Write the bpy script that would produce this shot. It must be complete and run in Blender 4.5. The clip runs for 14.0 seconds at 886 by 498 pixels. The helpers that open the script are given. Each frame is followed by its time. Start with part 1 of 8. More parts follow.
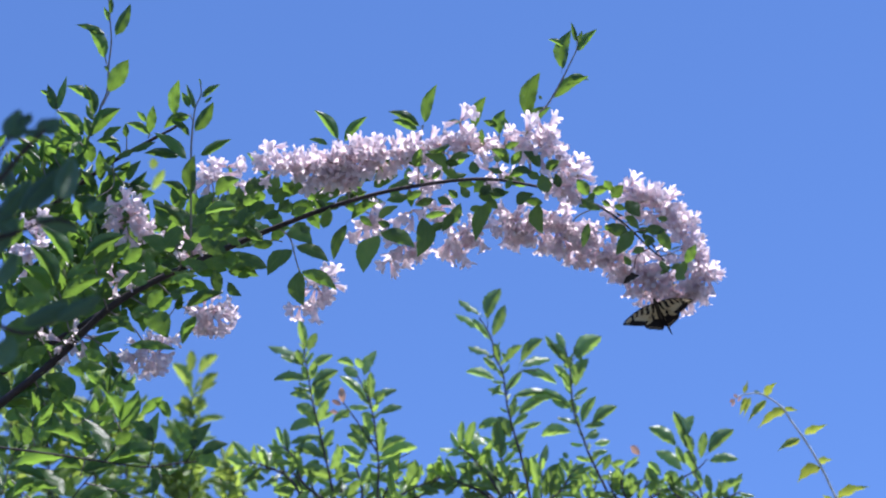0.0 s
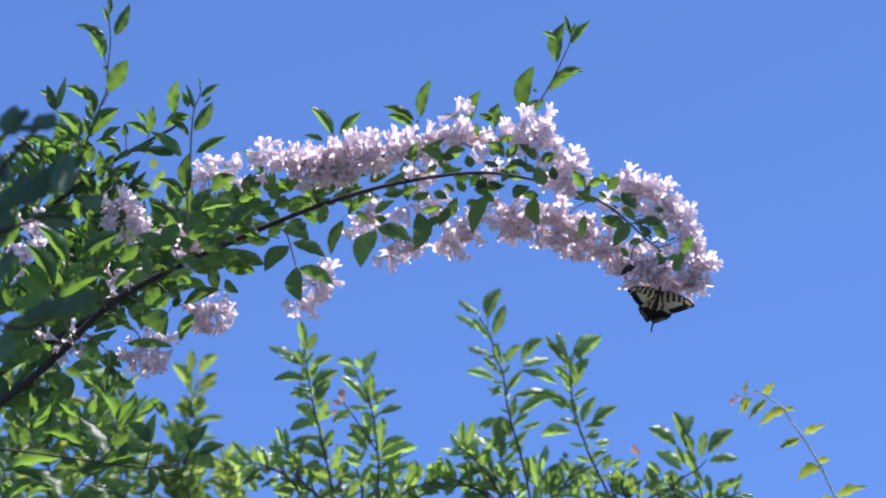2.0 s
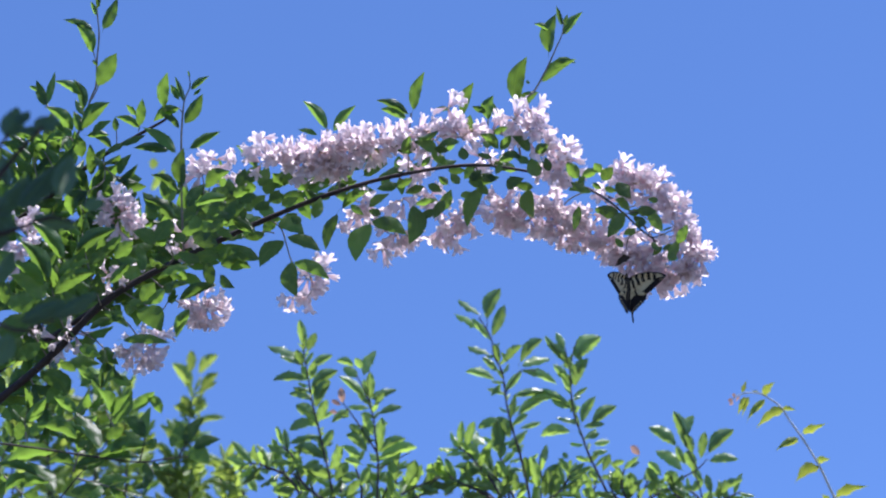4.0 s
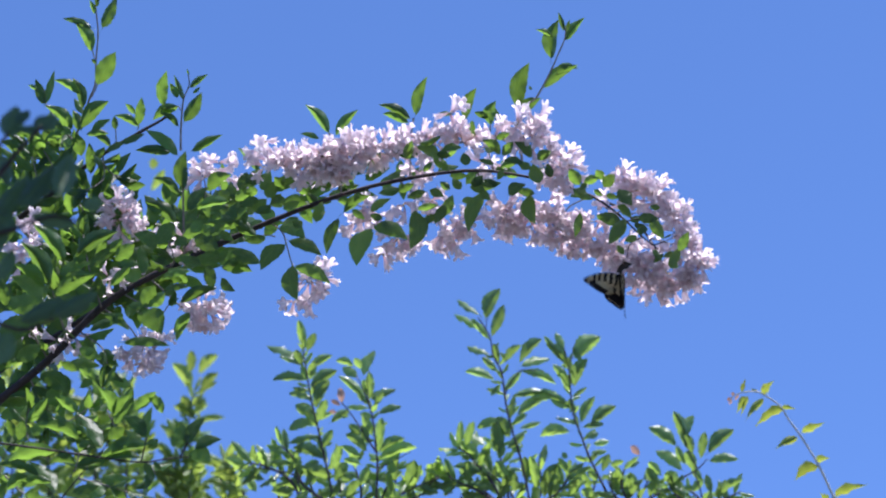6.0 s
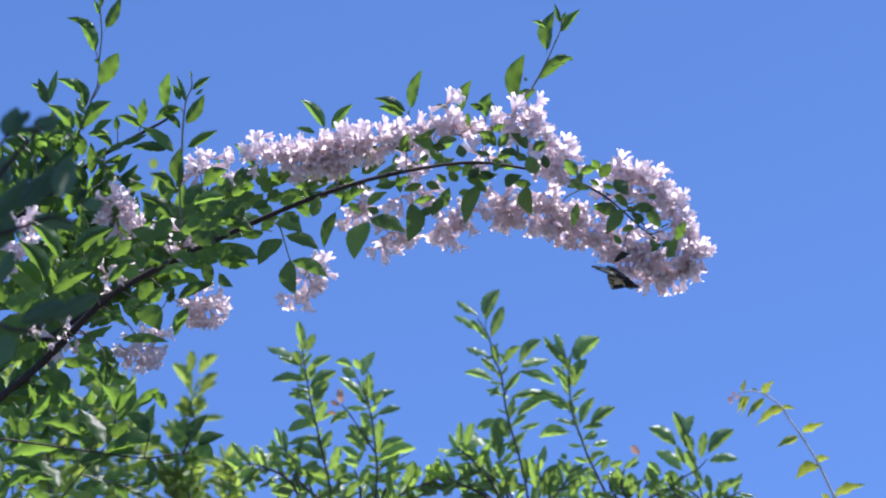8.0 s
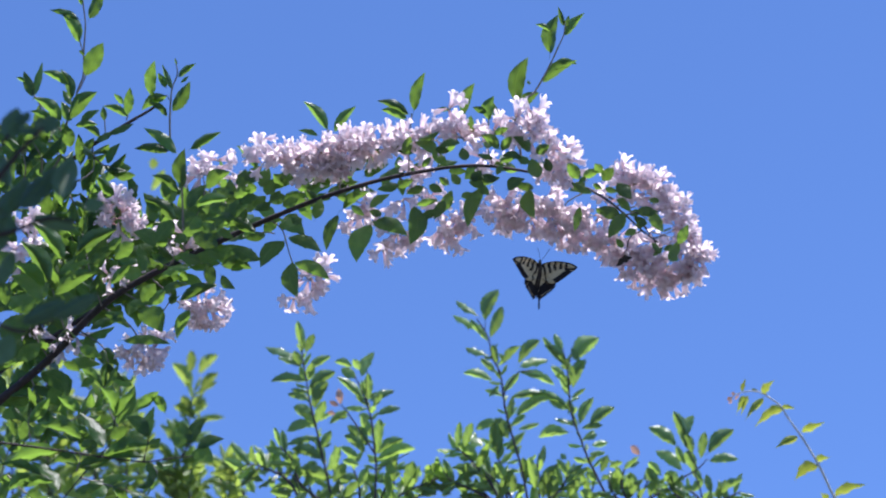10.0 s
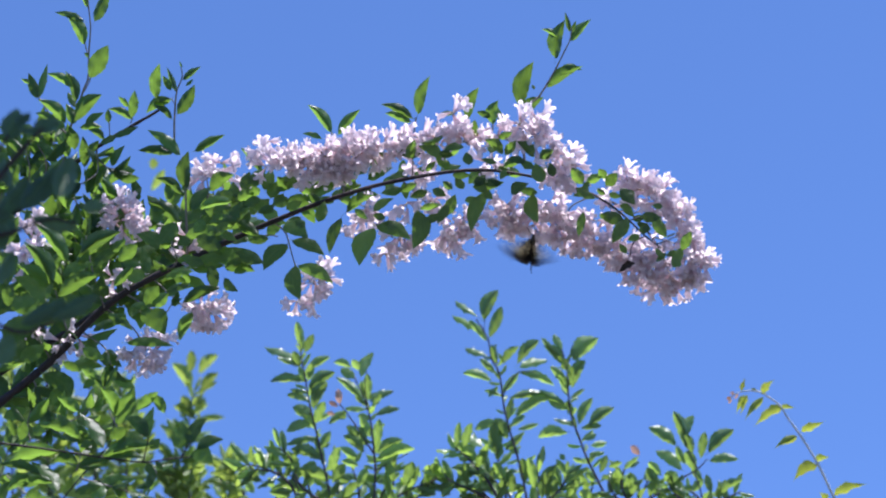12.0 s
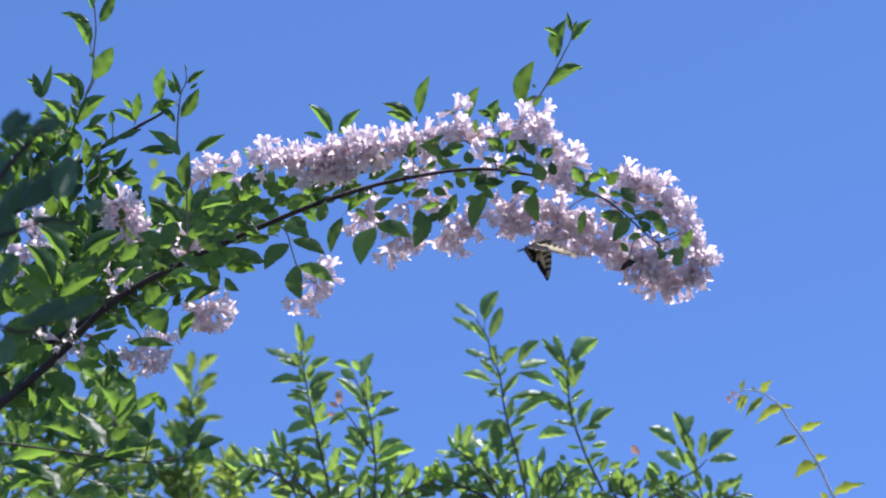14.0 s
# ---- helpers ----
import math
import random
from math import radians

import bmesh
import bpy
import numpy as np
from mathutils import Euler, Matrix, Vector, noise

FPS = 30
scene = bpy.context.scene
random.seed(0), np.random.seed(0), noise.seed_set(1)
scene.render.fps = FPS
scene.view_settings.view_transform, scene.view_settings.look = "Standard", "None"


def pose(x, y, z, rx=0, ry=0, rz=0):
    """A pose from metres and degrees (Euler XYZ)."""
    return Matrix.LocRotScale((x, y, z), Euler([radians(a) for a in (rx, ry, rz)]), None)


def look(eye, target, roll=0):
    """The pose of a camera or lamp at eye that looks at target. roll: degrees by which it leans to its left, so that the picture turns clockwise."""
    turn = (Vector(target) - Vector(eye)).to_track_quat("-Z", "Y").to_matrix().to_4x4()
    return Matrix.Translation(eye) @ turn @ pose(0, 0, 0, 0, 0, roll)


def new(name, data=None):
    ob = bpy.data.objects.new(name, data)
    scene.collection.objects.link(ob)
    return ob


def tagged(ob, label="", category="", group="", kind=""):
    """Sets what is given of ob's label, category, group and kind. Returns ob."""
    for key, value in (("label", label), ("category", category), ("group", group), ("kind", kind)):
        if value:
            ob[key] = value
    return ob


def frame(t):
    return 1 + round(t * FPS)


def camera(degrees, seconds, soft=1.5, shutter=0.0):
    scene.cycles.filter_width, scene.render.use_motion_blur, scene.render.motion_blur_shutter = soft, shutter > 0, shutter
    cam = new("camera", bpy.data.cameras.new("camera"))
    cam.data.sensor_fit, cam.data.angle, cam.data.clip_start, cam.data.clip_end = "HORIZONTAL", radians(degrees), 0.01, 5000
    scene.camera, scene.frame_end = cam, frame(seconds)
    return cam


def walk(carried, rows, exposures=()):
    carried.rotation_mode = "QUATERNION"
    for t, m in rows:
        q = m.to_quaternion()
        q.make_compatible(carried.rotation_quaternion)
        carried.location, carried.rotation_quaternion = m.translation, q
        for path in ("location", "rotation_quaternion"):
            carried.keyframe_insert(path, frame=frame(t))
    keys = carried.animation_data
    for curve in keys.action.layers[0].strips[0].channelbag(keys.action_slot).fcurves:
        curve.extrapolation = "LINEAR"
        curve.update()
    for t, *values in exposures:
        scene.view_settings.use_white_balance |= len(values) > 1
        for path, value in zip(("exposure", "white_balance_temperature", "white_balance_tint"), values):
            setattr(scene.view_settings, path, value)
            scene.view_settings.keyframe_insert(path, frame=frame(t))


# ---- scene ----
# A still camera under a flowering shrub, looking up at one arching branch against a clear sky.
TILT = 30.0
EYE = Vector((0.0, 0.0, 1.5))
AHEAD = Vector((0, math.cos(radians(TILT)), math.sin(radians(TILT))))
ABOVE = Vector((0, -math.sin(radians(TILT)), math.cos(radians(TILT))))

cam = camera(20, 14.0, soft=2.1, shutter=0.9)
cam.data.dof.use_dof = True
cam.data.dof.focus_distance = 3.1
cam.data.dof.aperture_fstop = 11.5
walk(cam, [(0.0, look(EYE, EYE + AHEAD)), (14.0, look(EYE, EYE + AHEAD))], [(0.0, 1.19, 5900, 21), (14.0, 1.19, 5900, 21)])

# ---- light ----
SUN = Vector((0.25, -0.08, 0.95)).normalized()
world = bpy.data.worlds.new("world")
scene.world = world
world.use_nodes = True
wn = world.node_tree
wn.nodes.clear()
sky = wn.nodes.new("ShaderNodeTexSky")
sky.sky_type = "NISHITA"
sky.sun_disc = False
sky.sun_elevation = math.asin(SUN.z)
sky.sun_rotation = math.atan2(SUN.x, SUN.y)
sky.altitude, sky.air_density, sky.dust_density, sky.ozone_density = 2500, 1.0, 0.0, 10.0
back = wn.nodes.new("ShaderNodeBackground")
back.inputs["Strength"].default_value = 0.10
out = wn.nodes.new("ShaderNodeOutputWorld")
wn.links.new(sky.outputs["Color"], back.inputs["Color"])
wn.links.new(back.outputs["Background"], out.inputs["Surface"])

sun_data = bpy.data.lights.new("sun", "SUN")
sun_data.energy, sun_data.angle, sun_data.color = 4.3, radians(0.53), (1.0, 0.935, 0.855)
sun = new("sun", sun_data)
sun.matrix_world = look(SUN * 50, (0, 0, 0))


# ---- materials ----
def material(name):
    m = bpy.data.materials.new(name)
    m.use_nodes = True
    m.node_tree.nodes.clear()
    return m, m.node_tree


def node(tree, kind, **values):
    n = tree.nodes.new(kind)
    for key, value in values.items():
        n.inputs[key.replace("_", " ")].default_value = value
    return n


def ramp(tree, source, stops):
    r = tree.nodes.new("ShaderNodeValToRGB")
    while len(r.color_ramp.elements) < len(stops):
        r.color_ramp.elements.new(0.5)
    for e, (at, colour) in zip(r.color_ramp.elements, stops):
        e.position, e.color = at, (*colour, 1)
    tree.links.new(source, r.inputs["Fac"])
    return r.outputs["Color"]


def maths(tree, op, a, b=None, c=None):
    n = tree.nodes.new("ShaderNodeMath")
    n.operation = op
    for i, v in enumerate((a, b, c)):
        if v is None:
            continue
        if isinstance(v, (int, float)):
            n.inputs[i].default_value = v
        else:
            tree.links.new(v, n.inputs[i])
    return n.outputs[0]


def mixed(tree, fac, a, b, blend="MIX"):
    n = tree.nodes.new("ShaderNodeMix")
    n.data_type, n.blend_type = "RGBA", blend
    for i, v in ((0, fac), (6, a), (7, b)):
        if isinstance(v, (int, float)):
            n.inputs[i].default_value = v
        elif isinstance(v, tuple):
            n.inputs[i].default_value = (*v, 1)
        else:
            tree.links.new(v, n.inputs[i])
    return n.outputs[2]


def finish(tree, shader, glow=None, share=0.5):
    end = tree.nodes.new("ShaderNodeOutputMaterial")
    if glow:
        m = tree.nodes.new("ShaderNodeMixShader")
        m.inputs[0].default_value = share
        tree.links.new(shader, m.inputs[1])
        tree.links.new(glow, m.inputs[2])
        shader = m.outputs[0]
    tree.links.new(shader, end.inputs["Surface"])


def leaf_material(name, dark, light, through_light, rough, share, gloss):
    """A leaf: blade with pale veins, soft blotches and light that shines through it."""
    m, t = material(name)
    coords = t.nodes.new("ShaderNodeTexCoord")
    info = t.nodes.new("ShaderNodeObjectInfo")
    parts = t.nodes.new("ShaderNodeSeparateXYZ")
    t.links.new(coords.outputs["UV"], parts.inputs[0])
    side = maths(t, "ABSOLUTE", parts.outputs[0])
    # side veins run forward from the midrib
    along = maths(t, "SUBTRACT", parts.outputs[1], maths(t, "MULTIPLY", side, 0.55))
    wave = maths(t, "SINE", maths(t, "MULTIPLY", along, 52.0))
    vein = maths(t, "GREATER_THAN", wave, 0.86)
    rib = maths(t, "LESS_THAN", side, 0.022)
    lines = maths(t, "MAXIMUM", maths(t, "MULTIPLY", vein, 0.45), rib)
    blotch = node(t, "ShaderNodeTexNoise", Scale=5.0, Detail=4.0)
    t.links.new(coords.outputs["Object"], blotch.inputs["Vector"])
    shift = maths(t, "ADD", maths(t, "MULTIPLY", info.outputs["Random"], 0.7), maths(t, "MULTIPLY", blotch.outputs["Fac"], 0.45))
    blade = ramp(t, shift, [(0.2, dark), (0.85, light)])
    pale = mixed(t, maths(t, "MULTIPLY", lines, 0.35), blade, (0.22, 0.30, 0.08))
    b = node(t, "ShaderNodeBsdfPrincipled", Roughness=rough)
    b.inputs["Specular IOR Level"].default_value = gloss
    t.links.new(pale, b.inputs["Base Color"])
    fine = node(t, "ShaderNodeTexNoise", Scale=28.0, Detail=3.0)
    t.links.new(coords.outputs["Object"], fine.inputs["Vector"])
    bump = node(t, "ShaderNodeBump", Strength=0.18, Distance=0.004)
    t.links.new(maths(t, "SUBTRACT", maths(t, "MULTIPLY", fine.outputs["Fac"], 0.6), lines), bump.inputs["Height"])
    t.links.new(bump.outputs[0], b.inputs["Normal"])
    shine = node(t, "ShaderNodeBsdfTranslucent")
    tone = ramp(t, shift, [(0.15, tuple(c * 0.40 for c in through_light)), (0.9, through_light)])
    t.links.new(mixed(t, maths(t, "MULTIPLY", lines, 0.35), tone, (0.07, 0.14, 0.01)), shine.inputs["Color"])
    finish(t, b.outputs[0], shine.outputs[0], share)
    return m


LEAF = leaf_material("shrub_leaf", (0.012, 0.033, 0.020), (0.034, 0.070, 0.034), (0.33, 0.60, 0.068), 0.34, 0.38, 0.22)
# near branch: shade put into the leaf colour, dull, bluish and hardly translucent
SHADE_LEAF = leaf_material("shade_leaf", (0.042, 0.080, 0.058), (0.064, 0.112, 0.078), (0.18, 0.34, 0.10), 0.42, 0.24, 0.22)
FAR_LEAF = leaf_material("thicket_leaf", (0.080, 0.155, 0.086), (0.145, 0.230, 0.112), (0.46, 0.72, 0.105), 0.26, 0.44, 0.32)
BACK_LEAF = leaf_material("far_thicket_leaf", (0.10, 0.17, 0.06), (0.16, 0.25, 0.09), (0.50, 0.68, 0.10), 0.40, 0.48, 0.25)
VINE_LEAF = leaf_material("vine_leaf", (0.08, 0.14, 0.035), (0.13, 0.19, 0.045), (0.46, 0.55, 0.06), 0.45, 0.50, 0.30)
RED_LEAF = leaf_material("young_leaf", (0.46, 0.27, 0.21), (0.56, 0.37, 0.29), (0.60, 0.36, 0.27), 0.45, 0.4, 0.30)


def bark_material(name, dark, light, scale):
    m, t = material(name)
    coords = t.nodes.new("ShaderNodeTexCoord")
    stretch = node(t, "ShaderNodeMapping")
    stretch.inputs["Scale"].default_value = (1.0, 1.0, 0.35)
    t.links.new(coords.outputs["Object"], stretch.inputs["Vector"])
    n = node(t, "ShaderNodeTexNoise", Scale=scale, Detail=6.0, Roughness=0.65)
    t.links.new(stretch.outputs[0], n.inputs["Vector"])
    spots = node(t, "ShaderNodeTexNoise", Scale=scale * 0.2, Detail=2.0)
    t.links.new(coords.outputs["Object"], spots.inputs["Vector"])
    tone = maths(t, "ADD", maths(t, "MULTIPLY", n.outputs["Fac"], 0.6), maths(t, "MULTIPLY", spots.outputs["Fac"], 0.4))
    b = node(t, "ShaderNodeBsdfPrincipled", Roughness=0.75)
    t.links.new(ramp(t, tone, [(0.35, dark), (0.65, light)]), b.inputs["Base Color"])
    bump = node(t, "ShaderNodeBump", Strength=0.6, Distance=0.001)
    t.links.new(n.outputs["Fac"], bump.inputs["Height"])
    t.links.new(bump.outputs[0], b.inputs["Normal"])
    finish(t, b.outputs[0])
    return m


BARK = bark_material("shrub_bark", (0.011, 0.009, 0.010), (0.040, 0.028, 0.027), 260.0)
TWIG = bark_material("young_twig", (0.11, 0.105, 0.08), (0.26, 0.24, 0.20), 300.0)
FAR_BARK = bark_material("thicket_bark", (0.022, 0.020, 0.030), (0.075, 0.062, 0.075), 220.0)
VINE_STEM = bark_material("vine_stem", (0.34, 0.38, 0.35), (0.52, 0.55, 0.52), 260.0)


def petal_material():
    m, t = material("petal")
    coords = t.nodes.new("ShaderNodeTexCoord")
    info = t.nodes.new("ShaderNodeObjectInfo")
    parts = t.nodes.new("ShaderNodeSeparateXYZ")
    t.links.new(coords.outputs["Object"], parts.inputs[0])
    reach = maths(t, "MULTIPLY", parts.outputs[2], 70.0)
    n = node(t, "ShaderNodeTexNoise", Scale=420.0, Detail=3.0)
    t.links.new(coords.outputs["Object"], n.inputs["Vector"])
    tone = maths(t, "ADD", reach, maths(t, "MULTIPLY", maths(t, "SUBTRACT", n.outputs["Fac"], 0.5), 0.35))
    body = ramp(t, tone, [(0.0, (0.46, 0.34, 0.26)), (0.18, (0.74, 0.61, 0.66)), (0.60, (0.835, 0.77, 0.785)), (1.0, (0.855, 0.81, 0.82))])
    body = mixed(t, maths(t, "MULTIPLY", info.outputs["Random"], 0.30), body, (0.83, 0.725, 0.76))
    b = node(t, "ShaderNodeBsdfPrincipled", Roughness=0.7)
    b.inputs["Specular IOR Level"].default_value = 0.15
    t.links.new(body, b.inputs["Base Color"])
    bump = node(t, "ShaderNodeBump", Strength=0.25, Distance=0.0006)
    t.links.new(n.outputs["Fac"], bump.inputs["Height"])
    t.links.new(bump.outputs[0], b.inputs["Normal"])
    shine = node(t, "ShaderNodeBsdfTranslucent")
    t.links.new(mixed(t, 1.0, body, (1.0, 0.97, 0.975), "MULTIPLY"), shine.inputs["Color"])
    finish(t, b.outputs[0], shine.outputs[0], 0.64)
    return m


PETAL = petal_material()


def plain(name, dark, light, rough, scale, share=0.0, glow=(0, 0, 0), gloss=0.5):
    m, t = material(name)
    coords = t.nodes.new("ShaderNodeTexCoord")
    n = node(t, "ShaderNodeTexNoise", Scale=scale, Detail=4.0)
    t.links.new(coords.outputs["Object"], n.inputs["Vector"])
    b = node(t, "ShaderNodeBsdfPrincipled", Roughness=rough)
    b.inputs["Specular IOR Level"].default_value = gloss
    t.links.new(ramp(t, n.outputs["Fac"], [(0.3, dark), (0.7, light)]), b.inputs["Base Color"])
    if share:
        shine = node(t, "ShaderNodeBsdfTranslucent")
        shine.inputs["Color"].default_value = (*glow, 1)
        finish(t, b.outputs[0], shine.outputs[0], share)
    else:
        finish(t, b.outputs[0])
    return m


# one leaf in shadow: its darkness is painted as a near-black brown
SHADOWED = plain("shadowed_leaf", (0.014, 0.012, 0.010), (0.045, 0.033, 0.024), 0.8, 9.0)
STALK = plain("flower_stalk", (0.20, 0.14, 0.08), (0.28, 0.24, 0.10), 0.6, 300.0)
WING_PALE = plain("wing_pale", (0.41, 0.355, 0.21), (0.52, 0.455, 0.285), 0.8, 300.0, 0.18, (0.36, 0.31, 0.20), 0.2)
WING_DARK = plain("wing_dark", (0.006, 0.006, 0.008), (0.014, 0.012, 0.014), 0.8, 500.0, 0.05, (0.04, 0.03, 0.02), 0.15)
FUR = plain("insect_fur", (0.015, 0.013, 0.012), (0.060, 0.050, 0.035), 0.9, 900.0)
SOIL = bark_material("dry_ground", (0.040, 0.040, 0.030), (0.075, 0.070, 0.055), 9.0)


# ---- building tools ----
def part(name, data, mat, parent, label=""):
    """One mesh object under a thing or under a part; data is a bmesh or a finished mesh."""
    if isinstance(data, bmesh.types.BMesh):
        mesh = bpy.data.meshes.new(name)
        data.to_mesh(mesh)
        data.free()
        for p in mesh.polygons:
            p.use_smooth = True
        mesh.materials.append(mat)
        data = mesh
    ob = new(name, data)
    ob.parent = parent
    return tagged(ob, label)


def thing(name, at, label, category, group=""):
    ob = new(name)
    ob.empty_display_size = 0.05
    ob.location = at
    return tagged(ob, label, category, group)


def glide(points, steps=5):
    """A smooth line through the points."""
    p = [Vector(q) for q in points]
    p = [2 * p[0] - p[1], *p, 2 * p[-1] - p[-2]]
    line = []
    for i in range(1, len(p) - 2):
        for k in range(steps):
            s = k / steps
            line.append(0.5 * (2 * p[i] + (p[i + 1] - p[i - 1]) * s + (2 * p[i - 1] - 5 * p[i] + 4 * p[i + 1] - p[i + 2]) * s * s
                               + (3 * p[i] - p[i - 1] - 3 * p[i + 1] + p[i + 2]) * s ** 3))
    return [*line, p[-2]]


def tube(bm, line, thick, thin, sides=7, knots=0.0):
    """A tapered round stem along a line, with a slight swelling at its nodes."""
    rings = []
    ref = Vector((0.3, 0.9, 0.1)).normalized()
    for i, q in enumerate(line):
        way = (line[min(i + 1, len(line) - 1)] - line[max(i - 1, 0)]).normalized()
        a = way.cross(ref).normalized()
        b = way.cross(a)
        r = thick + (thin - thick) * i / (len(line) - 1)
        r *= 1 + knots * (1 if i % 5 == 0 else 0) + knots * 0.4 * (random.random() - 0.5)
        rings.append([bm.verts.new(q + r * (math.cos(k * math.tau / sides) * a + math.sin(k * math.tau / sides) * b)) for k in range(sides)])
    for lo, hi in zip(rings, rings[1:]):
        for k in range(sides):
            bm.faces.new((lo[k], lo[(k + 1) % sides], hi[(k + 1) % sides], hi[k]))
    bm.faces.new(rings[-1])
    bm.faces.new(rings[0][::-1])


def stem(branch, points, thick, thin, mat=None, name="stem", knots=0.12, sides=8):
    """A stem of a branch, given in the world's metres; returns its line."""
    line = glide(points)
    bm = bmesh.new()
    tube(bm, [q - branch.location for q in line], thick, thin, sides, knots)
    part(name, bm, mat or BARK, branch)
    return line


def twig(branch, points, thick, thin, mat, sides):
    """A thin shoot, with its line; its leaves become its parts."""
    line = glide(points)
    bm = bmesh.new()
    tube(bm, [q - branch.location for q in line], thick, thin, sides, 0.15)
    return line, part("twig", bm, mat, branch)


def side_shoot(branch, points, thick, thin):
    """A twig that sways by itself on its branch; its leaves are its parts."""
    line = glide(points)
    bm = bmesh.new()
    tube(bm, [q - line[0] for q in line], thick, thin, 6, 0.12)
    ob = part("side_shoot", bm, TWIG, branch, "thin green twig with a few upright leaves")
    ob.location = line[0] - branch.location
    return ob


def blade(name, mat, fold, curl, twist, low, high, wavy=0.0, teeth=0.0, bow=0.0):
    """A leaf of length 1 along y, full width 1 along x. fold: how far its halves stand up (+) or hang down (-) from the midrib;
    low, high: how fast it widens from its foot and narrows to its tip; bow: its bend to the side."""
    bm = bmesh.new()
    marks = bm.loops.layers.uv.new("leaf")
    widest = low / (low + high)
    most = widest ** low * (1 - widest) ** high
    steps = 13
    rows, flat = [], {}
    for i in range(steps + 1):
        s = i / steps
        half = 0.5 * s ** low * (1 - s) ** high / most if 0 < i < steps else 0.0
        turn = twist * (s - 0.3)
        row = []
        for c in (-1, -0.55, 0, 0.55, 1):
            if half == 0 and c != 0:
                row.append(None)
                continue
            x = c * half * (1 + teeth * (1 if i % 2 else -1) * (abs(c) == 1))
            z = fold * abs(x) * 0.8 - curl * s * s + wavy * math.sin(i * 1.3 + c * 2) * abs(c) * half + 0.10 * half * (1 - abs(c)) * abs(c)
            v = bm.verts.new((x * math.cos(turn) - z * math.sin(turn) * 0.3 + bow * math.sin(math.pi * s), s * (1 - 0.25 * abs(curl) * s), z + x * math.sin(turn)))
            flat[v] = (x, s)
            row.append(v)
        rows.append(row)
    for lo, hi in zip(rows, rows[1:]):
        for k in range(4):
            ring = [v for v in (lo[k] or lo[2], lo[k + 1] or lo[2], hi[k + 1] or hi[2], hi[k] or hi[2])]
            ring = list(dict.fromkeys(ring))
            if len(ring) > 2:
                bm.faces.new(ring)
    # the short stalk
    lo = [bm.verts.new((x, -0.12, z)) for x, z in ((-0.012, 0.0), (0.012, 0.0), (0.0, -0.02))]
    hi = [bm.verts.new((x + bow * 0.4, 0.14, z)) for x, z in ((-0.010, -0.004), (0.010, -0.004), (0.0, -0.02))]
    for k in range(3):
        bm.faces.new((lo[k], lo[(k + 1) % 3], hi[(k + 1) % 3], hi[k]))
    for f in bm.faces:
        for loop in f.loops:
            loop[marks].uv = flat.get(loop.vert, (0.0, 0.0))
    mesh = bpy.data.meshes.new(name)
    bm.to_mesh(mesh)
    bm.free()
    for p in mesh.polygons:
        p.use_smooth = True
    mesh.materials.append(mat)
    return mesh


def leaf_set(mat, shapes, low, high, wavy, teeth, bend):
    """Leaf shapes of one kind: straight ones, and ones bent to either side."""
    return {side: [blade("leaf", mat, f, c, w, low, high, wavy, teeth, bend * side) for f, c, w in shapes] for side in (-1, 0, 1)}


SHRUB = leaf_set(LEAF, ((-0.50, 0.10, 0.0), (-0.65, 0.18, 0.15), (-0.35, 0.22, -0.2), (-0.75, 0.05, 0.10), (-0.45, -0.08, -0.1), (-0.55, 0.12, 0.20)), 0.78, 1.08, 0.10, 0.03, 0.32)
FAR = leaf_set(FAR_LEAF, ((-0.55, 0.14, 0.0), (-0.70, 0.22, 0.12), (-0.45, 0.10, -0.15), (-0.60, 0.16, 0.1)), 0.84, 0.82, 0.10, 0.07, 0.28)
SHRUB_FLAT = leaf_set(LEAF, ((-0.06, 0.05, 0.0), (-0.11, 0.06, 0.04), (-0.08, 0.02, -0.04)), 0.78, 1.08, 0.06, 0.03, 0.30)
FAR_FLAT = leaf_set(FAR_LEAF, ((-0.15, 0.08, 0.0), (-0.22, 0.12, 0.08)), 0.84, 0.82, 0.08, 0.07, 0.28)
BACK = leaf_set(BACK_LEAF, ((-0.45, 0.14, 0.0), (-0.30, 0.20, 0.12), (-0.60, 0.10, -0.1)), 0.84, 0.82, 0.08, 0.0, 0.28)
SHADE_LEAVES = leaf_set(SHADE_LEAF, ((-0.25, 0.10, 0.0), (-0.35, 0.16, 0.10)), 0.72, 0.80, 0.06, 0.0, 0.2)
VINE = leaf_set(VINE_LEAF, ((-0.35, 0.16, 0.2), (-0.5, 0.24, -0.2)), 0.66, 1.95, 0.12, 0.04, 0.25)
SHADOWED_SET = leaf_set(SHADOWED, ((0.7, 0.3, 0.3),), 0.8, 1.0, 0.2, 0.05, 0.2)
RED = leaf_set(RED_LEAF, ((-0.4, 0.1, 0.1),), 0.9, 0.8, 0.05, 0.0, 0.2)


def origin(branch):
    """Where a thing or a part of it has its own zero, in the world, as built."""
    return branch.location + (branch.parent.location if branch.parent else Vector((0, 0, 0)))


def leaf_pose(root, way, normal, long, wide):
    y = way.normalized()
    x = y.cross(normal)
    if x.length < 0.05:
        x = y.cross(Vector((0.7, 0.5, 0.5)))
    x.normalize()
    z = x.cross(y)
    m = Matrix((x, y, z)).transposed().to_4x4()
    return Matrix.Translation(root) @ m @ Matrix.Diagonal((wide, long, long * 0.8, 1))


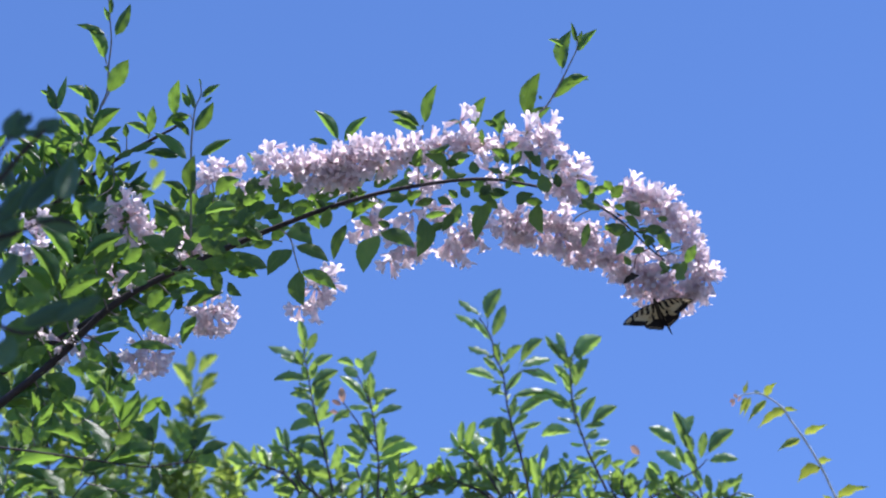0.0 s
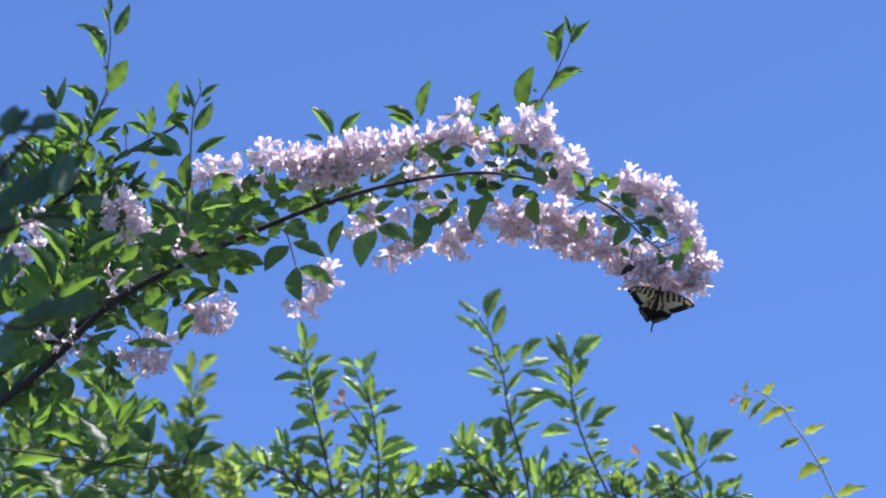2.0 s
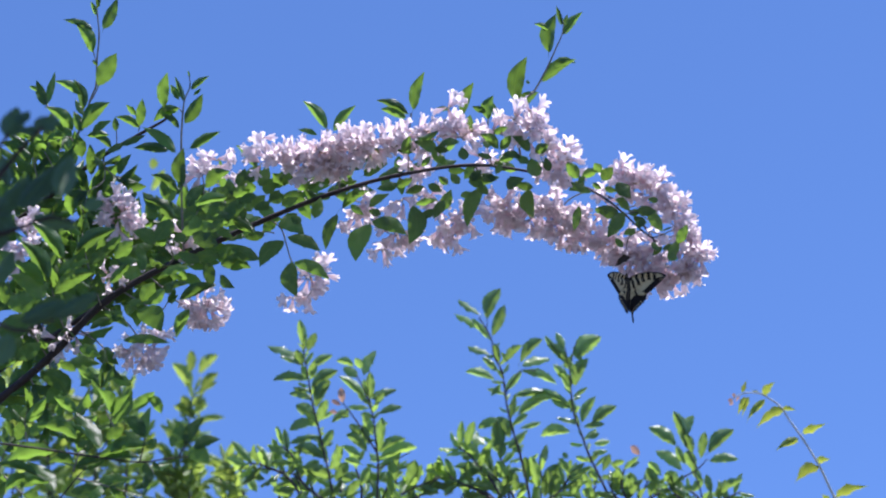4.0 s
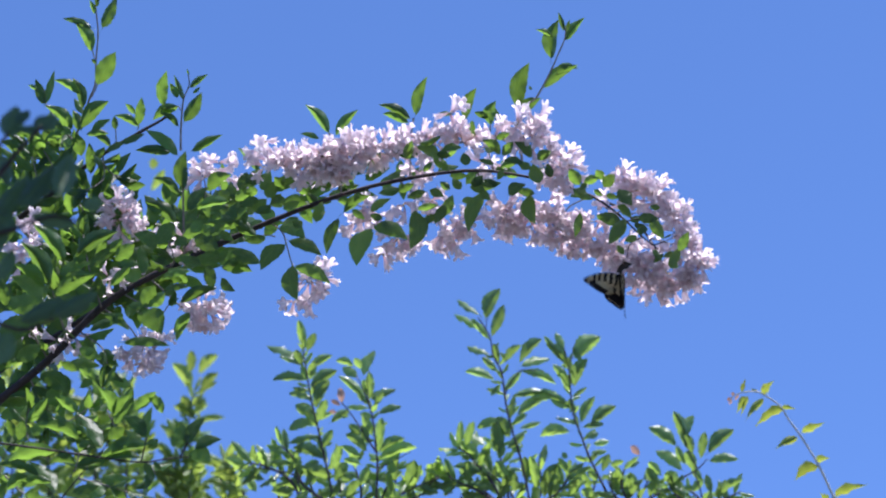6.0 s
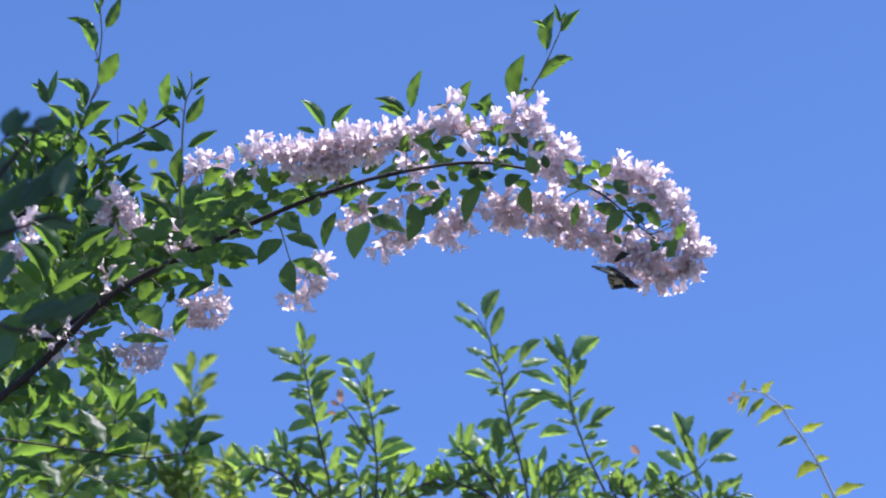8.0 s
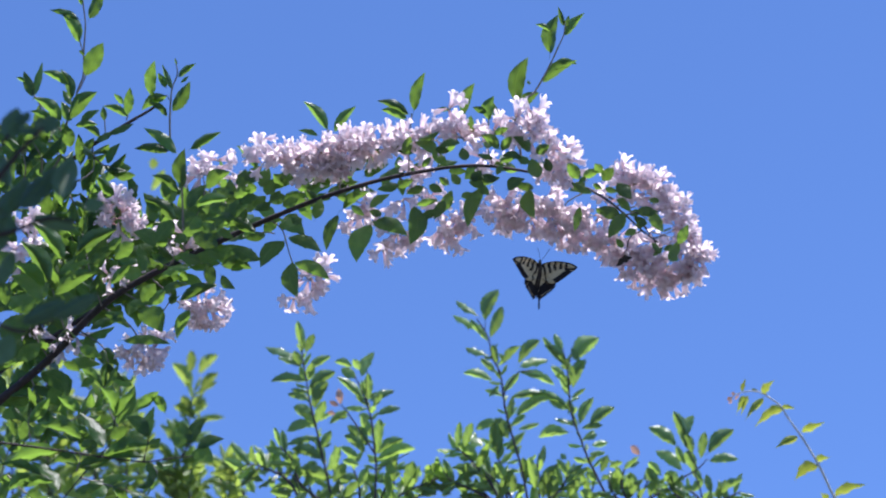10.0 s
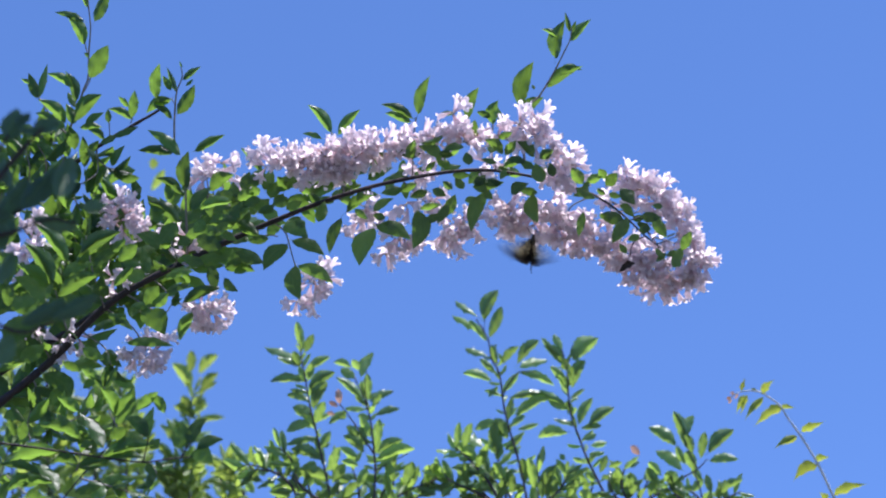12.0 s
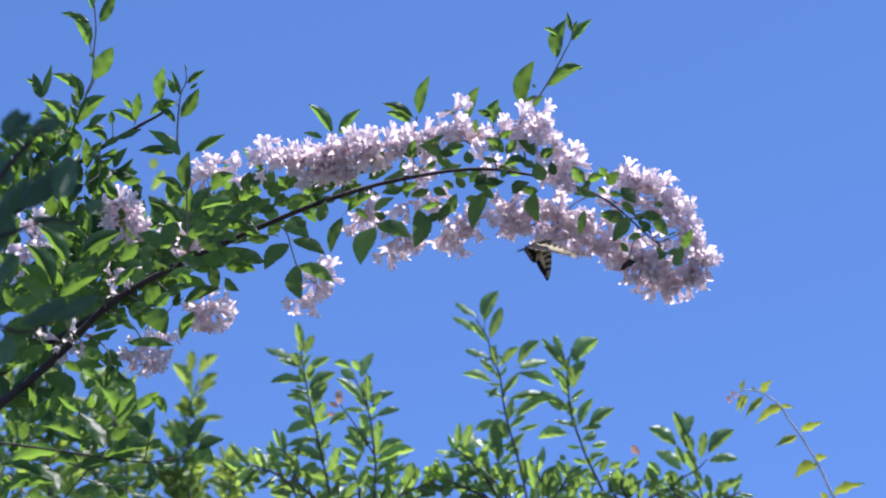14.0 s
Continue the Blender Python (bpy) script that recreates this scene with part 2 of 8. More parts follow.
def leaf(branch, root, tip, width=0.42, lean=-25, bow=0, roll=0, kinds=None, name="leaf", label=""):
    """One leaf from its root to its tip in the world's metres. lean: how far its face tips up (+) or down (-), in degrees;
    bow: the side to which it bends (-1, 0, 1)."""
    root, tip = Vector(root), Vector(tip)
    way = tip - root
    normal = Vector((math.sin(radians(roll)), -math.cos(radians(lean)), math.sin(radians(lean))))
    long = way.length
    ob = part(name, random.choice((kinds or SHRUB)[bow]), None, branch, label)
    ob.matrix_basis = leaf_pose(root - origin(branch), way, normal, long, long * width)
    return ob


def leaf_on(branch, root, way, long, width, kinds, normal, on=None):
    """A leaf of a branch, or of the twig on that it grows."""
    ob = part("leaf", random.choice(kinds), None, on or branch)
    ob.matrix_basis = leaf_pose(root - origin(branch), way, normal, long, long * width)
    return ob


def jitter(size):
    return Vector([random.uniform(-size, size) for _ in range(3)])


def spray(branch, points, pairs, long, thick=0.0012, width=0.42, spread=55, kinds=None, mat=None, start=0.15, end=True):
    """A twig with opposite leaves, each pair turned a quarter from the one below."""
    kinds = kinds or SHRUB[0]
    line, shoot_part = twig(branch, points, thick, thick * 0.5, mat or TWIG, 5)
    turn = random.uniform(0, math.pi)
    for i in range(pairs):
        s = start + (1 - start) * i / max(pairs - 1, 1) * 0.97
        k = s * (len(line) - 1)
        q = line[int(k)].lerp(line[min(int(k) + 1, len(line) - 1)], k - int(k))
        way = (line[min(int(k) + 1, len(line) - 1)] - line[max(int(k) - 1, 0)]).normalized()
        a = way.cross(Vector((0.2, 0.95, 0.1))).normalized()
        b = way.cross(a)
        for half in (0, math.pi):
            ang = turn + i * math.pi * 0.5 + half + random.uniform(-0.4, 0.4)
            out_way = a * math.cos(ang) + b * math.sin(ang)
            sp = radians(spread * random.uniform(0.7, 1.3) * (1.0 - 0.35 * s))
            go = (way * math.cos(sp) + out_way * math.sin(sp) + Vector((0, 0, 0.1))).normalized()
            size = long * random.uniform(0.75, 1.15) * (1.0 - 0.35 * s * s)
            leaf_on(branch, q, go, size, width * random.uniform(0.85, 1.15), kinds, Vector((0, -0.70, 0.45)) + jitter(0.6), shoot_part)
    if end:
        leaf_on(branch, line[-1], (line[-1] - line[-2]).normalized() + jitter(0.3), long * 0.5, width * 0.8, kinds, Vector((0.2, -0.8, 0.5)), shoot_part)
    return line


def wand(branch, points, leaves, long, thick=0.003, width=0.255, spread=70, kinds=None, mat=None, start=0.05, up=0.02):
    """A shoot with alternate leaves in a spiral."""
    leaves, long = int(leaves * 1.2), long * 0.90
    kinds = kinds or FAR[0]
    line, shoot_part = twig(branch, points, thick, thick * 0.4, mat or FAR_BARK, 6)
    for i in range(leaves):
        s = start + (1 - start) * (i + random.uniform(0, 0.6)) / leaves
        k = min(s, 0.999) * (len(line) - 1)
        q = line[int(k)].lerp(line[int(k) + 1], k - int(k))
        way = (line[int(k) + 1] - line[int(k)]).normalized()
        a = way.cross(Vector((0.2, 0.95, 0.1))).normalized()
        b = way.cross(a)
        ang = i * 2.4 + random.uniform(-0.5, 0.5)
        out_way = a * math.cos(ang) + b * math.sin(ang)
        sp = radians(spread * random.uniform(0.6, 1.4) * (1.05 - 0.35 * s))
        go = (way * math.cos(sp) + out_way * math.sin(sp) + Vector((0, 0, up))).normalized()
        size = long * random.uniform(0.75, 1.2) * (1.0 - 0.12 * s)
        leaf_on(branch, q, go, size, width * random.uniform(0.8, 1.2), kinds, Vector((0, -0.60, random.choice((0.4, -0.25, -0.6)))) + jitter(0.4), shoot_part)
    return line


def bell(name, flare, back, lean, grown=1.0):
    """A trumpet flower along +z: a slender tube that opens into five rounded lobes. back: how far the lobes bend back."""
    bm = bmesh.new()
    n = 20
    rows = []
    # height, radius, share of the lobes' cut
    shape = ((0.0, 0.0011, 0.0), (0.0035, 0.0015, 0.0), (0.0075, 0.0027, 0.0), (0.0115, 0.0044, 0.0), (0.0138, 0.0056 * flare, 0.25),
             (0.0155 - 0.0006 * back, 0.0074 * flare, 0.75), (0.0160 - 0.0022 * back, 0.0089 * flare, 1.0))
    for z, r, cut in shape:
        ring = []
        for k in range(n):
            q = k % 4
            a = (k + (0.0, 0.22, 0.0, -0.22)[q] * cut) * math.tau / n
            short = (0.58, 0.06, 0.0, 0.06)[q] * cut
            ruffle = 0.0007 * cut * math.sin(k * 2.3 + lean * 5)
            rr = r * (1 - short)
            ring.append(bm.verts.new((rr * math.cos(a) * grown + lean * z * z * 20, rr * math.sin(a) * grown, (z - 0.0052 * short + ruffle) * (0.55 + 0.45 * grown))))
        rows.append(ring)
    for lo, hi in zip(rows, rows[1:]):
        for k in range(n):
            bm.faces.new((lo[k], lo[(k + 1) % n], hi[(k + 1) % n], hi[k]))
    mesh = bpy.data.meshes.new(name)
    bm.to_mesh(mesh)
    bm.free()
    for p in mesh.polygons:
        p.use_smooth = True
    mesh.materials.append(PETAL)
    return mesh


BELLS = [bell("flower", 1.0, 0.5, 0.6), bell("flower", 1.10, 1.0, -0.5), bell("flower", 0.95, 0.1, 1.0), bell("flower", 1.05, 1.4, 0.3), bell("flower", 0.7, -0.8, 0.2, 0.75)]


def cluster(branch, centre, size, way, count=9, cone=95):
    """A head of flowers on short stalks about a point, all turned more or less along way."""
    count = max(1, round(count * 0.9))
    centre, way = Vector(centre), Vector(way).normalized()
    root = centre - way * (size * 0.75 + 0.005)
    a = way.orthogonal().normalized()
    b = way.cross(a)
    bm = bmesh.new()
    blooms = []
    for i in range(count):
        s = (i + 0.5) / count
        tip = radians(cone) * math.sqrt(s) + random.uniform(-0.15, 0.15)
        ang = i * 2.39996 + random.uniform(-0.4, 0.4)
        go = (way * math.cos(tip) + (a * math.cos(ang) + b * math.sin(ang)) * math.sin(tip)).normalized()
        reach = size * random.uniform(0.2, 0.85)
        foot = go * reach
        tube(bm, glide([Vector((0, 0, 0)), foot * 0.5 + Vector((0, 0, -0.002)), foot], 2), 0.0006, 0.0005, 4)
        face = (go + Vector((0, 0, -0.25)) + jitter(0.38)).normalized()
        blooms.append((foot, face))
    head = part("flower_head", bm, STALK, branch)
    head.location = root - origin(branch)
    for foot, face in blooms:
        f = part("flower", random.choice(BELLS), None, head)
        f.matrix_basis = Matrix.Translation(foot) @ face.to_track_quat("Z", "Y").to_matrix().to_4x4() @ Matrix.Rotation(random.uniform(0, 6.28), 4, "Z") @ Matrix.Diagonal((1.06, 1.06, 1.15, 1)) @ Matrix.Scale(random.uniform(0.90, 1.22), 4)
    return head


# ---- ground ----
def ground_sheet():
    bm = bmesh.new()
    n = 40
    grid = []
    for i in range(n + 1):
        row = []
        for j in range(n + 1):
            u, v = 2 * i / n - 1, 2 * j / n - 1
            x, y = 2500 * u * abs(u) ** 3, 2500 * v * abs(v) ** 3
            row.append(bm.verts.new((x, y, 0.02 * noise.noise((x * 0.8, y * 0.8, 0)))))
        grid.append(row)
    for i in range(n):
        for j in range(n):
            bm.faces.new((grid[i][j], grid[i + 1][j], grid[i + 1][j + 1], grid[i][j + 1]))
    tagged(part("ground", bm, SOIL, None), "dark dry earth around the shrubs", "ground", "", "structure")


ground_sheet()


# ---- the flowering branch ----
ARCH_AT = Vector((-0.6437, 2.7361, 2.7610))
arch = thing("flowering_branch", ARCH_AT, "arching shrub branch laden with pale pink bell flowers and green leaves", "branch")
ARCH = stem(arch, [(-0.6437, 2.7361, 2.7610), (-0.5695, 2.7074, 2.8107), (-0.5290, 2.6905, 2.8399), (-0.4649, 2.6652, 2.8837), (-0.4008, 2.6342, 2.9375), (-0.3434, 2.6170, 2.9673), (-0.2591, 2.5977, 3.0006), (-0.1984, 2.5849, 3.0228), (-0.1241, 2.5714, 3.0462), (-0.0432, 2.5613, 3.0637), (0.0513, 2.5562, 3.0725), (0.1390, 2.5633, 3.0602)], 0.0058, 0.0017)
stem(arch, [(0.1390, 2.5633, 3.0602), (0.1862, 2.5724, 3.0444), (0.2233, 2.5815, 3.0286), (0.2537, 2.5977, 3.0006), (0.2739, 2.6180, 2.9655), (0.2807, 2.6281, 2.9480)], 0.0017, 0.0010)
stem(arch, [(-0.6201, 2.7508, 2.8355), (-0.5378, 2.7172, 2.8937), (-0.4711, 2.6891, 2.9223), (-0.4170, 2.6558, 2.9400), (-0.3907, 2.6315, 2.9422)], 0.0042, 0.003)
stem(arch, [(-0.3003, 2.6052, 2.9877), (-0.3009, 2.5839, 3.0245), (-0.3009, 2.5606, 3.0649), (-0.3009, 2.5448, 3.0923)], 0.0015, 0.0010, TWIG, "twig")
stem(arch, [(0.1053, 2.5562, 3.0725), (0.1019, 2.5336, 3.1116), (0.1039, 2.5215, 3.1326), (0.1228, 2.5134, 3.1467)], 0.0016, 0.0013, TWIG, "twig")
stem(arch, [(0.0999, 2.5276, 3.1221), (0.1012, 2.5185, 3.1379)], 0.0009, 0.0007, TWIG, "twig")
sprig = side_shoot(arch, [(0.1228, 2.5134, 3.1467), (0.1322, 2.5060, 3.1595), (0.1430, 2.4962, 3.1765), (0.1525, 2.4864, 3.1934), (0.1592, 2.4793, 3.2057), (0.1613, 2.4722, 3.2180)], 0.0014, 0.0006)
stem(arch, [(-0.1990, 2.5846, 3.0234), (-0.1835, 2.5910, 3.0123), (-0.1781, 2.5994, 2.9977), (-0.1714, 2.6112, 2.9772), (-0.1613, 2.6173, 2.9667), (-0.1498, 2.6227, 2.9573)], 0.0010, 0.0006, TWIG, "twig")
stem(arch, [(-0.1916, 2.5937, 3.0076), (-0.2051, 2.5927, 3.0093), (-0.2173, 2.5950, 3.0053)], 0.0008, 0.0005, TWIG, "twig")
stem(arch, [(-0.0702, 2.5826, 3.0269), (-0.0729, 2.5890, 3.0158), (-0.0567, 2.5950, 3.0053), (-0.0466, 2.5977, 3.0006)], 0.0009, 0.0005, TWIG, "twig")
stem(arch, [(-0.0263, 2.5623, 3.0619), (-0.0243, 2.5708, 3.0473), (-0.0250, 2.5802, 3.0310)], 0.0009, 0.0006, TWIG, "twig")
stem(arch, [(-0.1255, 2.5323, 3.1139), (-0.1174, 2.5471, 3.0882), (-0.1147, 2.5606, 3.0649)], 0.0009, 0.0006, TWIG, "twig")
stem(arch, [(-0.0243, 2.5242, 3.1280), (-0.0283, 2.5404, 3.0999), (-0.0297, 2.5589, 3.0678)], 0.0010, 0.0007, TWIG, "twig")
stem(arch, [(0.0675, 2.5293, 3.1192), (0.0648, 2.5438, 3.0941), (0.0702, 2.5566, 3.0719)], 0.0010, 0.0007, TWIG, "twig")
stem(arch, [(-0.2760, 2.5748, 3.0403), (-0.2739, 2.5640, 3.0590), (-0.2780, 2.5539, 3.0765)], 0.0009, 0.0006, TWIG, "twig")
stem(arch, [(-0.3434, 2.6170, 2.9673), (-0.3266, 2.6247, 2.9538), (-0.3063, 2.6342, 2.9375), (-0.2847, 2.6382, 2.9305)], 0.0011, 0.0008, TWIG, "twig")
stem(arch, [(-0.4008, 2.6342, 2.9375), (-0.3738, 2.6433, 2.9217), (-0.3603, 2.6517, 2.9071), (-0.3549, 2.6602, 2.8925)], 0.0011, 0.0008, TWIG, "twig")
stem(arch, [(-0.1241, 2.5714, 3.0462), (-0.0972, 2.5748, 3.0403), (-0.0702, 2.5826, 3.0269), (-0.0533, 2.5944, 3.0064)], 0.0010, 0.0006, TWIG, "twig")
stem(arch, [(-0.0432, 2.5613, 3.0637), (-0.0162, 2.5741, 3.0415), (0.0040, 2.5876, 3.0181), (0.0142, 2.5961, 3.0035)], 0.0010, 0.0006, TWIG, "twig")
stem(arch, [(0.0513, 2.5562, 3.0725), (0.0567, 2.5674, 3.0532), (0.0715, 2.5775, 3.0356)], 0.0010, 0.0006, TWIG, "twig")
stem(arch, [(-0.1120, 2.5708, 3.0473), (-0.1140, 2.5573, 3.0707), (-0.1208, 2.5454, 3.0912)], 0.0012, 0.0008, TWIG, "twig")
stem(arch, [(0.1862, 2.5724, 3.0444), (0.1592, 2.5792, 3.0327), (0.1525, 2.5876, 3.0181)], 0.0010, 0.0006, TWIG, "twig")
stem(arch, [(0.2233, 2.5815, 3.0286), (0.2031, 2.5859, 3.0210), (0.1862, 2.5944, 3.0064)], 0.0010, 0.0006, TWIG, "twig")
stem(arch, [(0.2301, 2.5842, 3.0240), (0.2571, 2.5809, 3.0298), (0.2773, 2.5775, 3.0356)], 0.0010, 0.0006, TWIG, "twig")
stem(arch, [(0.2537, 2.5977, 3.0006), (0.2841, 2.6028, 2.9918), (0.3077, 2.6079, 2.9831)], 0.0010, 0.0006, TWIG, "twig")
stem(arch, [(0.2267, 2.5826, 3.0269), (0.2469, 2.5691, 3.0503), (0.2672, 2.5657, 3.0561)], 0.0010, 0.0006, TWIG, "twig")


def heads(*rows):
    for centre, size, way, count in rows:
        cluster(arch, centre, size * 0.00064, way, count)


# upper side of the arch
heads(((-0.1997, 2.4830, 3.0794), 4, (-0.3, -0.4, 0.9), 1), ((-0.2037, 2.4876, 3.0714), 8, (-0.3, -0.5, 0.8), 2), ((-0.2063, 2.4962, 3.0565), 14, (-0.4, -0.5, 0.4), 5), ((-0.1944, 2.4929, 3.0622), 14, (-0.2, -0.7, 0.5), 5), ((-0.1779, 2.4909, 3.0656), 20, (0, -0.5, 0.8), 8), ((-0.1680, 2.4962, 3.0565), 18, (0, -0.9, 0), 7))
heads(((-0.1534, 2.4896, 3.0679), 20, (0, -0.5, 0.8), 8), ((-0.1508, 2.4975, 3.0542), 20, (0, -0.9, -0.1), 8), ((-0.1316, 2.4876, 3.0714), 22, (0, -0.5, 0.8), 9), ((-0.1349, 2.4969, 3.0553), 22, (0, -0.9, -0.2), 9), ((-0.1217, 2.5002, 3.0496), 20, (0, -0.8, -0.5), 8), ((-0.1137, 2.4909, 3.0656), 22, (0, -0.9, 0.2), 9))
heads(((-0.1098, 2.4843, 3.0771), 16, (0, -0.4, 0.9), 6), ((-0.0952, 2.4876, 3.0714), 22, (0.1, -0.6, 0.6), 9), ((-0.1005, 2.4969, 3.0553), 18, (0, -0.9, -0.2), 7), ((-0.0807, 2.4836, 3.0782), 18, (0.1, -0.4, 0.9), 7), ((-0.0767, 2.4909, 3.0656), 20, (0.1, -0.9, 0), 8), ((-0.0608, 2.4843, 3.0771), 16, (0.2, -0.5, 0.7), 6))
heads(((-0.0555, 2.4916, 3.0645), 18, (0.2, -0.9, -0.1), 7), ((-0.0463, 2.4869, 3.0725), 12, (0.6, -0.5, 0.3), 4), ((-0.0324, 2.4836, 3.0782), 16, (-0.3, -0.5, 0.6), 6), ((-0.0172, 2.4803, 3.0840), 16, (0, -0.5, 0.8), 6), ((-0.0192, 2.4876, 3.0714), 14, (0, -0.9, 0), 5), ((0.0007, 2.4797, 3.0851), 16, (0, -0.5, 0.8), 6))
heads(((0.0040, 2.4863, 3.0736), 16, (0, -0.9, 0), 6), ((0.0185, 2.4671, 3.1069), 10, (-0.1, -0.2, 1), 4), ((0.0205, 2.4764, 3.0908), 18, (0, -0.6, 0.7), 7), ((0.0370, 2.4820, 3.0811), 20, (0.2, -0.6, 0.5), 8), ((0.0516, 2.4797, 3.0851), 14, (0.4, -0.4, 0.6), 5), ((0.0701, 2.4810, 3.0828), 8, (0, -0.3, 0.9), 3))
heads(((0.0820, 2.4830, 3.0794), 10, (0, -0.6, 0.6), 4), ((0.0932, 2.4744, 3.0943), 10, (-0.4, -0.3, 0.8), 4), ((0.1065, 2.4787, 3.0868), 20, (0, -0.6, 0.7), 8), ((0.1217, 2.4724, 3.0977), 10, (0.4, -0.3, 0.8), 4), ((0.1250, 2.4820, 3.0811), 18, (0.6, -0.6, 0.3), 7), ((0.1131, 2.4883, 3.0702), 18, (0, -0.9, 0), 7))
heads(((0.1322, 2.4797, 3.0851), 10, (0.8, -0.3, 0.3), 3), ((0.1547, 2.4929, 3.0622), 14, (0.3, -0.3, 0.9), 6), ((0.1646, 2.4982, 3.0530), 14, (0.7, -0.4, 0.4), 5), ((0.1494, 2.5002, 3.0496), 18, (0, -0.9, 0.1), 7), ((-0.1382, 2.5021, 3.0462), 18, (0, -0.8, -0.5), 6), ((-0.1184, 2.5041, 3.0427), 18, (0, -0.7, -0.6), 6))
heads(((-0.1071, 2.5015, 3.0473), 14, (0, -0.8, -0.4), 5), ((-0.1693, 2.5054, 3.0404), 6, (-0.6, -0.5, -0.3), 1), ((0.1428, 2.5081, 3.0359), 20, (-0.1, -0.8, -0.3), 8), ((0.1574, 2.5068, 3.0381), 14, (0.2, -0.9, -0.1), 5))
# seen between the leaves
heads(((-0.0265, 2.5682, 3.0918), 12, (0, -0.9, -0.2), 4), ((-0.0095, 2.5648, 3.0976), 10, (0, -0.9, 0), 3), ((-0.0190, 2.5743, 3.0812), 8, (0, -0.8, -0.4), 3), ((0.0584, 2.5662, 3.0953), 14, (0, -0.9, 0), 5), ((0.0754, 2.5692, 3.0900), 10, (0, -0.9, -0.2), 3), ((-0.1623, 2.5743, 3.0812), 10, (0, -0.9, -0.1), 4))
heads(((-0.1216, 2.5797, 3.0718), 8, (0, -0.9, -0.2), 3))
# the drooping end
heads(((0.2172, 2.5415, 3.0579), 10, (-0.4, -0.4, 0.9), 3), ((0.2265, 2.5429, 3.0556), 16, (-0.2, -0.4, 0.9), 6), ((0.2386, 2.5459, 3.0504), 18, (0, -0.6, 0.7), 7), ((0.2285, 2.5509, 3.0417), 16, (-0.2, -0.9, 0.1), 6), ((0.2587, 2.5462, 3.0498), 18, (0.1, -0.4, 0.9), 7), ((0.2708, 2.5493, 3.0446), 18, (0.5, -0.4, 0.6), 7))
heads(((0.2554, 2.5533, 3.0376), 18, (0, -0.9, 0.2), 7), ((0.2708, 2.5566, 3.0318), 18, (0.4, -0.8, 0.2), 7), ((0.2654, 2.5643, 3.0184), 16, (0, -0.9, 0.1), 5), ((0.2869, 2.5596, 3.0266), 16, (0.5, -0.4, 0.6), 6), ((0.2936, 2.5660, 3.0155), 18, (0.7, -0.4, 0.4), 7), ((0.2822, 2.5674, 3.0132), 16, (0.1, -0.9, 0.1), 6))
heads(((0.3029, 2.5741, 3.0016), 16, (0.8, -0.4, 0.3), 6), ((0.3063, 2.5821, 2.9877), 16, (0.8, -0.4, 0.2), 6), ((0.2889, 2.5757, 2.9987), 16, (0.1, -0.9, 0), 6), ((0.2976, 2.5885, 2.9767), 18, (0.3, -0.9, -0.1), 7), ((0.3137, 2.5905, 2.9732), 18, (0.8, -0.5, 0), 7), ((0.3244, 2.5952, 2.9650), 14, (0.9, -0.3, -0.1), 5))
heads(((0.3103, 2.5985, 2.9592), 20, (0.4, -0.8, -0.3), 8), ((0.2942, 2.6015, 2.9540), 20, (0.1, -0.8, -0.5), 8), ((0.3137, 2.6045, 2.9488), 14, (0.5, -0.5, -0.7), 5), ((0.2755, 2.6015, 2.9540), 20, (0, -0.9, -0.4), 8), ((0.2554, 2.5972, 2.9616), 20, (-0.1, -0.9, -0.3), 8), ((0.2520, 2.6045, 2.9488), 18, (-0.1, -0.6, -0.8), 7))
heads(((0.2721, 2.6089, 2.9412), 14, (0, -0.5, -0.9), 5), ((0.2949, 2.6106, 2.9383), 12, (0.2, -0.4, -0.9), 4), ((0.2366, 2.6012, 2.9546), 16, (-0.3, -0.7, -0.6), 6), ((0.2366, 2.6092, 2.9407), 12, (-0.2, -0.4, -0.9), 4), ((0.2259, 2.5935, 2.9679), 18, (-0.3, -0.8, -0.4), 7), ((0.2386, 2.5885, 2.9767), 18, (0, -0.9, -0.1), 7))
heads(((0.2621, 2.5885, 2.9767), 14, (0, -0.9, 0), 5), ((0.2131, 2.5885, 2.9767), 18, (-0.2, -0.8, -0.5), 7), ((0.2198, 2.5995, 2.9575), 14, (-0.3, -0.6, -0.8), 5))
# under the arch towards the end
heads(((0.2730, 2.6237, 2.9356), 14, (0, -0.4, -0.9), 5), ((0.2596, 2.6214, 2.9397), 12, (-0.1, -0.4, -0.9), 4), ((0.2845, 2.6220, 2.9385), 12, (0.2, -0.4, -0.9), 4), ((0.0814, 2.5645, 3.0381), 16, (-0.2, -0.9, 0.2), 6), ((0.0794, 2.5723, 3.0247), 20, (-0.3, -0.8, -0.3), 8), ((0.0726, 2.5797, 3.0119), 16, (-0.3, -0.6, -0.7), 6))
heads(((0.0948, 2.5739, 3.0218), 20, (0, -0.9, -0.2), 8), ((0.0948, 2.5824, 3.0072), 18, (0, -0.5, -0.9), 7), ((0.1116, 2.5783, 3.0142), 20, (0, -0.7, -0.6), 8), ((0.1150, 2.5844, 3.0037), 12, (0.1, -0.4, -0.9), 4), ((0.1318, 2.5645, 3.0381), 16, (0, -0.9, 0.3), 6), ((0.1352, 2.5723, 3.0247), 18, (0, -0.9, 0), 7))
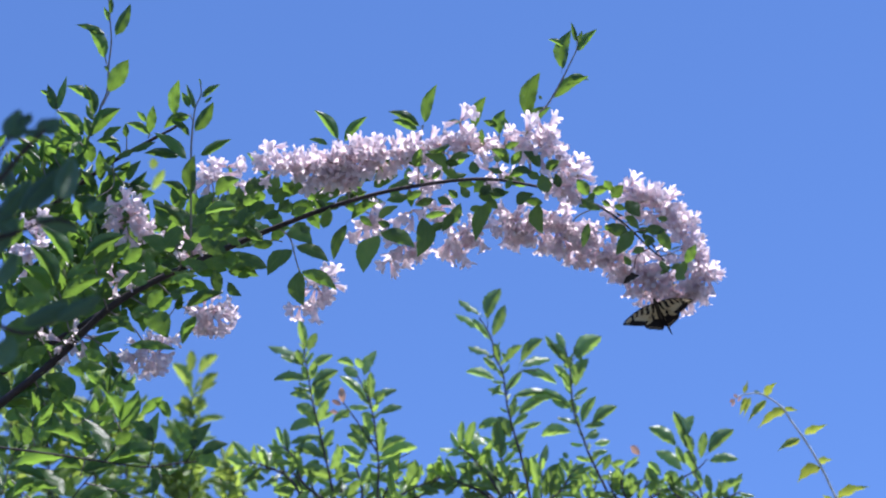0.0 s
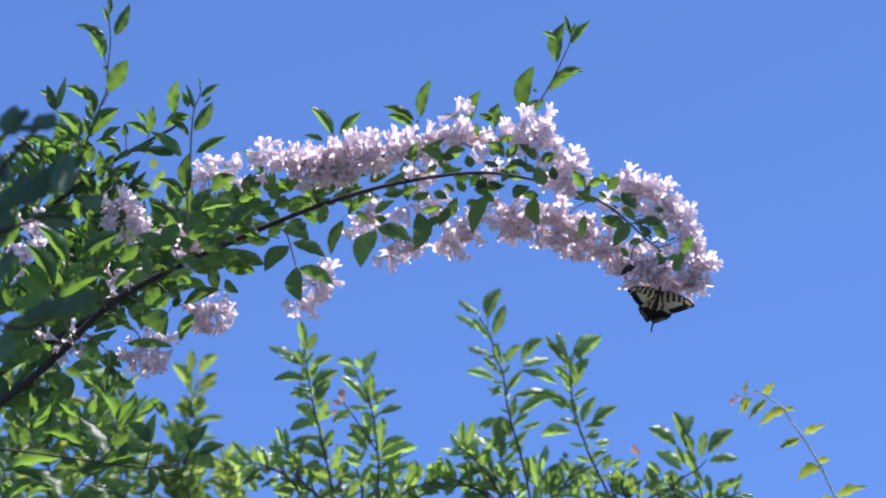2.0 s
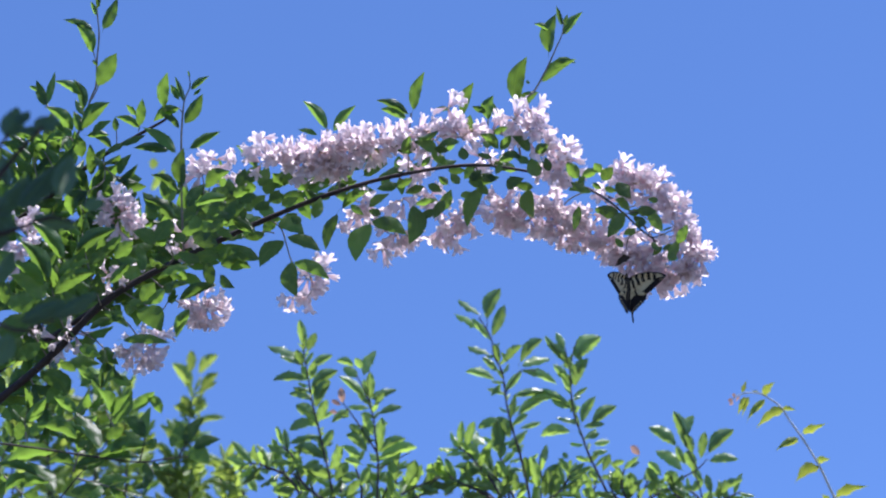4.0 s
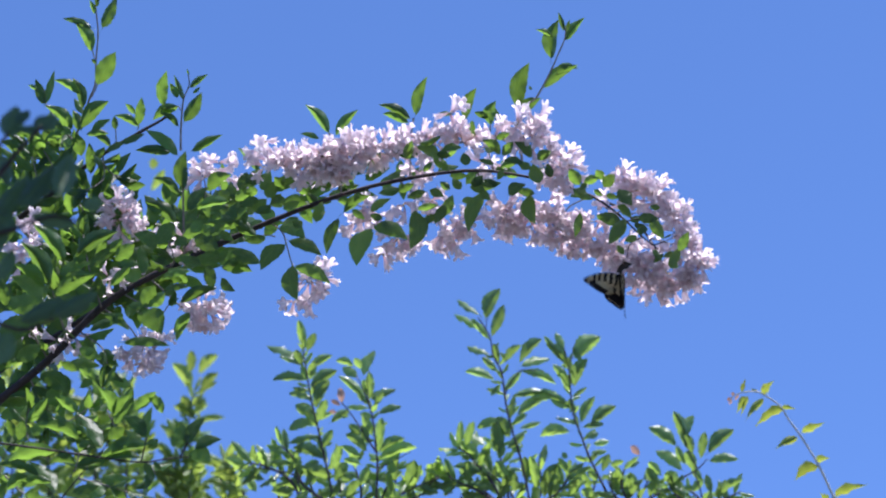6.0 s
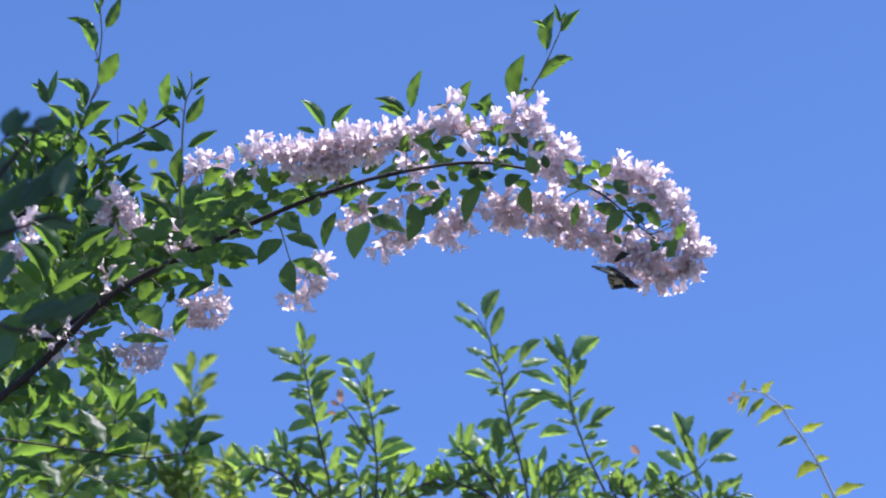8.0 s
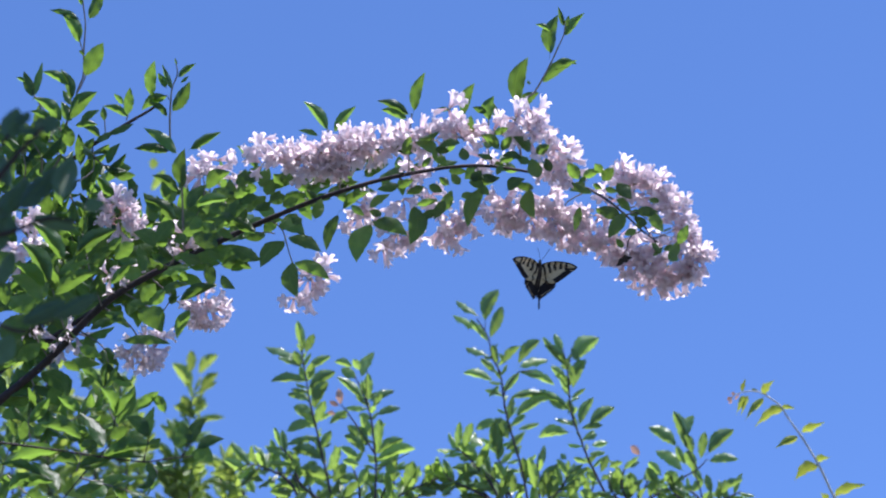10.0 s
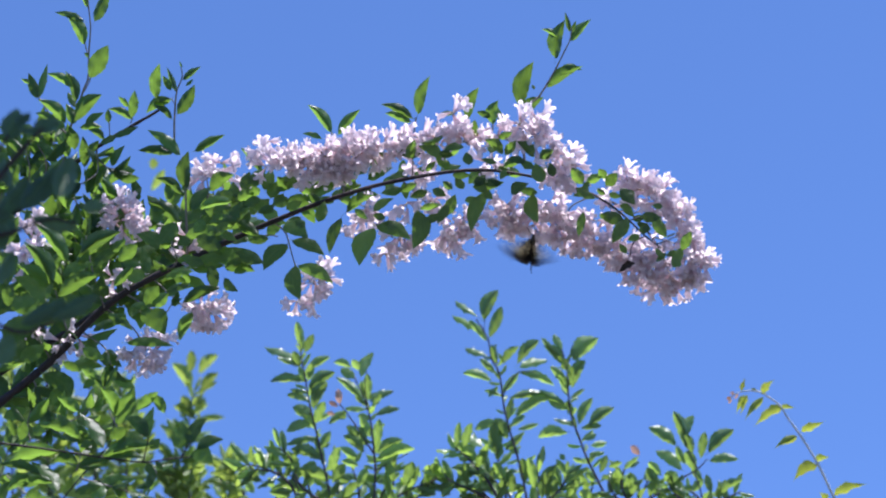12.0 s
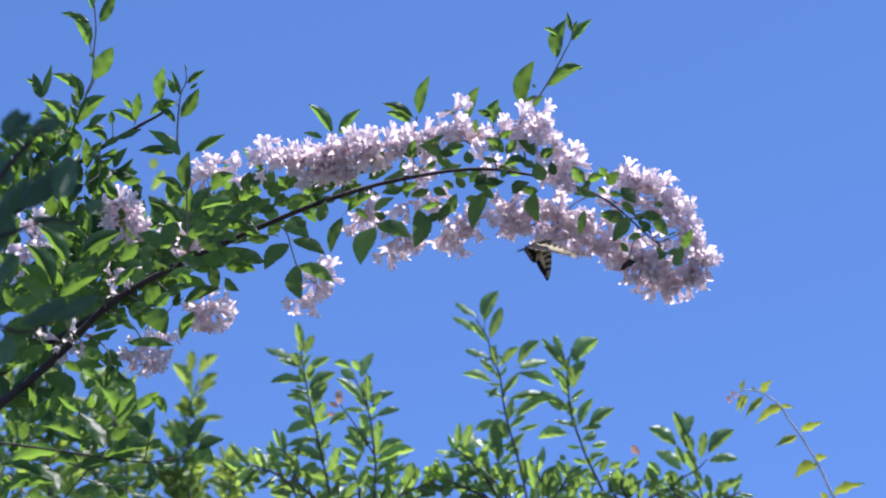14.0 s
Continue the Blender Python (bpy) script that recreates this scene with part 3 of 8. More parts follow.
heads(((0.1419, 2.5817, 3.0084), 20, (-0.1, -0.8, -0.5), 8), ((0.1520, 2.5911, 2.9921), 16, (-0.1, -0.5, -0.9), 6), ((0.1372, 2.5877, 2.9979), 14, (-0.3, -0.5, -0.8), 5), ((0.1520, 2.5713, 3.0264), 14, (0, -0.9, 0), 5), ((0.1621, 2.5773, 3.0160), 16, (0, -0.9, 0), 6), ((0.1688, 2.5914, 2.9915), 20, (0, -0.7, -0.7), 8))
heads(((0.1856, 2.5857, 3.0014), 18, (0, -0.9, -0.2), 7), ((0.1822, 2.5961, 2.9834), 18, (-0.1, -0.5, -0.8), 7), ((0.1991, 2.5918, 2.9909), 20, (0, -0.8, -0.4), 8), ((0.2024, 2.5995, 2.9775), 16, (-0.1, -0.5, -0.9), 6), ((0.1869, 2.5763, 3.0177), 10, (0, -0.9, 0), 3), ((0.2058, 2.5679, 3.0323), 12, (0, -0.9, 0.2), 4))
heads(((0.2159, 2.5891, 2.9956), 14, (0, -0.9, 0), 5))
# hanging heads
heads(((-0.0888, 2.5750, 3.0200), 16, (-0.1, -0.4, -0.9), 7), ((-0.0962, 2.5810, 3.0096), 10, (0, -0.2, -1), 3), ((-0.0746, 2.5703, 3.0282), 14, (0.5, -0.5, -0.4), 5), ((-0.0377, 2.5699, 3.0288), 12, (0, -0.4, -0.9), 5), ((-0.0464, 2.5924, 2.9898), 24, (0, -0.3, -1), 11), ((-0.0276, 2.5911, 2.9921), 16, (0.5, -0.3, -0.8), 6))
heads(((-0.0672, 2.5992, 2.9781), 8, (-0.5, -0.2, -0.9), 3), ((-0.0061, 2.5615, 3.0433), 16, (0, -0.9, 0.3), 6), ((0.0040, 2.5655, 3.0363), 14, (0, -0.9, 0), 5), ((0.0094, 2.5891, 2.9956), 18, (-0.1, -0.3, -1), 8), ((0.0256, 2.5924, 2.9898), 12, (0.5, -0.3, -0.8), 4), ((0.0309, 2.5797, 3.0119), 20, (0.1, -0.6, -0.6), 8))
heads(((0.0444, 2.5827, 3.0066), 14, (0.3, -0.5, -0.7), 5), ((0.0175, 2.5810, 3.0096), 14, (-0.2, -0.7, -0.5), 5), ((-0.1439, 2.6160, 2.9490), 26, (0.45, -0.3, -0.9), 12), ((-0.1291, 2.6109, 2.9577), 12, (0.8, -0.3, -0.4), 4), ((-0.1735, 2.6267, 2.9304), 8, (-0.4, -0.2, -0.9), 3), ((-0.1506, 2.6267, 2.9304), 10, (0.1, -0.2, -1), 3))
heads(((-0.2750, 2.6318, 2.9216), 30, (0.2, -0.5, -0.8), 14), ((-0.2905, 2.6301, 2.9245), 20, (-0.4, -0.5, -0.6), 7), ((-0.2602, 2.6288, 2.9269), 18, (0.7, -0.4, -0.3), 7), ((-0.3537, 2.6553, 2.8809), 30, (0, -0.5, -0.9), 13), ((-0.3349, 2.6546, 2.8820), 18, (0.6, -0.4, -0.7), 6), ((-0.3705, 2.6557, 2.8803), 14, (-0.6, -0.4, -0.6), 4))
# towards the foot
heads(((-0.2739, 2.5505, 3.0824), 18, (0.1, -0.5, 0.7), 8), ((-0.2861, 2.5546, 3.0754), 12, (-0.5, -0.6, 0.2), 4), ((-0.2544, 2.5451, 3.0917), 8, (0.3, -0.2, 1), 3), ((-0.2557, 2.5525, 3.0789), 8, (0.5, -0.4, 0), 2), ((-0.2321, 2.5589, 3.0678), 8, (0.3, -0.7, 0.2), 4), ((-0.3839, 2.5674, 3.0532), 14, (-0.1, -0.5, 0.8), 5))
heads(((-0.3704, 2.5731, 3.0432), 18, (0.2, -0.7, 0.4), 7), ((-0.3839, 2.5792, 3.0327), 18, (-0.3, -0.8, 0), 7), ((-0.3617, 2.5809, 3.0298), 16, (0.5, -0.7, 0.1), 6), ((-0.3772, 2.5859, 3.0210), 16, (0, -0.9, -0.2), 6), ((-0.3522, 2.5859, 3.0210), 10, (0.5, -0.7, 0), 3), ((-0.3029, 2.5998, 2.9971), 16, (0, -0.9, -0.1), 6))
heads(((-0.3907, 2.6146, 2.9714), 14, (0, -0.9, 0), 5), ((-0.2996, 2.5917, 3.0111), 8, (0, -0.9, 0), 3), ((-0.4345, 2.6483, 2.9129), 14, (0, -0.9, 0), 5), ((-0.4548, 2.6537, 2.9036), 12, (0, -0.9, -0.2), 4), ((-0.4919, 2.6470, 2.9153), 10, (0, -0.9, 0), 3), ((-0.3333, 2.6517, 2.9071), 8, (0.2, -0.8, 0), 3))
heads(((-0.3704, 2.6119, 2.9760), 10, (0, -0.9, 0), 3))
# low on the shrub
heads(((-0.4834, 2.5258, 2.9651), 22, (-0.2, -0.7, 0.3), 9), ((-0.4689, 2.5180, 2.9788), 16, (0.2, -0.7, 0.4), 5), ((-0.4886, 2.5337, 2.9515), 14, (-0.2, -0.8, -0.2), 5), ((-0.4755, 2.5107, 2.9913), 10, (0, -0.5, 0.7), 3))

# leaves that stand out above the flowers
leaf(arch, (-0.1263, 2.5492, 3.1247), (-0.1561, 2.5285, 3.1541), 0.29, -35, 1, 1)
leaf(arch, (-0.1182, 2.5505, 3.1224), (-0.0904, 2.5376, 3.1512), 0.29, -24, -1, 2)
leaf(arch, (-0.1386, 2.5526, 3.1188), (-0.1618, 2.5518, 3.1264), 0.30, -5, 1, -7, SHRUB_FLAT)
leaf(arch, (-0.0285, 2.5417, 3.1376), (-0.0671, 2.5284, 3.1500), 0.26, -47, 1, 5)
leaf(arch, (-0.0312, 2.5437, 3.1341), (-0.0632, 2.5385, 3.1453), 0.36, -25, 1, -4)
leaf(arch, (-0.0217, 2.5393, 3.1418), (-0.0068, 2.5165, 3.1828), 0.29, -29, -1)
leaf(arch, (-0.2119, 2.5716, 3.0859), (-0.2377, 2.5565, 3.1117), 0.33, -30, 1)
leaf(arch, (0.0367, 2.5427, 3.1359), (0.0522, 2.5161, 3.1654), 0.34, -42, -1, -6)
leaf(arch, (0.0217, 2.5390, 3.1423), (0.0007, 2.5398, 3.1404), 0.29, -22, 1, 6)
leaf(arch, (0.0679, 2.5461, 3.1300), (0.0754, 2.5296, 3.1556), 0.48, -33, -1, 4)
leaf(arch, (0.0652, 2.5417, 3.1376), (0.0482, 2.5367, 3.1433), 0.45, -42, 0, -7)
leaf(arch, (0.0788, 2.5471, 3.1282), (0.0743, 2.5450, 3.1552), 0.25, -4, 0, 1, SHRUB_FLAT)
leaf(arch, (0.1032, 2.5417, 3.1376), (0.1308, 2.5251, 3.1543), 0.42, -45, -1, -8)
leaf(arch, (-0.2817, 2.4743, 3.0544), (-0.2446, 2.4669, 3.0746), 0.26, -20, -1)
leaf(arch, (-0.2896, 2.4792, 3.0059), (-0.2862, 2.4555, 3.0449), 0.37, -31, -1, 6)
leaf(arch, (-0.2628, 2.4805, 3.0037), (-0.2332, 2.4683, 3.0176), 0.49, -41, -1, 7)
leaf(arch, (-0.3090, 2.5611, 3.1041), (-0.3501, 2.5564, 3.1406), 0.27, -7, 1, 5, SHRUB_FLAT)
leaf(arch, (-0.3179, 2.5597, 3.1065), (-0.3614, 2.5578, 3.1109), 0.28, -23, 1, 7)
leaf(sprig, (0.0999, 2.5188, 3.1373), (0.1165, 2.4878, 3.1814), 0.37, -35, -1, -6)
leaf(sprig, (0.1329, 2.5077, 3.1566), (0.1750, 2.4891, 3.1758), 0.30, -44, -1, -6)
leaf(sprig, (0.1484, 2.4959, 3.1771), (0.1747, 2.4962, 3.1749), 0.36, -9, -1, -2, SHRUB_FLAT)
leaf(sprig, (0.1430, 2.4905, 3.1864), (0.1545, 2.4661, 3.2292), 0.36, -30, -1, 5)
leaf(sprig, (0.1599, 2.4797, 3.2051), (0.1858, 2.4690, 3.2329), 0.29, -21, -1, -4)
leaf(sprig, (0.1444, 2.4773, 3.2092), (0.1247, 2.4713, 3.2157), 0.29, -43, 1, -4)
leaf(sprig, (0.1592, 2.4743, 3.2144), (0.1533, 2.4639, 3.2359), 0.25, -26, 0, -6)
leaf(sprig, (0.1613, 2.4749, 3.2133), (0.1667, 2.4685, 3.2268), 0.34, -25, 0, 7)
leaf(sprig, (0.1174, 2.5087, 3.1548), (0.1148, 2.5082, 3.1610), 0.62, -3, 0, 5, SHRUB_FLAT)
# hanging leaves, most flattened and turned edge-on to the sun to look shaded
leaf(arch, (-0.1771, 2.5554, 2.9739), (-0.2054, 2.5582, 2.9412), 0.47, -5, 1, 4, SHRUB_FLAT)
leaf(arch, (-0.1725, 2.5531, 2.9779), (-0.1336, 2.5544, 2.9580), 0.38, -4, -1, 7, SHRUB_FLAT)
leaf(arch, (-0.1831, 2.5448, 2.9922), (-0.1522, 2.5459, 2.9768), 0.57, -4, -1, 7, SHRUB_FLAT)
leaf(arch, (-0.1135, 2.5405, 2.9997), (-0.1280, 2.5480, 2.9559), 0.30, -10, 1, -1, SHRUB_FLAT)
leaf(arch, (-0.0750, 2.5468, 2.9888), (-0.0928, 2.5488, 2.9396), 0.46, -2, 1, 2, SHRUB_FLAT)
leaf(arch, (-0.0730, 2.5455, 2.9911), (-0.0318, 2.5464, 2.9732), 0.44, -3, -1, -6, SHRUB_FLAT)
leaf(arch, (-0.0239, 2.5365, 3.0066), (-0.0303, 2.5419, 2.9569), 0.45, -6, -1, -4, SHRUB_FLAT)
leaf(arch, (-0.1685, 2.5677, 2.9526), (-0.1622, 2.5719, 2.9080), 0.46, -6, 1, 1, SHRUB_FLAT)
leaf(arch, (-0.1659, 2.5680, 2.9520), (-0.1237, 2.5719, 2.9299), 0.34, -10, -1, -5, SHRUB_FLAT)
leaf(arch, (-0.1075, 2.5372, 3.0055), (-0.0742, 2.5223, 3.0205), 0.33, -45, -1, 7)
leaf(arch, (-0.0756, 2.5369, 3.0060), (-0.0519, 2.5356, 3.0231), 0.39, -4, -1, -5, SHRUB_FLAT)
leaf(arch, (0.0119, 2.5339, 3.0112), (-0.0013, 2.5354, 2.9875), 0.50, -4, 0, -6, SHRUB_FLAT)
leaf(arch, (0.0093, 2.5398, 3.0009), (0.0213, 2.5297, 3.0258), 0.47, -22, 0, -6)
leaf(arch, (-0.0212, 2.5359, 3.0078), (0.0066, 2.5333, 3.0101), 0.32, -47, 0, 6)
leaf(arch, (-0.0159, 2.5438, 2.9940), (0.0040, 2.5422, 3.0053), 0.49, -8, 0, -5, SHRUB_FLAT)
leaf(arch, (-0.0093, 2.5471, 2.9882), (-0.0213, 2.5466, 3.0018), 0.62, -2, 0, 6, SHRUB_FLAT)
leaf(arch, (0.0571, 2.5266, 3.0238), (0.0382, 2.5334, 2.9733), 0.33, -8, 1, 7, SHRUB_FLAT)
leaf(arch, (0.0584, 2.5253, 3.0261), (0.0405, 2.5247, 3.0312), 0.62, -6, 0, 3, SHRUB_FLAT)
leaf(arch, (0.1121, 2.5286, 3.0204), (0.1169, 2.5340, 2.9836), 0.48, -8, 1, 7, SHRUB_FLAT)
leaf(arch, (0.0318, 2.5319, 3.0146), (0.0452, 2.5315, 3.0198), 0.61, -4, 0, 7, SHRUB_FLAT)
leaf(arch, (0.0736, 2.5229, 3.0302), (0.0571, 2.5224, 3.0399), 0.53, -3, 0, -3, SHRUB_FLAT)
leaf(arch, (0.0518, 2.5253, 3.0261), (0.0649, 2.5269, 3.0132), 0.60, -7, 0, -5, SHRUB_FLAT)
leaf(arch, (-0.2521, 2.5680, 2.9520), (-0.2149, 2.5707, 2.9466), 0.48, -26, -1, -7)
leaf(arch, (-0.2561, 2.5651, 2.9572), (-0.2261, 2.5629, 2.9735), 0.43, -8, -1, 2, SHRUB_FLAT)
leaf(arch, (-0.2521, 2.5743, 2.9411), (-0.2357, 2.5772, 2.9245), 0.49, -10, 1, 3, SHRUB_FLAT)
leaf(arch, (-0.2249, 2.5661, 2.9555), (-0.2414, 2.5707, 2.9451), 0.67, -24, 0, -3)
leaf(arch, (-0.1566, 2.5452, 2.9917), (-0.1688, 2.5445, 3.0021), 0.71, -3, 0, 0, SHRUB_FLAT)
leaf(arch, (-0.0955, 2.5319, 3.0146), (-0.1154, 2.5300, 3.0166), 0.48, -44)
leaf(arch, (-0.1550, 2.6410, 3.0783), (-0.1341, 2.6424, 3.0703), 0.39, -10, 0, 8, SHRUB_FLAT)
leaf(arch, (-0.0524, 2.5478, 2.9871), (-0.0624, 2.5459, 2.9982), 0.72, -10, 0, 4, SHRUB_FLAT)
leaf(arch, (-0.0425, 2.5253, 3.0261), (-0.0239, 2.5200, 3.0323), 0.46, -40, 0, -8)
leaf(arch, (-0.0060, 2.5246, 3.0273), (0.0106, 2.5252, 3.0184), 0.61, -4, 0, -2, SHRUB_FLAT)
leaf(arch, (0.0173, 2.5246, 3.0273), (0.0053, 2.5207, 3.0366), 0.60, -22, 0, -8)
leaf(arch, (-0.0624, 2.5412, 2.9986), (-0.0770, 2.5402, 3.0042), 0.63, -10, 0, -5, SHRUB_FLAT)
leaf(arch, (0.0305, 2.5246, 3.0273), (0.0206, 2.5239, 3.0424), 0.61, -2, 0, -5, SHRUB_FLAT)
leaf(arch, (0.0438, 2.5229, 3.0302), (0.0572, 2.5218, 3.0450), 0.63, -4, 0, 7, SHRUB_FLAT)
# leaves along the arch, between its stem and the flowers


def along_arch(s, up, ahead=0.0):
    k = s * (len(ARCH) - 1)
    i = min(int(k), len(ARCH) - 2)
    return ARCH[i].lerp(ARCH[i + 1], k - i) + ABOVE * up + AHEAD * ahead


def arch_leaves(lo, hi, count, high, low, long, rise):
    for i in range(count):
        s = lo + (hi - lo) * (i + random.random()) / count
        up = random.uniform(low, high)
        q = along_arch(s, up, random.uniform(0.015, 0.05) if abs(up) < 0.014 or s < 0.52 else random.uniform(-0.085, -0.03))
        # most are flat and set edge-on to the sun, which makes them dark
        shade = random.random() < 0.75
        go = Vector((random.uniform(-1, 1), random.uniform(-0.15, 0.15) if shade else random.uniform(-0.6, 0.2), random.uniform(-rise, rise)))
        leaf_on(arch, q, go, long * random.uniform(0.7, 1.2), 0.46, SHRUB_FLAT[0] if shade else SHRUB[0], Vector((0, -1, -0.15 if shade else -0.6)) + jitter(0.2))


arch_leaves(0.48, 0.76, 22, 0.016, 0.004, 0.030, 0.4)
arch_leaves(0.76, 1.00, 16, 0.040, -0.006, 0.028, 0.45)
arch_leaves(0.42, 0.56, 10, -0.006, -0.024, 0.030, 0.5)
arch_leaves(0.58, 0.98, 10, -0.004, -0.024, 0.026, 0.6)
arch_leaves(0.80, 1.00, 8, 0.020, -0.012, 0.026, 0.5)
arch_leaves(0.36, 0.58, 80, 0.050, -0.020, 0.036, 0.5)


def end_leaves(count, long):
    for i in range(count):
        s = i / (count - 1)
        q = Vector((0.1795, 2.5681, 3.0520)).lerp(Vector((0.2773, 2.6106, 2.9784)), s) + RIGHT_UP * random.uniform(-0.024, 0.022) + AHEAD * random.uniform(-0.065, -0.02)
        go = Vector((random.uniform(-1, 1), random.uniform(-0.15, 0.1), random.uniform(-0.8, 0.4)))
        leaf_on(arch, q, go, long * random.uniform(0.75, 1.25), 0.52, SHRUB_FLAT[0], Vector((0, -1, -0.15)) + jitter(0.12))


RIGHT_UP = Vector((0.6, 0, 0.8))
end_leaves(7, 0.020)
# leaves between the flowers
leaf(arch, (0.0715, 2.4661, 3.0586), (0.0885, 2.4614, 3.0641), 0.47, -41, 0, 5)
leaf(arch, (0.0767, 2.4750, 3.0432), (0.0543, 2.4631, 3.0559), 0.43, -43, 1, -4)
leaf(arch, (0.0793, 2.4756, 3.0421), (0.0929, 2.4632, 3.0536), 0.53, -47, 0, 3)
leaf(arch, (0.1128, 2.4769, 3.0398), (0.0919, 2.4685, 3.0593), 0.42, -23, 1, 4)
leaf(arch, (0.1193, 2.4779, 3.0381), (0.1356, 2.4714, 3.0449), 0.68, -44, 0, 4)
leaf(arch, (0.1351, 2.4887, 3.0194), (0.1312, 2.4815, 3.0350), 0.62, -25, 0, 5)
leaf(arch, (0.0695, 2.4802, 3.0341), (0.0512, 2.4797, 3.0408), 0.39, -4, 0, -1, SHRUB_FLAT)
leaf(arch, (0.0052, 2.4763, 3.0410), (-0.0223, 2.4746, 3.0569), 0.48, -6, 1, 3, SHRUB_FLAT)
leaf(arch, (-0.0334, 2.4769, 3.0398), (-0.0249, 2.4606, 3.0558), 0.49, -45, 0, 1)
leaf(arch, (0.0079, 2.4635, 3.0631), (-0.0197, 2.4668, 3.0543), 0.24, -21, -1, -4)
leaf(arch, (0.0026, 2.4740, 3.0449), (0.0197, 2.4757, 3.0429), 0.57, -41, 0, 3)
leaf(arch, (0.0315, 2.4704, 3.0512), (0.0059, 2.4707, 3.0460), 0.41, -3, 1, -3, SHRUB_FLAT)
leaf(arch, (0.0374, 2.4809, 3.0330), (0.0342, 2.4781, 3.0498), 0.73, -9, 0, 5, SHRUB_FLAT)
leaf(arch, (-0.0131, 2.4841, 3.0273), (-0.0013, 2.4764, 3.0364), 0.45, -41, 0, -1)
leaf(arch, (0.0531, 2.5790, 3.0881), (0.0367, 2.5819, 3.0691), 0.61, -8, 0, 2, SHRUB_FLAT)
leaf(arch, (0.1206, 2.4920, 3.0137), (0.1145, 2.4885, 3.0393), 0.67, -8, 0, 7, SHRUB_FLAT)
leaf(arch, (0.0859, 2.4986, 3.0024), (0.1064, 2.4972, 3.0168), 0.60, -5, -1, -5, SHRUB_FLAT)
leaf(arch, (0.1023, 2.4802, 3.0341), (0.0794, 2.4798, 3.0385), 0.43, -5, 1, -2, SHRUB_FLAT)
leaf(arch, (0.1121, 2.4835, 3.0285), (0.0959, 2.4830, 3.0389), 0.58, -3, 0, 7, SHRUB_FLAT)
leaf(arch, (0.0793, 2.4841, 3.0273), (0.0726, 2.4855, 3.0151), 0.58, -6, 0, 2, SHRUB_FLAT)
leaf(arch, (0.1691, 2.4933, 3.0114), (0.1552, 2.4801, 3.0264), 0.59, -41, 0, 5)
leaf(arch, (0.1731, 2.4920, 3.0137), (0.1927, 2.4874, 3.0193), 0.52, -39, 0, -8)
leaf(arch, (0.1954, 2.4904, 3.0165), (0.1867, 2.4819, 3.0252), 0.73, -44, 0, 2)
leaf(arch, (0.1954, 2.4946, 3.0092), (0.2102, 2.4842, 3.0197), 0.69, -45, 0, 1)
leaf(arch, (0.1652, 2.4979, 3.0035), (0.1834, 2.4993, 2.9951), 0.48, -9, 0, 6, SHRUB_FLAT)
leaf(arch, (0.1613, 2.4953, 3.0080), (0.1708, 2.4968, 2.9937), 0.41, -6, 0, -6, SHRUB_FLAT)
leaf(arch, (0.1757, 2.4920, 3.0137), (0.1676, 2.4929, 3.0035), 0.55, -5, 0, -3, SHRUB_FLAT)
leaf(arch, (0.1849, 2.4963, 3.0063), (0.1953, 2.4994, 2.9998), 0.54, -25)
leaf(arch, (0.1685, 2.5094, 2.9836), (0.1613, 2.5142, 2.9531), 0.32, -9, 0, -5, SHRUB_FLAT)
leaf(arch, (0.2124, 2.4963, 3.0063), (0.2287, 2.4975, 2.9849), 0.60, -3, 0, 3, SHRUB_FLAT)
leaf(arch, (0.2268, 2.5018, 2.9967), (0.2216, 2.4971, 3.0061), 0.78, -27, 0, 4)
leaf(arch, (0.2150, 2.5150, 2.9740), (0.1870, 2.5134, 2.9829), 0.55, -10, 0, -3, SHRUB_FLAT)
leaf(arch, (0.2203, 2.5136, 2.9762), (0.1996, 2.5152, 2.9439), 0.43, -3, 0, 2, SHRUB_FLAT)
leaf(arch, (0.2354, 2.5127, 2.9779), (0.2595, 2.5129, 2.9758), 0.56, -8, 0, -2, SHRUB_FLAT)
leaf(arch, (0.2498, 2.5136, 2.9762), (0.2639, 2.5167, 2.9508), 0.48, -7, 0, -6, SHRUB_FLAT)
leaf(arch, (0.2819, 2.5327, 2.9433), (0.2940, 2.5180, 2.9614), 0.46, -39, 0, -7)
leaf(arch, (0.2721, 2.5412, 2.9285), (0.2842, 2.5384, 2.9526), 0.45, -7, 0, 4, SHRUB_FLAT)
leaf(arch, (0.2695, 2.5386, 2.9331), (0.2816, 2.5394, 2.9260), 0.86, -7, 0, 8, SHRUB_FLAT)
leaf(arch, (0.2609, 2.5074, 2.9870), (0.2486, 2.5070, 2.9898), 0.63, -8, 0, 8, SHRUB_FLAT)
leaf(arch, (0.2334, 2.5235, 2.9592), (0.2187, 2.5238, 2.9526), 0.59, -3, 0, 3, SHRUB_FLAT)
leaf(arch, (0.2439, 2.5176, 2.9694), (0.2362, 2.5182, 2.9569), 0.56, -3, 0, -1, SHRUB_FLAT)
leaf(arch, (0.2518, 2.5313, 2.9456), (0.2610, 2.5322, 2.9310), 0.45, -3, 0, 5, SHRUB_FLAT)
leaf(arch, (0.2236, 2.5077, 2.9865), (0.2106, 2.5073, 2.9908), 0.72, -6, 0, 0, SHRUB_FLAT)
leaf(arch, (0.2636, 2.5340, 2.9410), (0.2513, 2.5348, 2.9295), 0.43, -4, 0, -1, SHRUB_FLAT)
leaf(arch, (0.2334, 2.5209, 2.9637), (0.2466, 2.5203, 2.9672), 0.62, -9, 0, 4, SHRUB_FLAT)
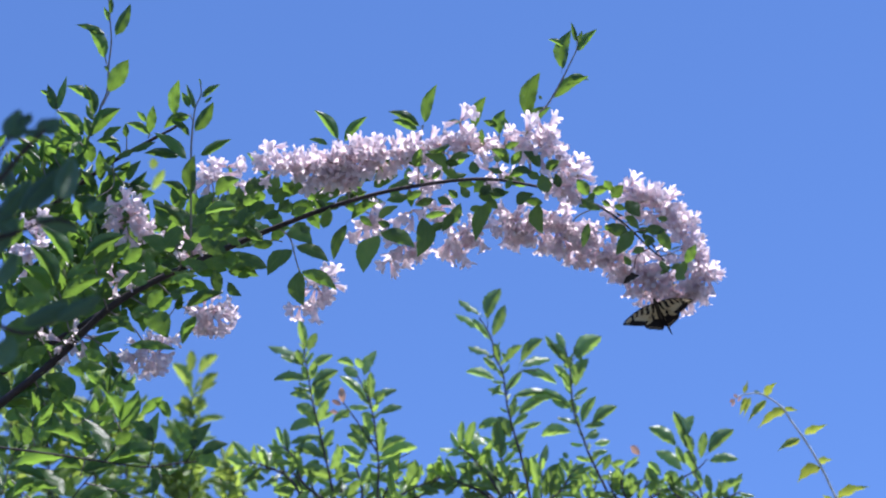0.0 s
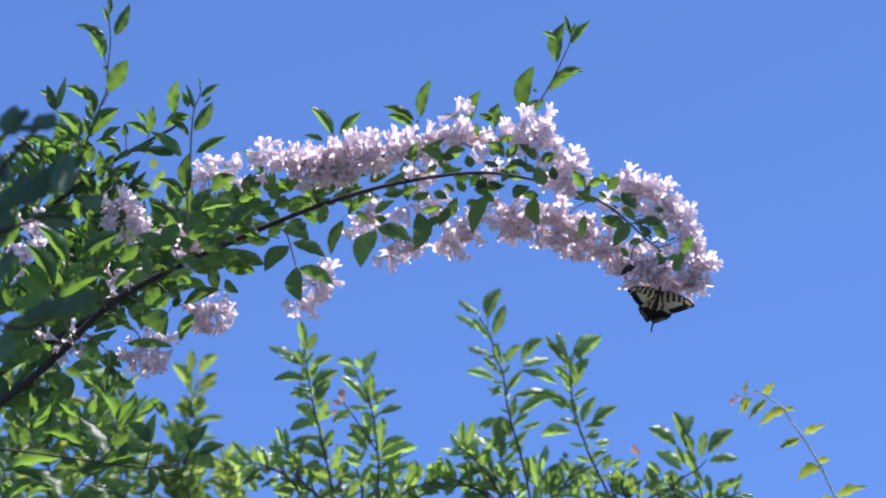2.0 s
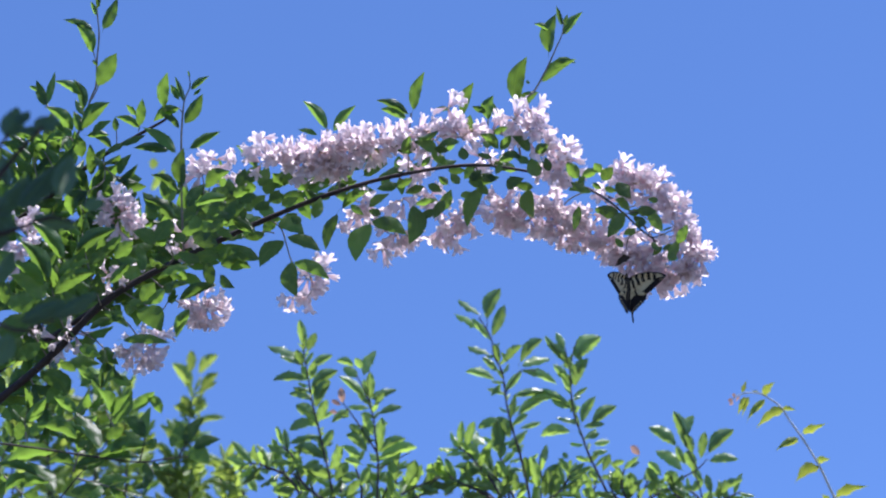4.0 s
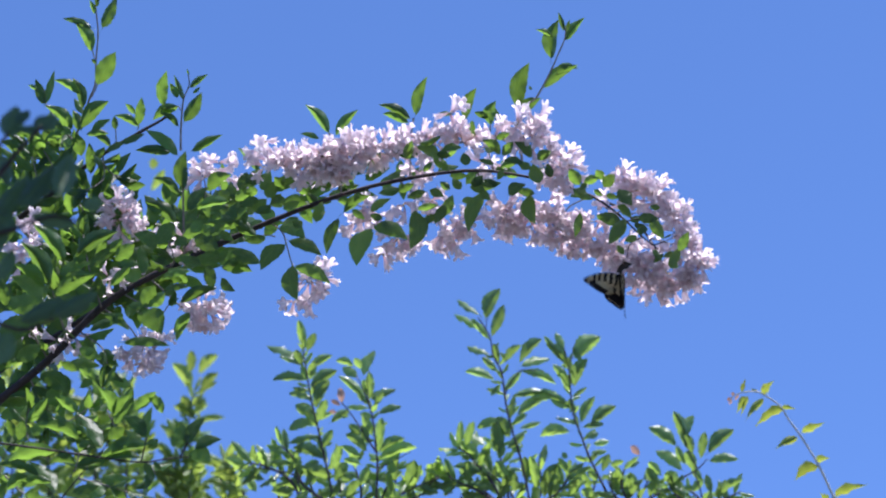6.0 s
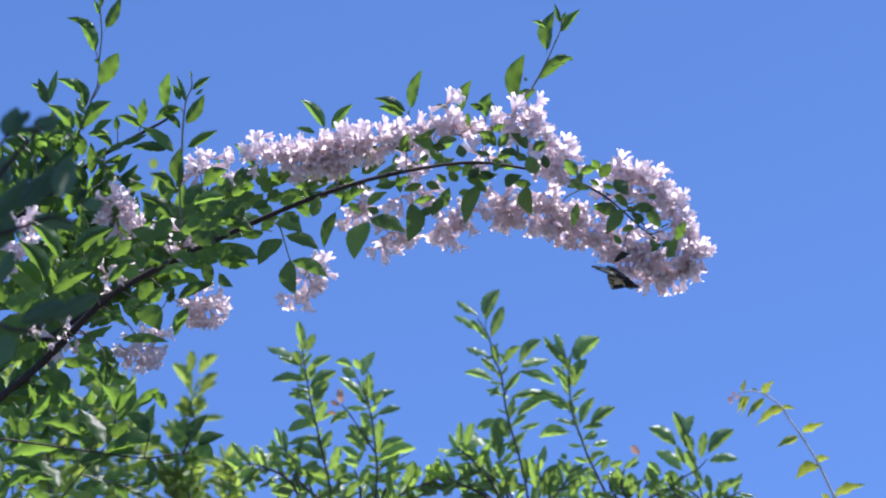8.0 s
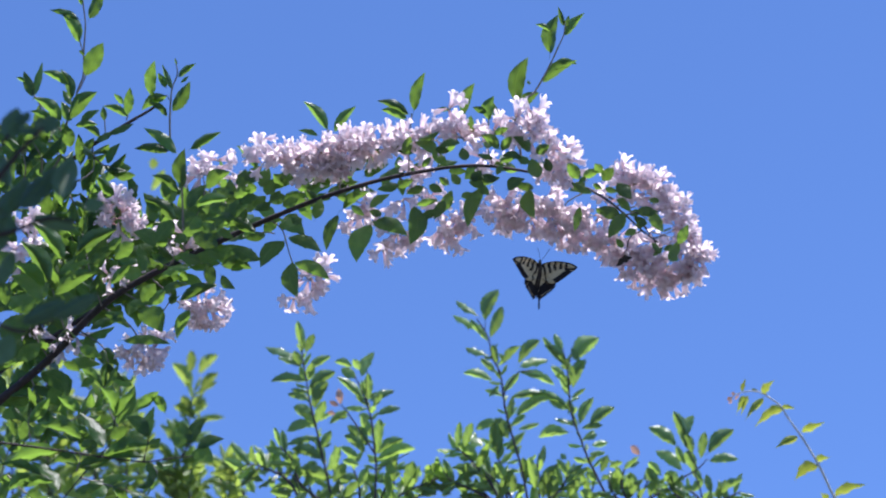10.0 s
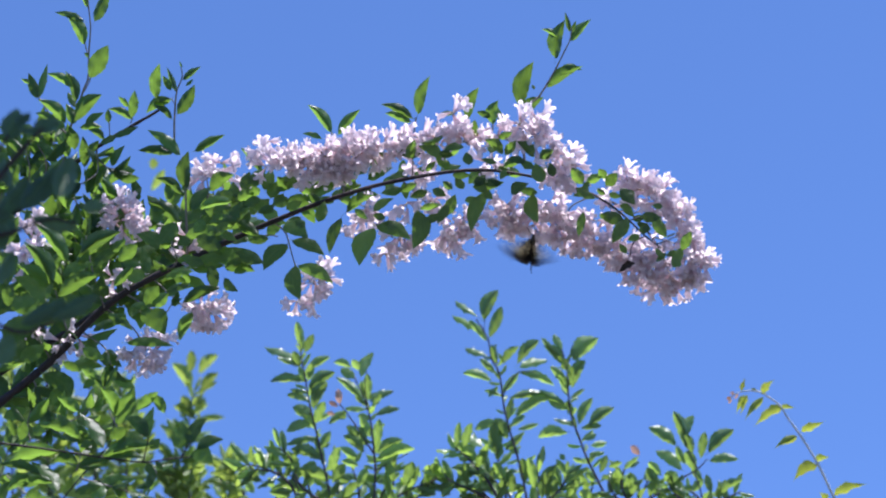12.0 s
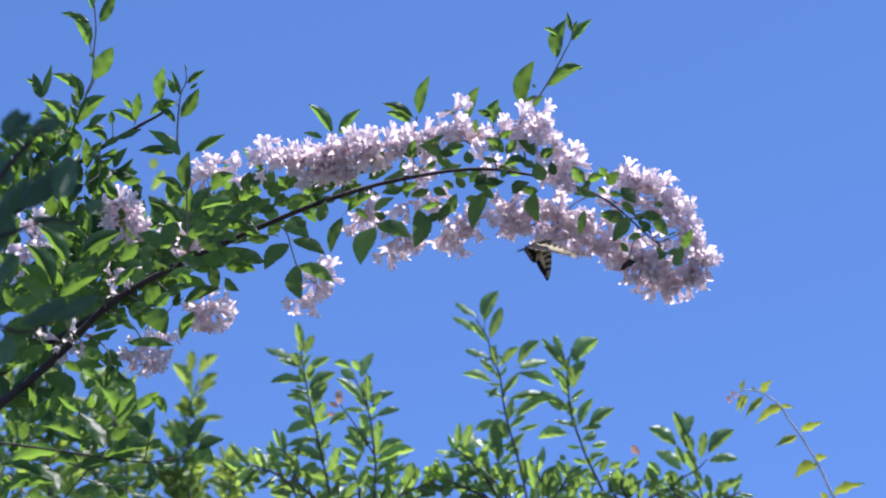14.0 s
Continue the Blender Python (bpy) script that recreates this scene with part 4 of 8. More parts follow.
leaf(arch, (0.2177, 2.5340, 2.9410), (0.2101, 2.5322, 2.9536), 0.55, -8, 0, 0, SHRUB_FLAT)
leaf(arch, (0.1875, 2.5110, 2.9808), (0.1955, 2.5162, 2.9747), 0.51, -41, 0, -5)
leaf(arch, (-0.2286, 2.5272, 3.0328), (-0.2213, 2.5240, 3.0565), 0.64, -7, 0, -6, SHRUB_FLAT)
leaf(arch, (-0.2087, 2.5239, 3.0385), (-0.2289, 2.5230, 3.0481), 0.64, -5, 0, -7, SHRUB_FLAT)
leaf(arch, (-0.1967, 2.5322, 3.0241), (-0.1893, 2.5299, 3.0461), 0.69, -6, 0, -2, SHRUB_FLAT)
leaf(arch, (-0.2140, 2.5395, 3.0115), (-0.1984, 2.5369, 3.0269), 0.75, -10, 0, 0, SHRUB_FLAT)
leaf(arch, (-0.2260, 2.5382, 3.0138), (-0.2425, 2.5348, 3.0334), 0.58, -10, 0, -1, SHRUB_FLAT)
leaf(arch, (-0.1919, 2.6063, 3.0370), (-0.2064, 2.6096, 3.0168), 0.61, -9, 0, -1, SHRUB_FLAT)
leaf(arch, (-0.2214, 2.6637, 3.0587), (-0.2384, 2.6656, 3.0462), 0.75, -9, 0, -4, SHRUB_FLAT)
leaf(arch, (-0.1788, 2.5388, 3.0126), (-0.1591, 2.5379, 3.0229), 0.58, -5, 0, 7, SHRUB_FLAT)
leaf(arch, (-0.1489, 2.5295, 3.0287), (-0.1326, 2.5279, 3.0449), 0.49, -5, 0, -2, SHRUB_FLAT)
leaf(arch, (-0.2397, 2.6722, 3.0678), (-0.2546, 2.6745, 3.0546), 0.79, -10, 0, 6, SHRUB_FLAT)
leaf(arch, (-0.2419, 2.5322, 3.0241), (-0.2569, 2.5307, 3.0349), 0.76, -8, 0, -6, SHRUB_FLAT)
leaf(arch, (-0.1921, 2.5362, 3.0172), (-0.1811, 2.5339, 3.0314), 0.68, -9, 0, -3, SHRUB_FLAT)
leaf(arch, (-0.2187, 2.5229, 3.0402), (-0.2026, 2.5216, 3.0590), 0.65, -3, 0, -5, SHRUB_FLAT)
leaf(arch, (-0.2034, 2.5275, 3.0322), (-0.1948, 2.5247, 3.0609), 0.51, -5, 0, 2, SHRUB_FLAT)
leaf(arch, (-0.1489, 2.5229, 3.0402), (-0.1130, 2.5253, 3.0378), 0.29, -44, -1, 1)
leaf(arch, (-0.1143, 2.5242, 3.0379), (-0.0917, 2.5195, 3.0475), 0.59, -26, 0, -7)
leaf(arch, (-0.0824, 2.5146, 3.0546), (-0.0518, 2.5063, 3.0628), 0.38, -45, -1, 3)
leaf(arch, (-0.0811, 2.5226, 3.0408), (-0.0519, 2.5206, 3.0568), 0.58, -7, -1, -3, SHRUB_FLAT)
leaf(arch, (-0.0414, 2.6060, 3.1200), (-0.0440, 2.6091, 3.0929), 0.38, -6, 0, -3, SHRUB_FLAT)
leaf(arch, (-0.1887, 2.5279, 3.0316), (-0.1578, 2.5269, 3.0451), 0.54, -4, -1, 3, SHRUB_FLAT)
leaf(arch, (-0.1634, 2.6053, 3.0665), (-0.1246, 2.6040, 3.0794), 0.49, -5, -1, 0, SHRUB_FLAT)
leaf(arch, (-0.2353, 2.5329, 3.0230), (-0.2139, 2.5259, 3.0312), 0.67, -40, 0, 4)
leaf(arch, (-0.1502, 2.5295, 3.0287), (-0.1634, 2.5262, 3.0321), 0.63, -45, 0, 8)
leaf(arch, (-0.1223, 2.5272, 3.0328), (-0.1392, 2.5241, 3.0519), 0.53, -9, 0, -1, SHRUB_FLAT)
leaf(arch, (-0.1755, 2.5272, 3.0328), (-0.1889, 2.5216, 3.0473), 0.72, -21, 0, -6)
leaf(arch, (-0.0957, 2.5272, 3.0328), (-0.1078, 2.5260, 3.0437), 0.68, -6, 0, -7, SHRUB_FLAT)
leaf(arch, (-0.0677, 2.6268, 3.0972), (-0.0471, 2.6259, 3.1088), 0.57, -4, 0, 1, SHRUB_FLAT)
leaf(arch, (-0.0271, 2.6375, 3.1118), (-0.0111, 2.6350, 3.1299), 0.59, -7, 0, 3, SHRUB_FLAT)
leaf(arch, (-0.2087, 2.5322, 3.0241), (-0.2283, 2.5330, 3.0153), 0.67, -5, 0, 1, SHRUB_FLAT)
leaf(arch, (-0.1755, 2.5329, 3.0230), (-0.1952, 2.5337, 3.0157), 0.75, -6, 0, 5, SHRUB_FLAT)
leaf(arch, (-0.1977, 2.6648, 3.0755), (-0.2190, 2.6634, 3.0884), 0.66, -6, 0, 3, SHRUB_FLAT)
leaf(arch, (-0.2220, 2.5455, 3.0011), (-0.2357, 2.5429, 3.0166), 0.72, -10, 0, 3, SHRUB_FLAT)
leaf(arch, (-0.2100, 2.6495, 3.0544), (-0.2296, 2.6492, 3.0623), 0.73, -2, 0, 5, SHRUB_FLAT)
leaf(arch, (-0.1670, 2.6160, 3.0546), (-0.1836, 2.6148, 3.0642), 0.68, -7, 0, 3, SHRUB_FLAT)
leaf(arch, (-0.1420, 2.5935, 3.0515), (-0.1550, 2.5881, 3.0641), 0.58, -23, 0, -5)
leaf(arch, (-0.2087, 2.5272, 3.0328), (-0.2234, 2.5307, 3.0294), 0.80, -46, 0, -7)
leaf(arch, (-0.1275, 2.6433, 3.0845), (-0.1470, 2.6424, 3.0904), 0.51, -9, 0, -4, SHRUB_FLAT)
leaf(arch, (-0.2393, 2.5428, 3.0057), (-0.2530, 2.5410, 3.0201), 0.76, -7, 0, 6, SHRUB_FLAT)
leaf(arch, (-0.0980, 2.5927, 3.0621), (-0.0791, 2.5917, 3.0711), 0.49, -6, 0, 1, SHRUB_FLAT)
leaf(arch, (-0.0653, 2.6432, 3.1031), (-0.0473, 2.6446, 3.1015), 0.47, -40, 0, 6)
stem(arch, [(0.1850, 2.5553, 3.0341), (0.2044, 2.5365, 3.0066), (0.2231, 2.5322, 2.9841), (0.2416, 2.5415, 2.9681), (0.2605, 2.5531, 2.9580)], 0.0015, 0.0008)
stem(arch, [(0.2231, 2.5322, 2.9841), (0.2354, 2.5352, 2.9889), (0.2490, 2.5435, 2.9845)], 0.0009, 0.0005)
stem(arch, [(0.2416, 2.5415, 2.9681), (0.2271, 2.5454, 2.9612), (0.2231, 2.5533, 2.9475)], 0.0009, 0.0005)
stem(arch, [(0.2537, 2.5490, 2.9610), (0.2685, 2.5484, 2.9660), (0.2822, 2.5495, 2.9742)], 0.0009, 0.0005)
leaf(arch, (0.2287, 2.5529, 2.9382), (0.2079, 2.5524, 2.9288), 0.38, 3, 0, 0, SHADOWED_SET, "leaf", "leaf in shadow, coloured near-black")

# leafy side shoots towards the foot of the branch
leaf(arch, (-0.4013, 2.3638, 2.8457), (-0.4368, 2.3387, 2.8813), 0.29, -35, 1, 7)
leaf(arch, (-0.4190, 2.3761, 2.8245), (-0.4488, 2.3479, 2.8633), 0.34, -36, 1, 3)
leaf(arch, (-0.4233, 2.3773, 2.8224), (-0.4577, 2.3598, 2.8392), 0.37, -46, 1, -4)
leaf(arch, (-0.4270, 2.3840, 2.8107), (-0.4637, 2.3830, 2.8411), 0.43, -2, 1, -5, SHRUB_FLAT)
leaf(arch, (-0.4662, 2.3874, 2.8049), (-0.4700, 2.3686, 2.8259), 0.43, -42, 0, -1)
leaf(arch, (-0.3897, 2.3614, 2.8499), (-0.3418, 2.3424, 2.8700), 0.30, -43, -1)
leaf(arch, (-0.4123, 2.3822, 2.8139), (-0.3649, 2.3683, 2.8335), 0.34, -35, -1, 5)
leaf(arch, (-0.4074, 2.3712, 2.8330), (-0.3727, 2.3688, 2.8478), 0.38, -9, -1, -4, SHRUB_FLAT)
leaf(arch, (-0.3744, 2.3669, 2.8404), (-0.3423, 2.3631, 2.8622), 0.33, -10, -1, -4, SHRUB_FLAT)
leaf(arch, (-0.3462, 2.3638, 2.8457), (-0.3249, 2.3512, 2.8589), 0.60, -44, 0, 6)
leaf(arch, (-0.4772, 2.3559, 2.8595), (-0.4524, 2.3306, 2.8857), 0.38, -44, 0, -6)
leaf(arch, (-0.4662, 2.3752, 2.8261), (-0.4790, 2.3583, 2.8623), 0.36, -25, 1, 8)
leaf(arch, (-0.4551, 2.3645, 2.8446), (-0.4744, 2.3621, 2.8588), 0.53, -9, 0, 2, SHRUB_FLAT)
leaf(arch, (-0.3016, 2.3571, 2.8574), (-0.3281, 2.3549, 2.8752), 0.55, -7, 1, 3, SHRUB_FLAT)
leaf(arch, (-0.2826, 2.3437, 2.8807), (-0.3011, 2.3469, 2.8557), 0.61, -7, 0, 3, SHRUB_FLAT)
leaf(arch, (-0.3157, 2.3712, 2.8330), (-0.3216, 2.3675, 2.8676), 0.36, -6, 0, 2, SHRUB_FLAT)
leaf(arch, (-0.3435, 2.6970, 3.0129), (-0.3368, 2.6936, 3.0487), 0.40, -5, 0, -6, SHRUB_FLAT)
leaf(arch, (-0.2961, 2.3736, 2.8287), (-0.2646, 2.3723, 2.8371), 0.30, -9, -1, 7, SHRUB_FLAT)
leaf(arch, (-0.3524, 2.3773, 2.8224), (-0.3285, 2.3614, 2.8394), 0.32, -43, 0, -5)
leaf(arch, (-0.3365, 2.3746, 2.8272), (-0.3177, 2.3739, 2.8430), 0.70, -2, 0, 1, SHRUB_FLAT)
leaf(arch, (-0.3181, 2.3877, 2.8044), (-0.3030, 2.3741, 2.8199), 0.65, -41, 0, 6)
leaf(arch, (-0.3108, 2.3883, 2.8033), (-0.2926, 2.3822, 2.8167), 0.63, -25, 0, -2)
leaf(arch, (-0.3340, 2.3880, 2.8038), (-0.3102, 2.3880, 2.8045), 0.40, -3, 0, -6, SHRUB_FLAT)
leaf(arch, (-0.3909, 2.3645, 2.8446), (-0.3791, 2.3578, 2.8620), 0.56, -21, 0, -6)
leaf(arch, (-0.3420, 2.3645, 2.8446), (-0.3192, 2.3647, 2.8413), 0.47, -4, 0, 3, SHRUB_FLAT)
leaf(arch, (-0.3542, 2.3583, 2.8552), (-0.3380, 2.3538, 2.8682), 0.52, -19, 0, 5)
leaf(arch, (-0.2655, 2.3369, 2.8923), (-0.2457, 2.3339, 2.9205), 0.42, -6, -1, -5, SHRUB_FLAT)
leaf(arch, (-0.2227, 2.3326, 2.8997), (-0.2646, 2.3417, 2.8909), 0.27, -46, 1)
leaf(arch, (-0.2765, 2.3284, 2.9072), (-0.3054, 2.3156, 2.9208), 0.33, -43, 1, -7)
leaf(arch, (-0.2887, 2.3333, 2.8987), (-0.2932, 2.3178, 2.9172), 0.42, -40)
leaf(arch, (-0.2802, 2.3437, 2.8807), (-0.3156, 2.3309, 2.9015), 0.34, -31, 1, -4)
leaf(arch, (-0.3010, 2.3437, 2.8807), (-0.3117, 2.3406, 2.9017), 0.57, -8, 0, -8, SHRUB_FLAT)
leaf(arch, (-0.2851, 2.3345, 2.8966), (-0.2818, 2.3313, 2.9211), 0.44, -7, 0, -4, SHRUB_FLAT)
leaf(arch, (-0.2686, 2.3430, 2.8817), (-0.2569, 2.3412, 2.8977), 0.64, -7, 0, -2, SHRUB_FLAT)
leaf(arch, (-0.2961, 2.3385, 2.8897), (-0.3157, 2.3370, 2.9138), 0.45, -3, 0, 6, SHRUB_FLAT)
leaf(arch, (-0.2520, 2.3430, 2.8817), (-0.2650, 2.3450, 2.8687), 0.76, -9, 0, -2, SHRUB_FLAT)
leaf(arch, (-0.2380, 2.3492, 2.8711), (-0.2565, 2.3482, 2.8776), 0.66, -9, 0, 3, SHRUB_FLAT)
leaf(arch, (-0.2319, 2.3415, 2.8844), (-0.2442, 2.3384, 2.8932), 0.80, -19, 0, -5)
leaf(arch, (-0.2686, 2.3522, 2.8658), (-0.2835, 2.3527, 2.8590), 0.81, -4, 0, -3, SHRUB_FLAT)
leaf(arch, (-0.2441, 2.3507, 2.8685), (-0.2262, 2.3479, 2.8846), 0.47, -10, 0, 4, SHRUB_FLAT)
leaf(arch, (-0.4909, 2.4926, 2.8227), (-0.4546, 2.4897, 2.8499), 0.67, -6, 0, -2, SHRUB_FLAT)
leaf(arch, (-0.4496, 2.4661, 2.8286), (-0.4121, 2.4618, 2.8564), 0.56, -9, 0, 6, SHRUB_FLAT)
leaf(arch, (-0.4863, 2.4824, 2.8604), (-0.4475, 2.4801, 2.8737), 0.59, -10, 1, 0, SHRUB_FLAT)
leaf(arch, (-0.5008, 2.5231, 2.8099), (-0.4710, 2.5219, 2.8382), 0.67, -3, 0, -7, SHRUB_FLAT)
leaf(arch, (-0.4769, 2.7120, 2.9313), (-0.4441, 2.7099, 2.9575), 0.59, -5, -1, -7, SHRUB_FLAT)
leaf(arch, (-0.4933, 2.4448, 2.8256), (-0.4741, 2.4399, 2.8658), 0.51, -7, 0, 3, SHRUB_FLAT)
leaf(arch, (-0.4641, 2.4999, 2.8700), (-0.4399, 2.4972, 2.8943), 0.59, -6, 0, 4, SHRUB_FLAT)
leaf(arch, (-0.4735, 2.5142, 2.8053), (-0.4460, 2.5114, 2.8240), 0.60, -9, 0, -4, SHRUB_FLAT)
leaf(arch, (-0.3964, 2.4448, 2.8256), (-0.4166, 2.4406, 2.8518), 0.57, -9, 0, 0, SHRUB_FLAT)
leaf(arch, (-0.4005, 2.5438, 2.8941), (-0.4258, 2.5442, 2.8832), 0.68, -3, 0, 1, SHRUB_FLAT)
leaf(arch, (-0.4784, 2.6909, 2.8393), (-0.4671, 2.6927, 2.8036), 0.40, -4, 0, -2, SHRUB_FLAT)
leaf(arch, (-0.5236, 2.6989, 2.8253), (-0.4949, 2.6982, 2.8384), 0.56, -4, 0, -6, SHRUB_FLAT)
leaf(arch, (-0.5155, 2.6855, 2.8487), (-0.4859, 2.6826, 2.8714), 0.53, -8, 0, 3, SHRUB_FLAT)
leaf(arch, (-0.4885, 2.6821, 2.8545), (-0.5039, 2.6804, 2.8802), 0.60, -4, 0, -1, SHRUB_FLAT)
leaf(arch, (-0.5087, 2.7124, 2.8019), (-0.4826, 2.7103, 2.8158), 0.53, -9, 0, -4, SHRUB_FLAT)
leaf(arch, (-0.4649, 2.6686, 2.8779), (-0.4828, 2.6661, 2.8956), 0.72, -8, 0, -4, SHRUB_FLAT)
leaf(arch, (-0.5155, 2.6652, 2.8837), (-0.4954, 2.6641, 2.9045), 0.64, -4, 0, -5, SHRUB_FLAT)
leaf(arch, (-0.4413, 2.6855, 2.8487), (-0.4660, 2.6849, 2.8635), 0.51, -3, 0, 6, SHRUB_FLAT)
leaf(arch, (-0.4494, 2.6736, 2.8691), (-0.4411, 2.6781, 2.8412), 0.55, -10, 0, -2, SHRUB_FLAT)
leaf(arch, (-0.4278, 2.6821, 2.8545), (-0.4016, 2.6807, 2.8689), 0.39, -6, -1, -8, SHRUB_FLAT)
leaf(arch, (-0.3670, 2.6821, 2.8545), (-0.3948, 2.6805, 2.8688), 0.42, -7, 0, 7, SHRUB_FLAT)
leaf(arch, (-0.3135, 2.5204, 2.8946), (-0.2832, 2.5196, 2.8993), 0.29, -9, -1, 2, SHRUB_FLAT)
leaf(arch, (-0.2941, 2.5269, 2.8833), (-0.2492, 2.5180, 2.8955), 0.29, -36, -1, 1)
leaf(arch, (-0.2837, 2.5327, 2.8732), (-0.3005, 2.5498, 2.8435), 0.36, -30, 1, -5)
leaf(arch, (-0.3427, 2.5327, 2.8732), (-0.3144, 2.5372, 2.8470), 0.69, -10, -1, -7, SHRUB_FLAT)
leaf(arch, (-0.3601, 2.5495, 2.8441), (-0.3055, 2.5499, 2.8399), 0.22, -6, -1, -8, SHRUB_FLAT)
leaf(arch, (-0.3601, 2.5327, 2.8732), (-0.3744, 2.5349, 2.8597), 0.61, -9, 0, 0, SHRUB_FLAT)
leaf(arch, (-0.3977, 2.5424, 2.8564), (-0.3694, 2.5418, 2.8708), 0.31, -3, -1, -1, SHRUB_FLAT)
leaf(arch, (-0.3005, 2.5197, 2.8957), (-0.3132, 2.5205, 2.8887), 0.57, -7, 0, 2, SHRUB_FLAT)
leaf(arch, (-0.3815, 2.5327, 2.8732), (-0.3515, 2.5359, 2.8530), 0.30, -9, -1, 1, SHRUB_FLAT)
leaf(arch, (-0.4107, 2.5521, 2.8396), (-0.3841, 2.5541, 2.8260), 0.46, -9, 0, 2, SHRUB_FLAT)
leaf(arch, (-0.4560, 2.5664, 2.8149), (-0.4236, 2.5672, 2.7864), 0.50, -2, -1, -7, SHRUB_FLAT)
leaf(arch, (-0.4275, 2.5638, 2.8194), (-0.3862, 2.5635, 2.8222), 0.38, -6, -1, 2, SHRUB_FLAT)
leaf(arch, (-0.5078, 2.5644, 2.8183), (-0.4782, 2.5596, 2.8282), 0.37, -26, -1, -4)
leaf(arch, (-0.4629, 2.7495, 2.9369), (-0.4817, 2.7401, 2.9446), 0.59, -51, 0, -6)
leaf(arch, (-0.4690, 2.5586, 2.8284), (-0.4892, 2.5579, 2.8389), 0.62, -4, 0, 7, SHRUB_FLAT)
leaf(arch, (-0.4366, 2.5748, 2.8003), (-0.4483, 2.5775, 2.7800), 0.62, -8, 0, 2, SHRUB_FLAT)
leaf(arch, (-0.5059, 2.7064, 2.8592), (-0.5287, 2.7081, 2.8449), 0.64, -7, 0, 3, SHRUB_FLAT)
leaf(arch, (-0.4625, 2.5819, 2.7880), (-0.4933, 2.5784, 2.7906), 0.30, -54, 1, 4)
leaf(arch, (-0.4897, 2.5618, 2.8228), (-0.5035, 2.5504, 2.8300), 0.65, -58, 0, -2)
spray(arch, [(-0.3981, 2.6166, 2.9279), (-0.4088, 2.5764, 2.9575), (-0.4140, 2.5478, 2.9871)], 4, .046)
spray(arch, [(-0.4383, 2.6374, 2.8919), (-0.4472, 2.5876, 2.9181), (-0.4556, 2.5590, 2.9477)], 4, .050)
spray(arch, [(-0.4649, 2.6652, 2.8837), (-0.4836, 2.6185, 2.9046), (-0.5069, 2.5810, 2.9296)], 4, .050)
spray(arch, [(-0.3266, 2.6129, 2.9743), (-0.3099, 2.5818, 2.9682), (-0.3156, 2.5598, 2.9863)], 3, .034)
spray(arch, [(-0.3738, 2.6264, 2.9509), (-0.3311, 2.6206, 2.9209), (-0.3177, 2.6156, 2.9296)], 2, .030)
spray(arch, [(-0.4278, 2.6483, 2.9129), (-0.3981, 2.6407, 2.8861), (-0.3914, 2.6508, 2.8687)], 3, .042)
spray(arch, [(-0.4885, 2.6747, 2.8674), (-0.4750, 2.6922, 2.8370), (-0.4683, 2.7057, 2.8136)], 3, .045)
spray(arch, [(-0.5290, 2.6905, 2.8399), (-0.5121, 2.7000, 2.8635), (-0.4714, 2.7000, 2.8635)], 3, .045)
spray(arch, [(-0.4692, 2.6980, 2.9270), (-0.4950, 2.6871, 2.9259), (-0.5275, 2.6850, 2.9094)], 3, .045)


def fill(branch, low_left, low_right, high_left, count, pairs, long, deep=0.1):
    """Leafy twigs where the shrub's growth is close; also the unseen shade twigs over the near branch."""
    a, b, c = Vector(low_left), Vector(low_right), Vector(high_left)
    for i in range(count):
        u, v = (i * 0.618034 + random.uniform(0, 0.1)) % 1.0, (i + random.random()) / count
        foot = a + (b - a) * u + (c - a) * v + AHEAD * random.uniform(0, deep)
        go = Vector((random.uniform(-0.6, 0.7), random.uniform(-0.5, 0.1), random.uniform(0.1, 1.0))).normalized() * random.uniform(0.03, 0.055)
        spray(branch, [foot, foot + go * 0.5 + jitter(0.004), foot + go], pairs, long, 0.0010, 0.38, 65)


fill(arch, (-0.5569, 2.7363, 2.9206), (-0.3561, 2.7086, 2.9686), (-0.5569, 2.6601, 3.0526), 18, 3, .055)
fill(arch, (-0.4600, 2.6947, 2.9926), (-0.2521, 2.6635, 3.0466), (-0.4392, 2.6681, 3.0386), 22, 3, .044)
fill(arch, (-0.5431, 2.7640, 2.8726), (-0.4461, 2.7397, 2.9146), (-0.5431, 2.7328, 2.9266), 8, 3, .044)

# ---- the leafy shoots above it ----
SHOOT_AT = Vector((-0.6476, 2.6685, 2.9781))
shoot = thing("leafy_shoot", SHOOT_AT, "upright leafy shoots of the flowering shrub without flowers", "branch")
stem(shoot, [(-0.6476, 2.6685, 2.9781), (-0.5652, 2.6445, 3.0197), (-0.4966, 2.6232, 3.0565), (-0.4486, 2.6050, 3.0880), (-0.4075, 2.5903, 3.1135), (-0.3766, 2.5814, 3.1290), (-0.3492, 2.5738, 3.1420), (-0.3251, 2.5673, 3.1533), (-0.3114, 2.5604, 3.1652)], 0.0042, 0.0012)
stem(shoot, [(-0.4726, 2.6143, 3.0719), (-0.4418, 2.5961, 3.1034), (-0.4349, 2.5800, 3.1313), (-0.4246, 2.5673, 3.1533), (-0.4143, 2.5536, 3.1771), (-0.4075, 2.5450, 3.1919), (-0.4061, 2.5313, 3.2157), (-0.4027, 2.5158, 3.2424), (-0.4040, 2.5038, 3.2632), (-0.4068, 2.4833, 3.2989)], 0.0017, 0.0007, TWIG, "twig")
stem(shoot, [(-0.4349, 2.5800, 3.1313), (-0.4527, 2.5697, 3.1492), (-0.4678, 2.5567, 3.1717)], 0.0013, 0.0008, TWIG, "twig")
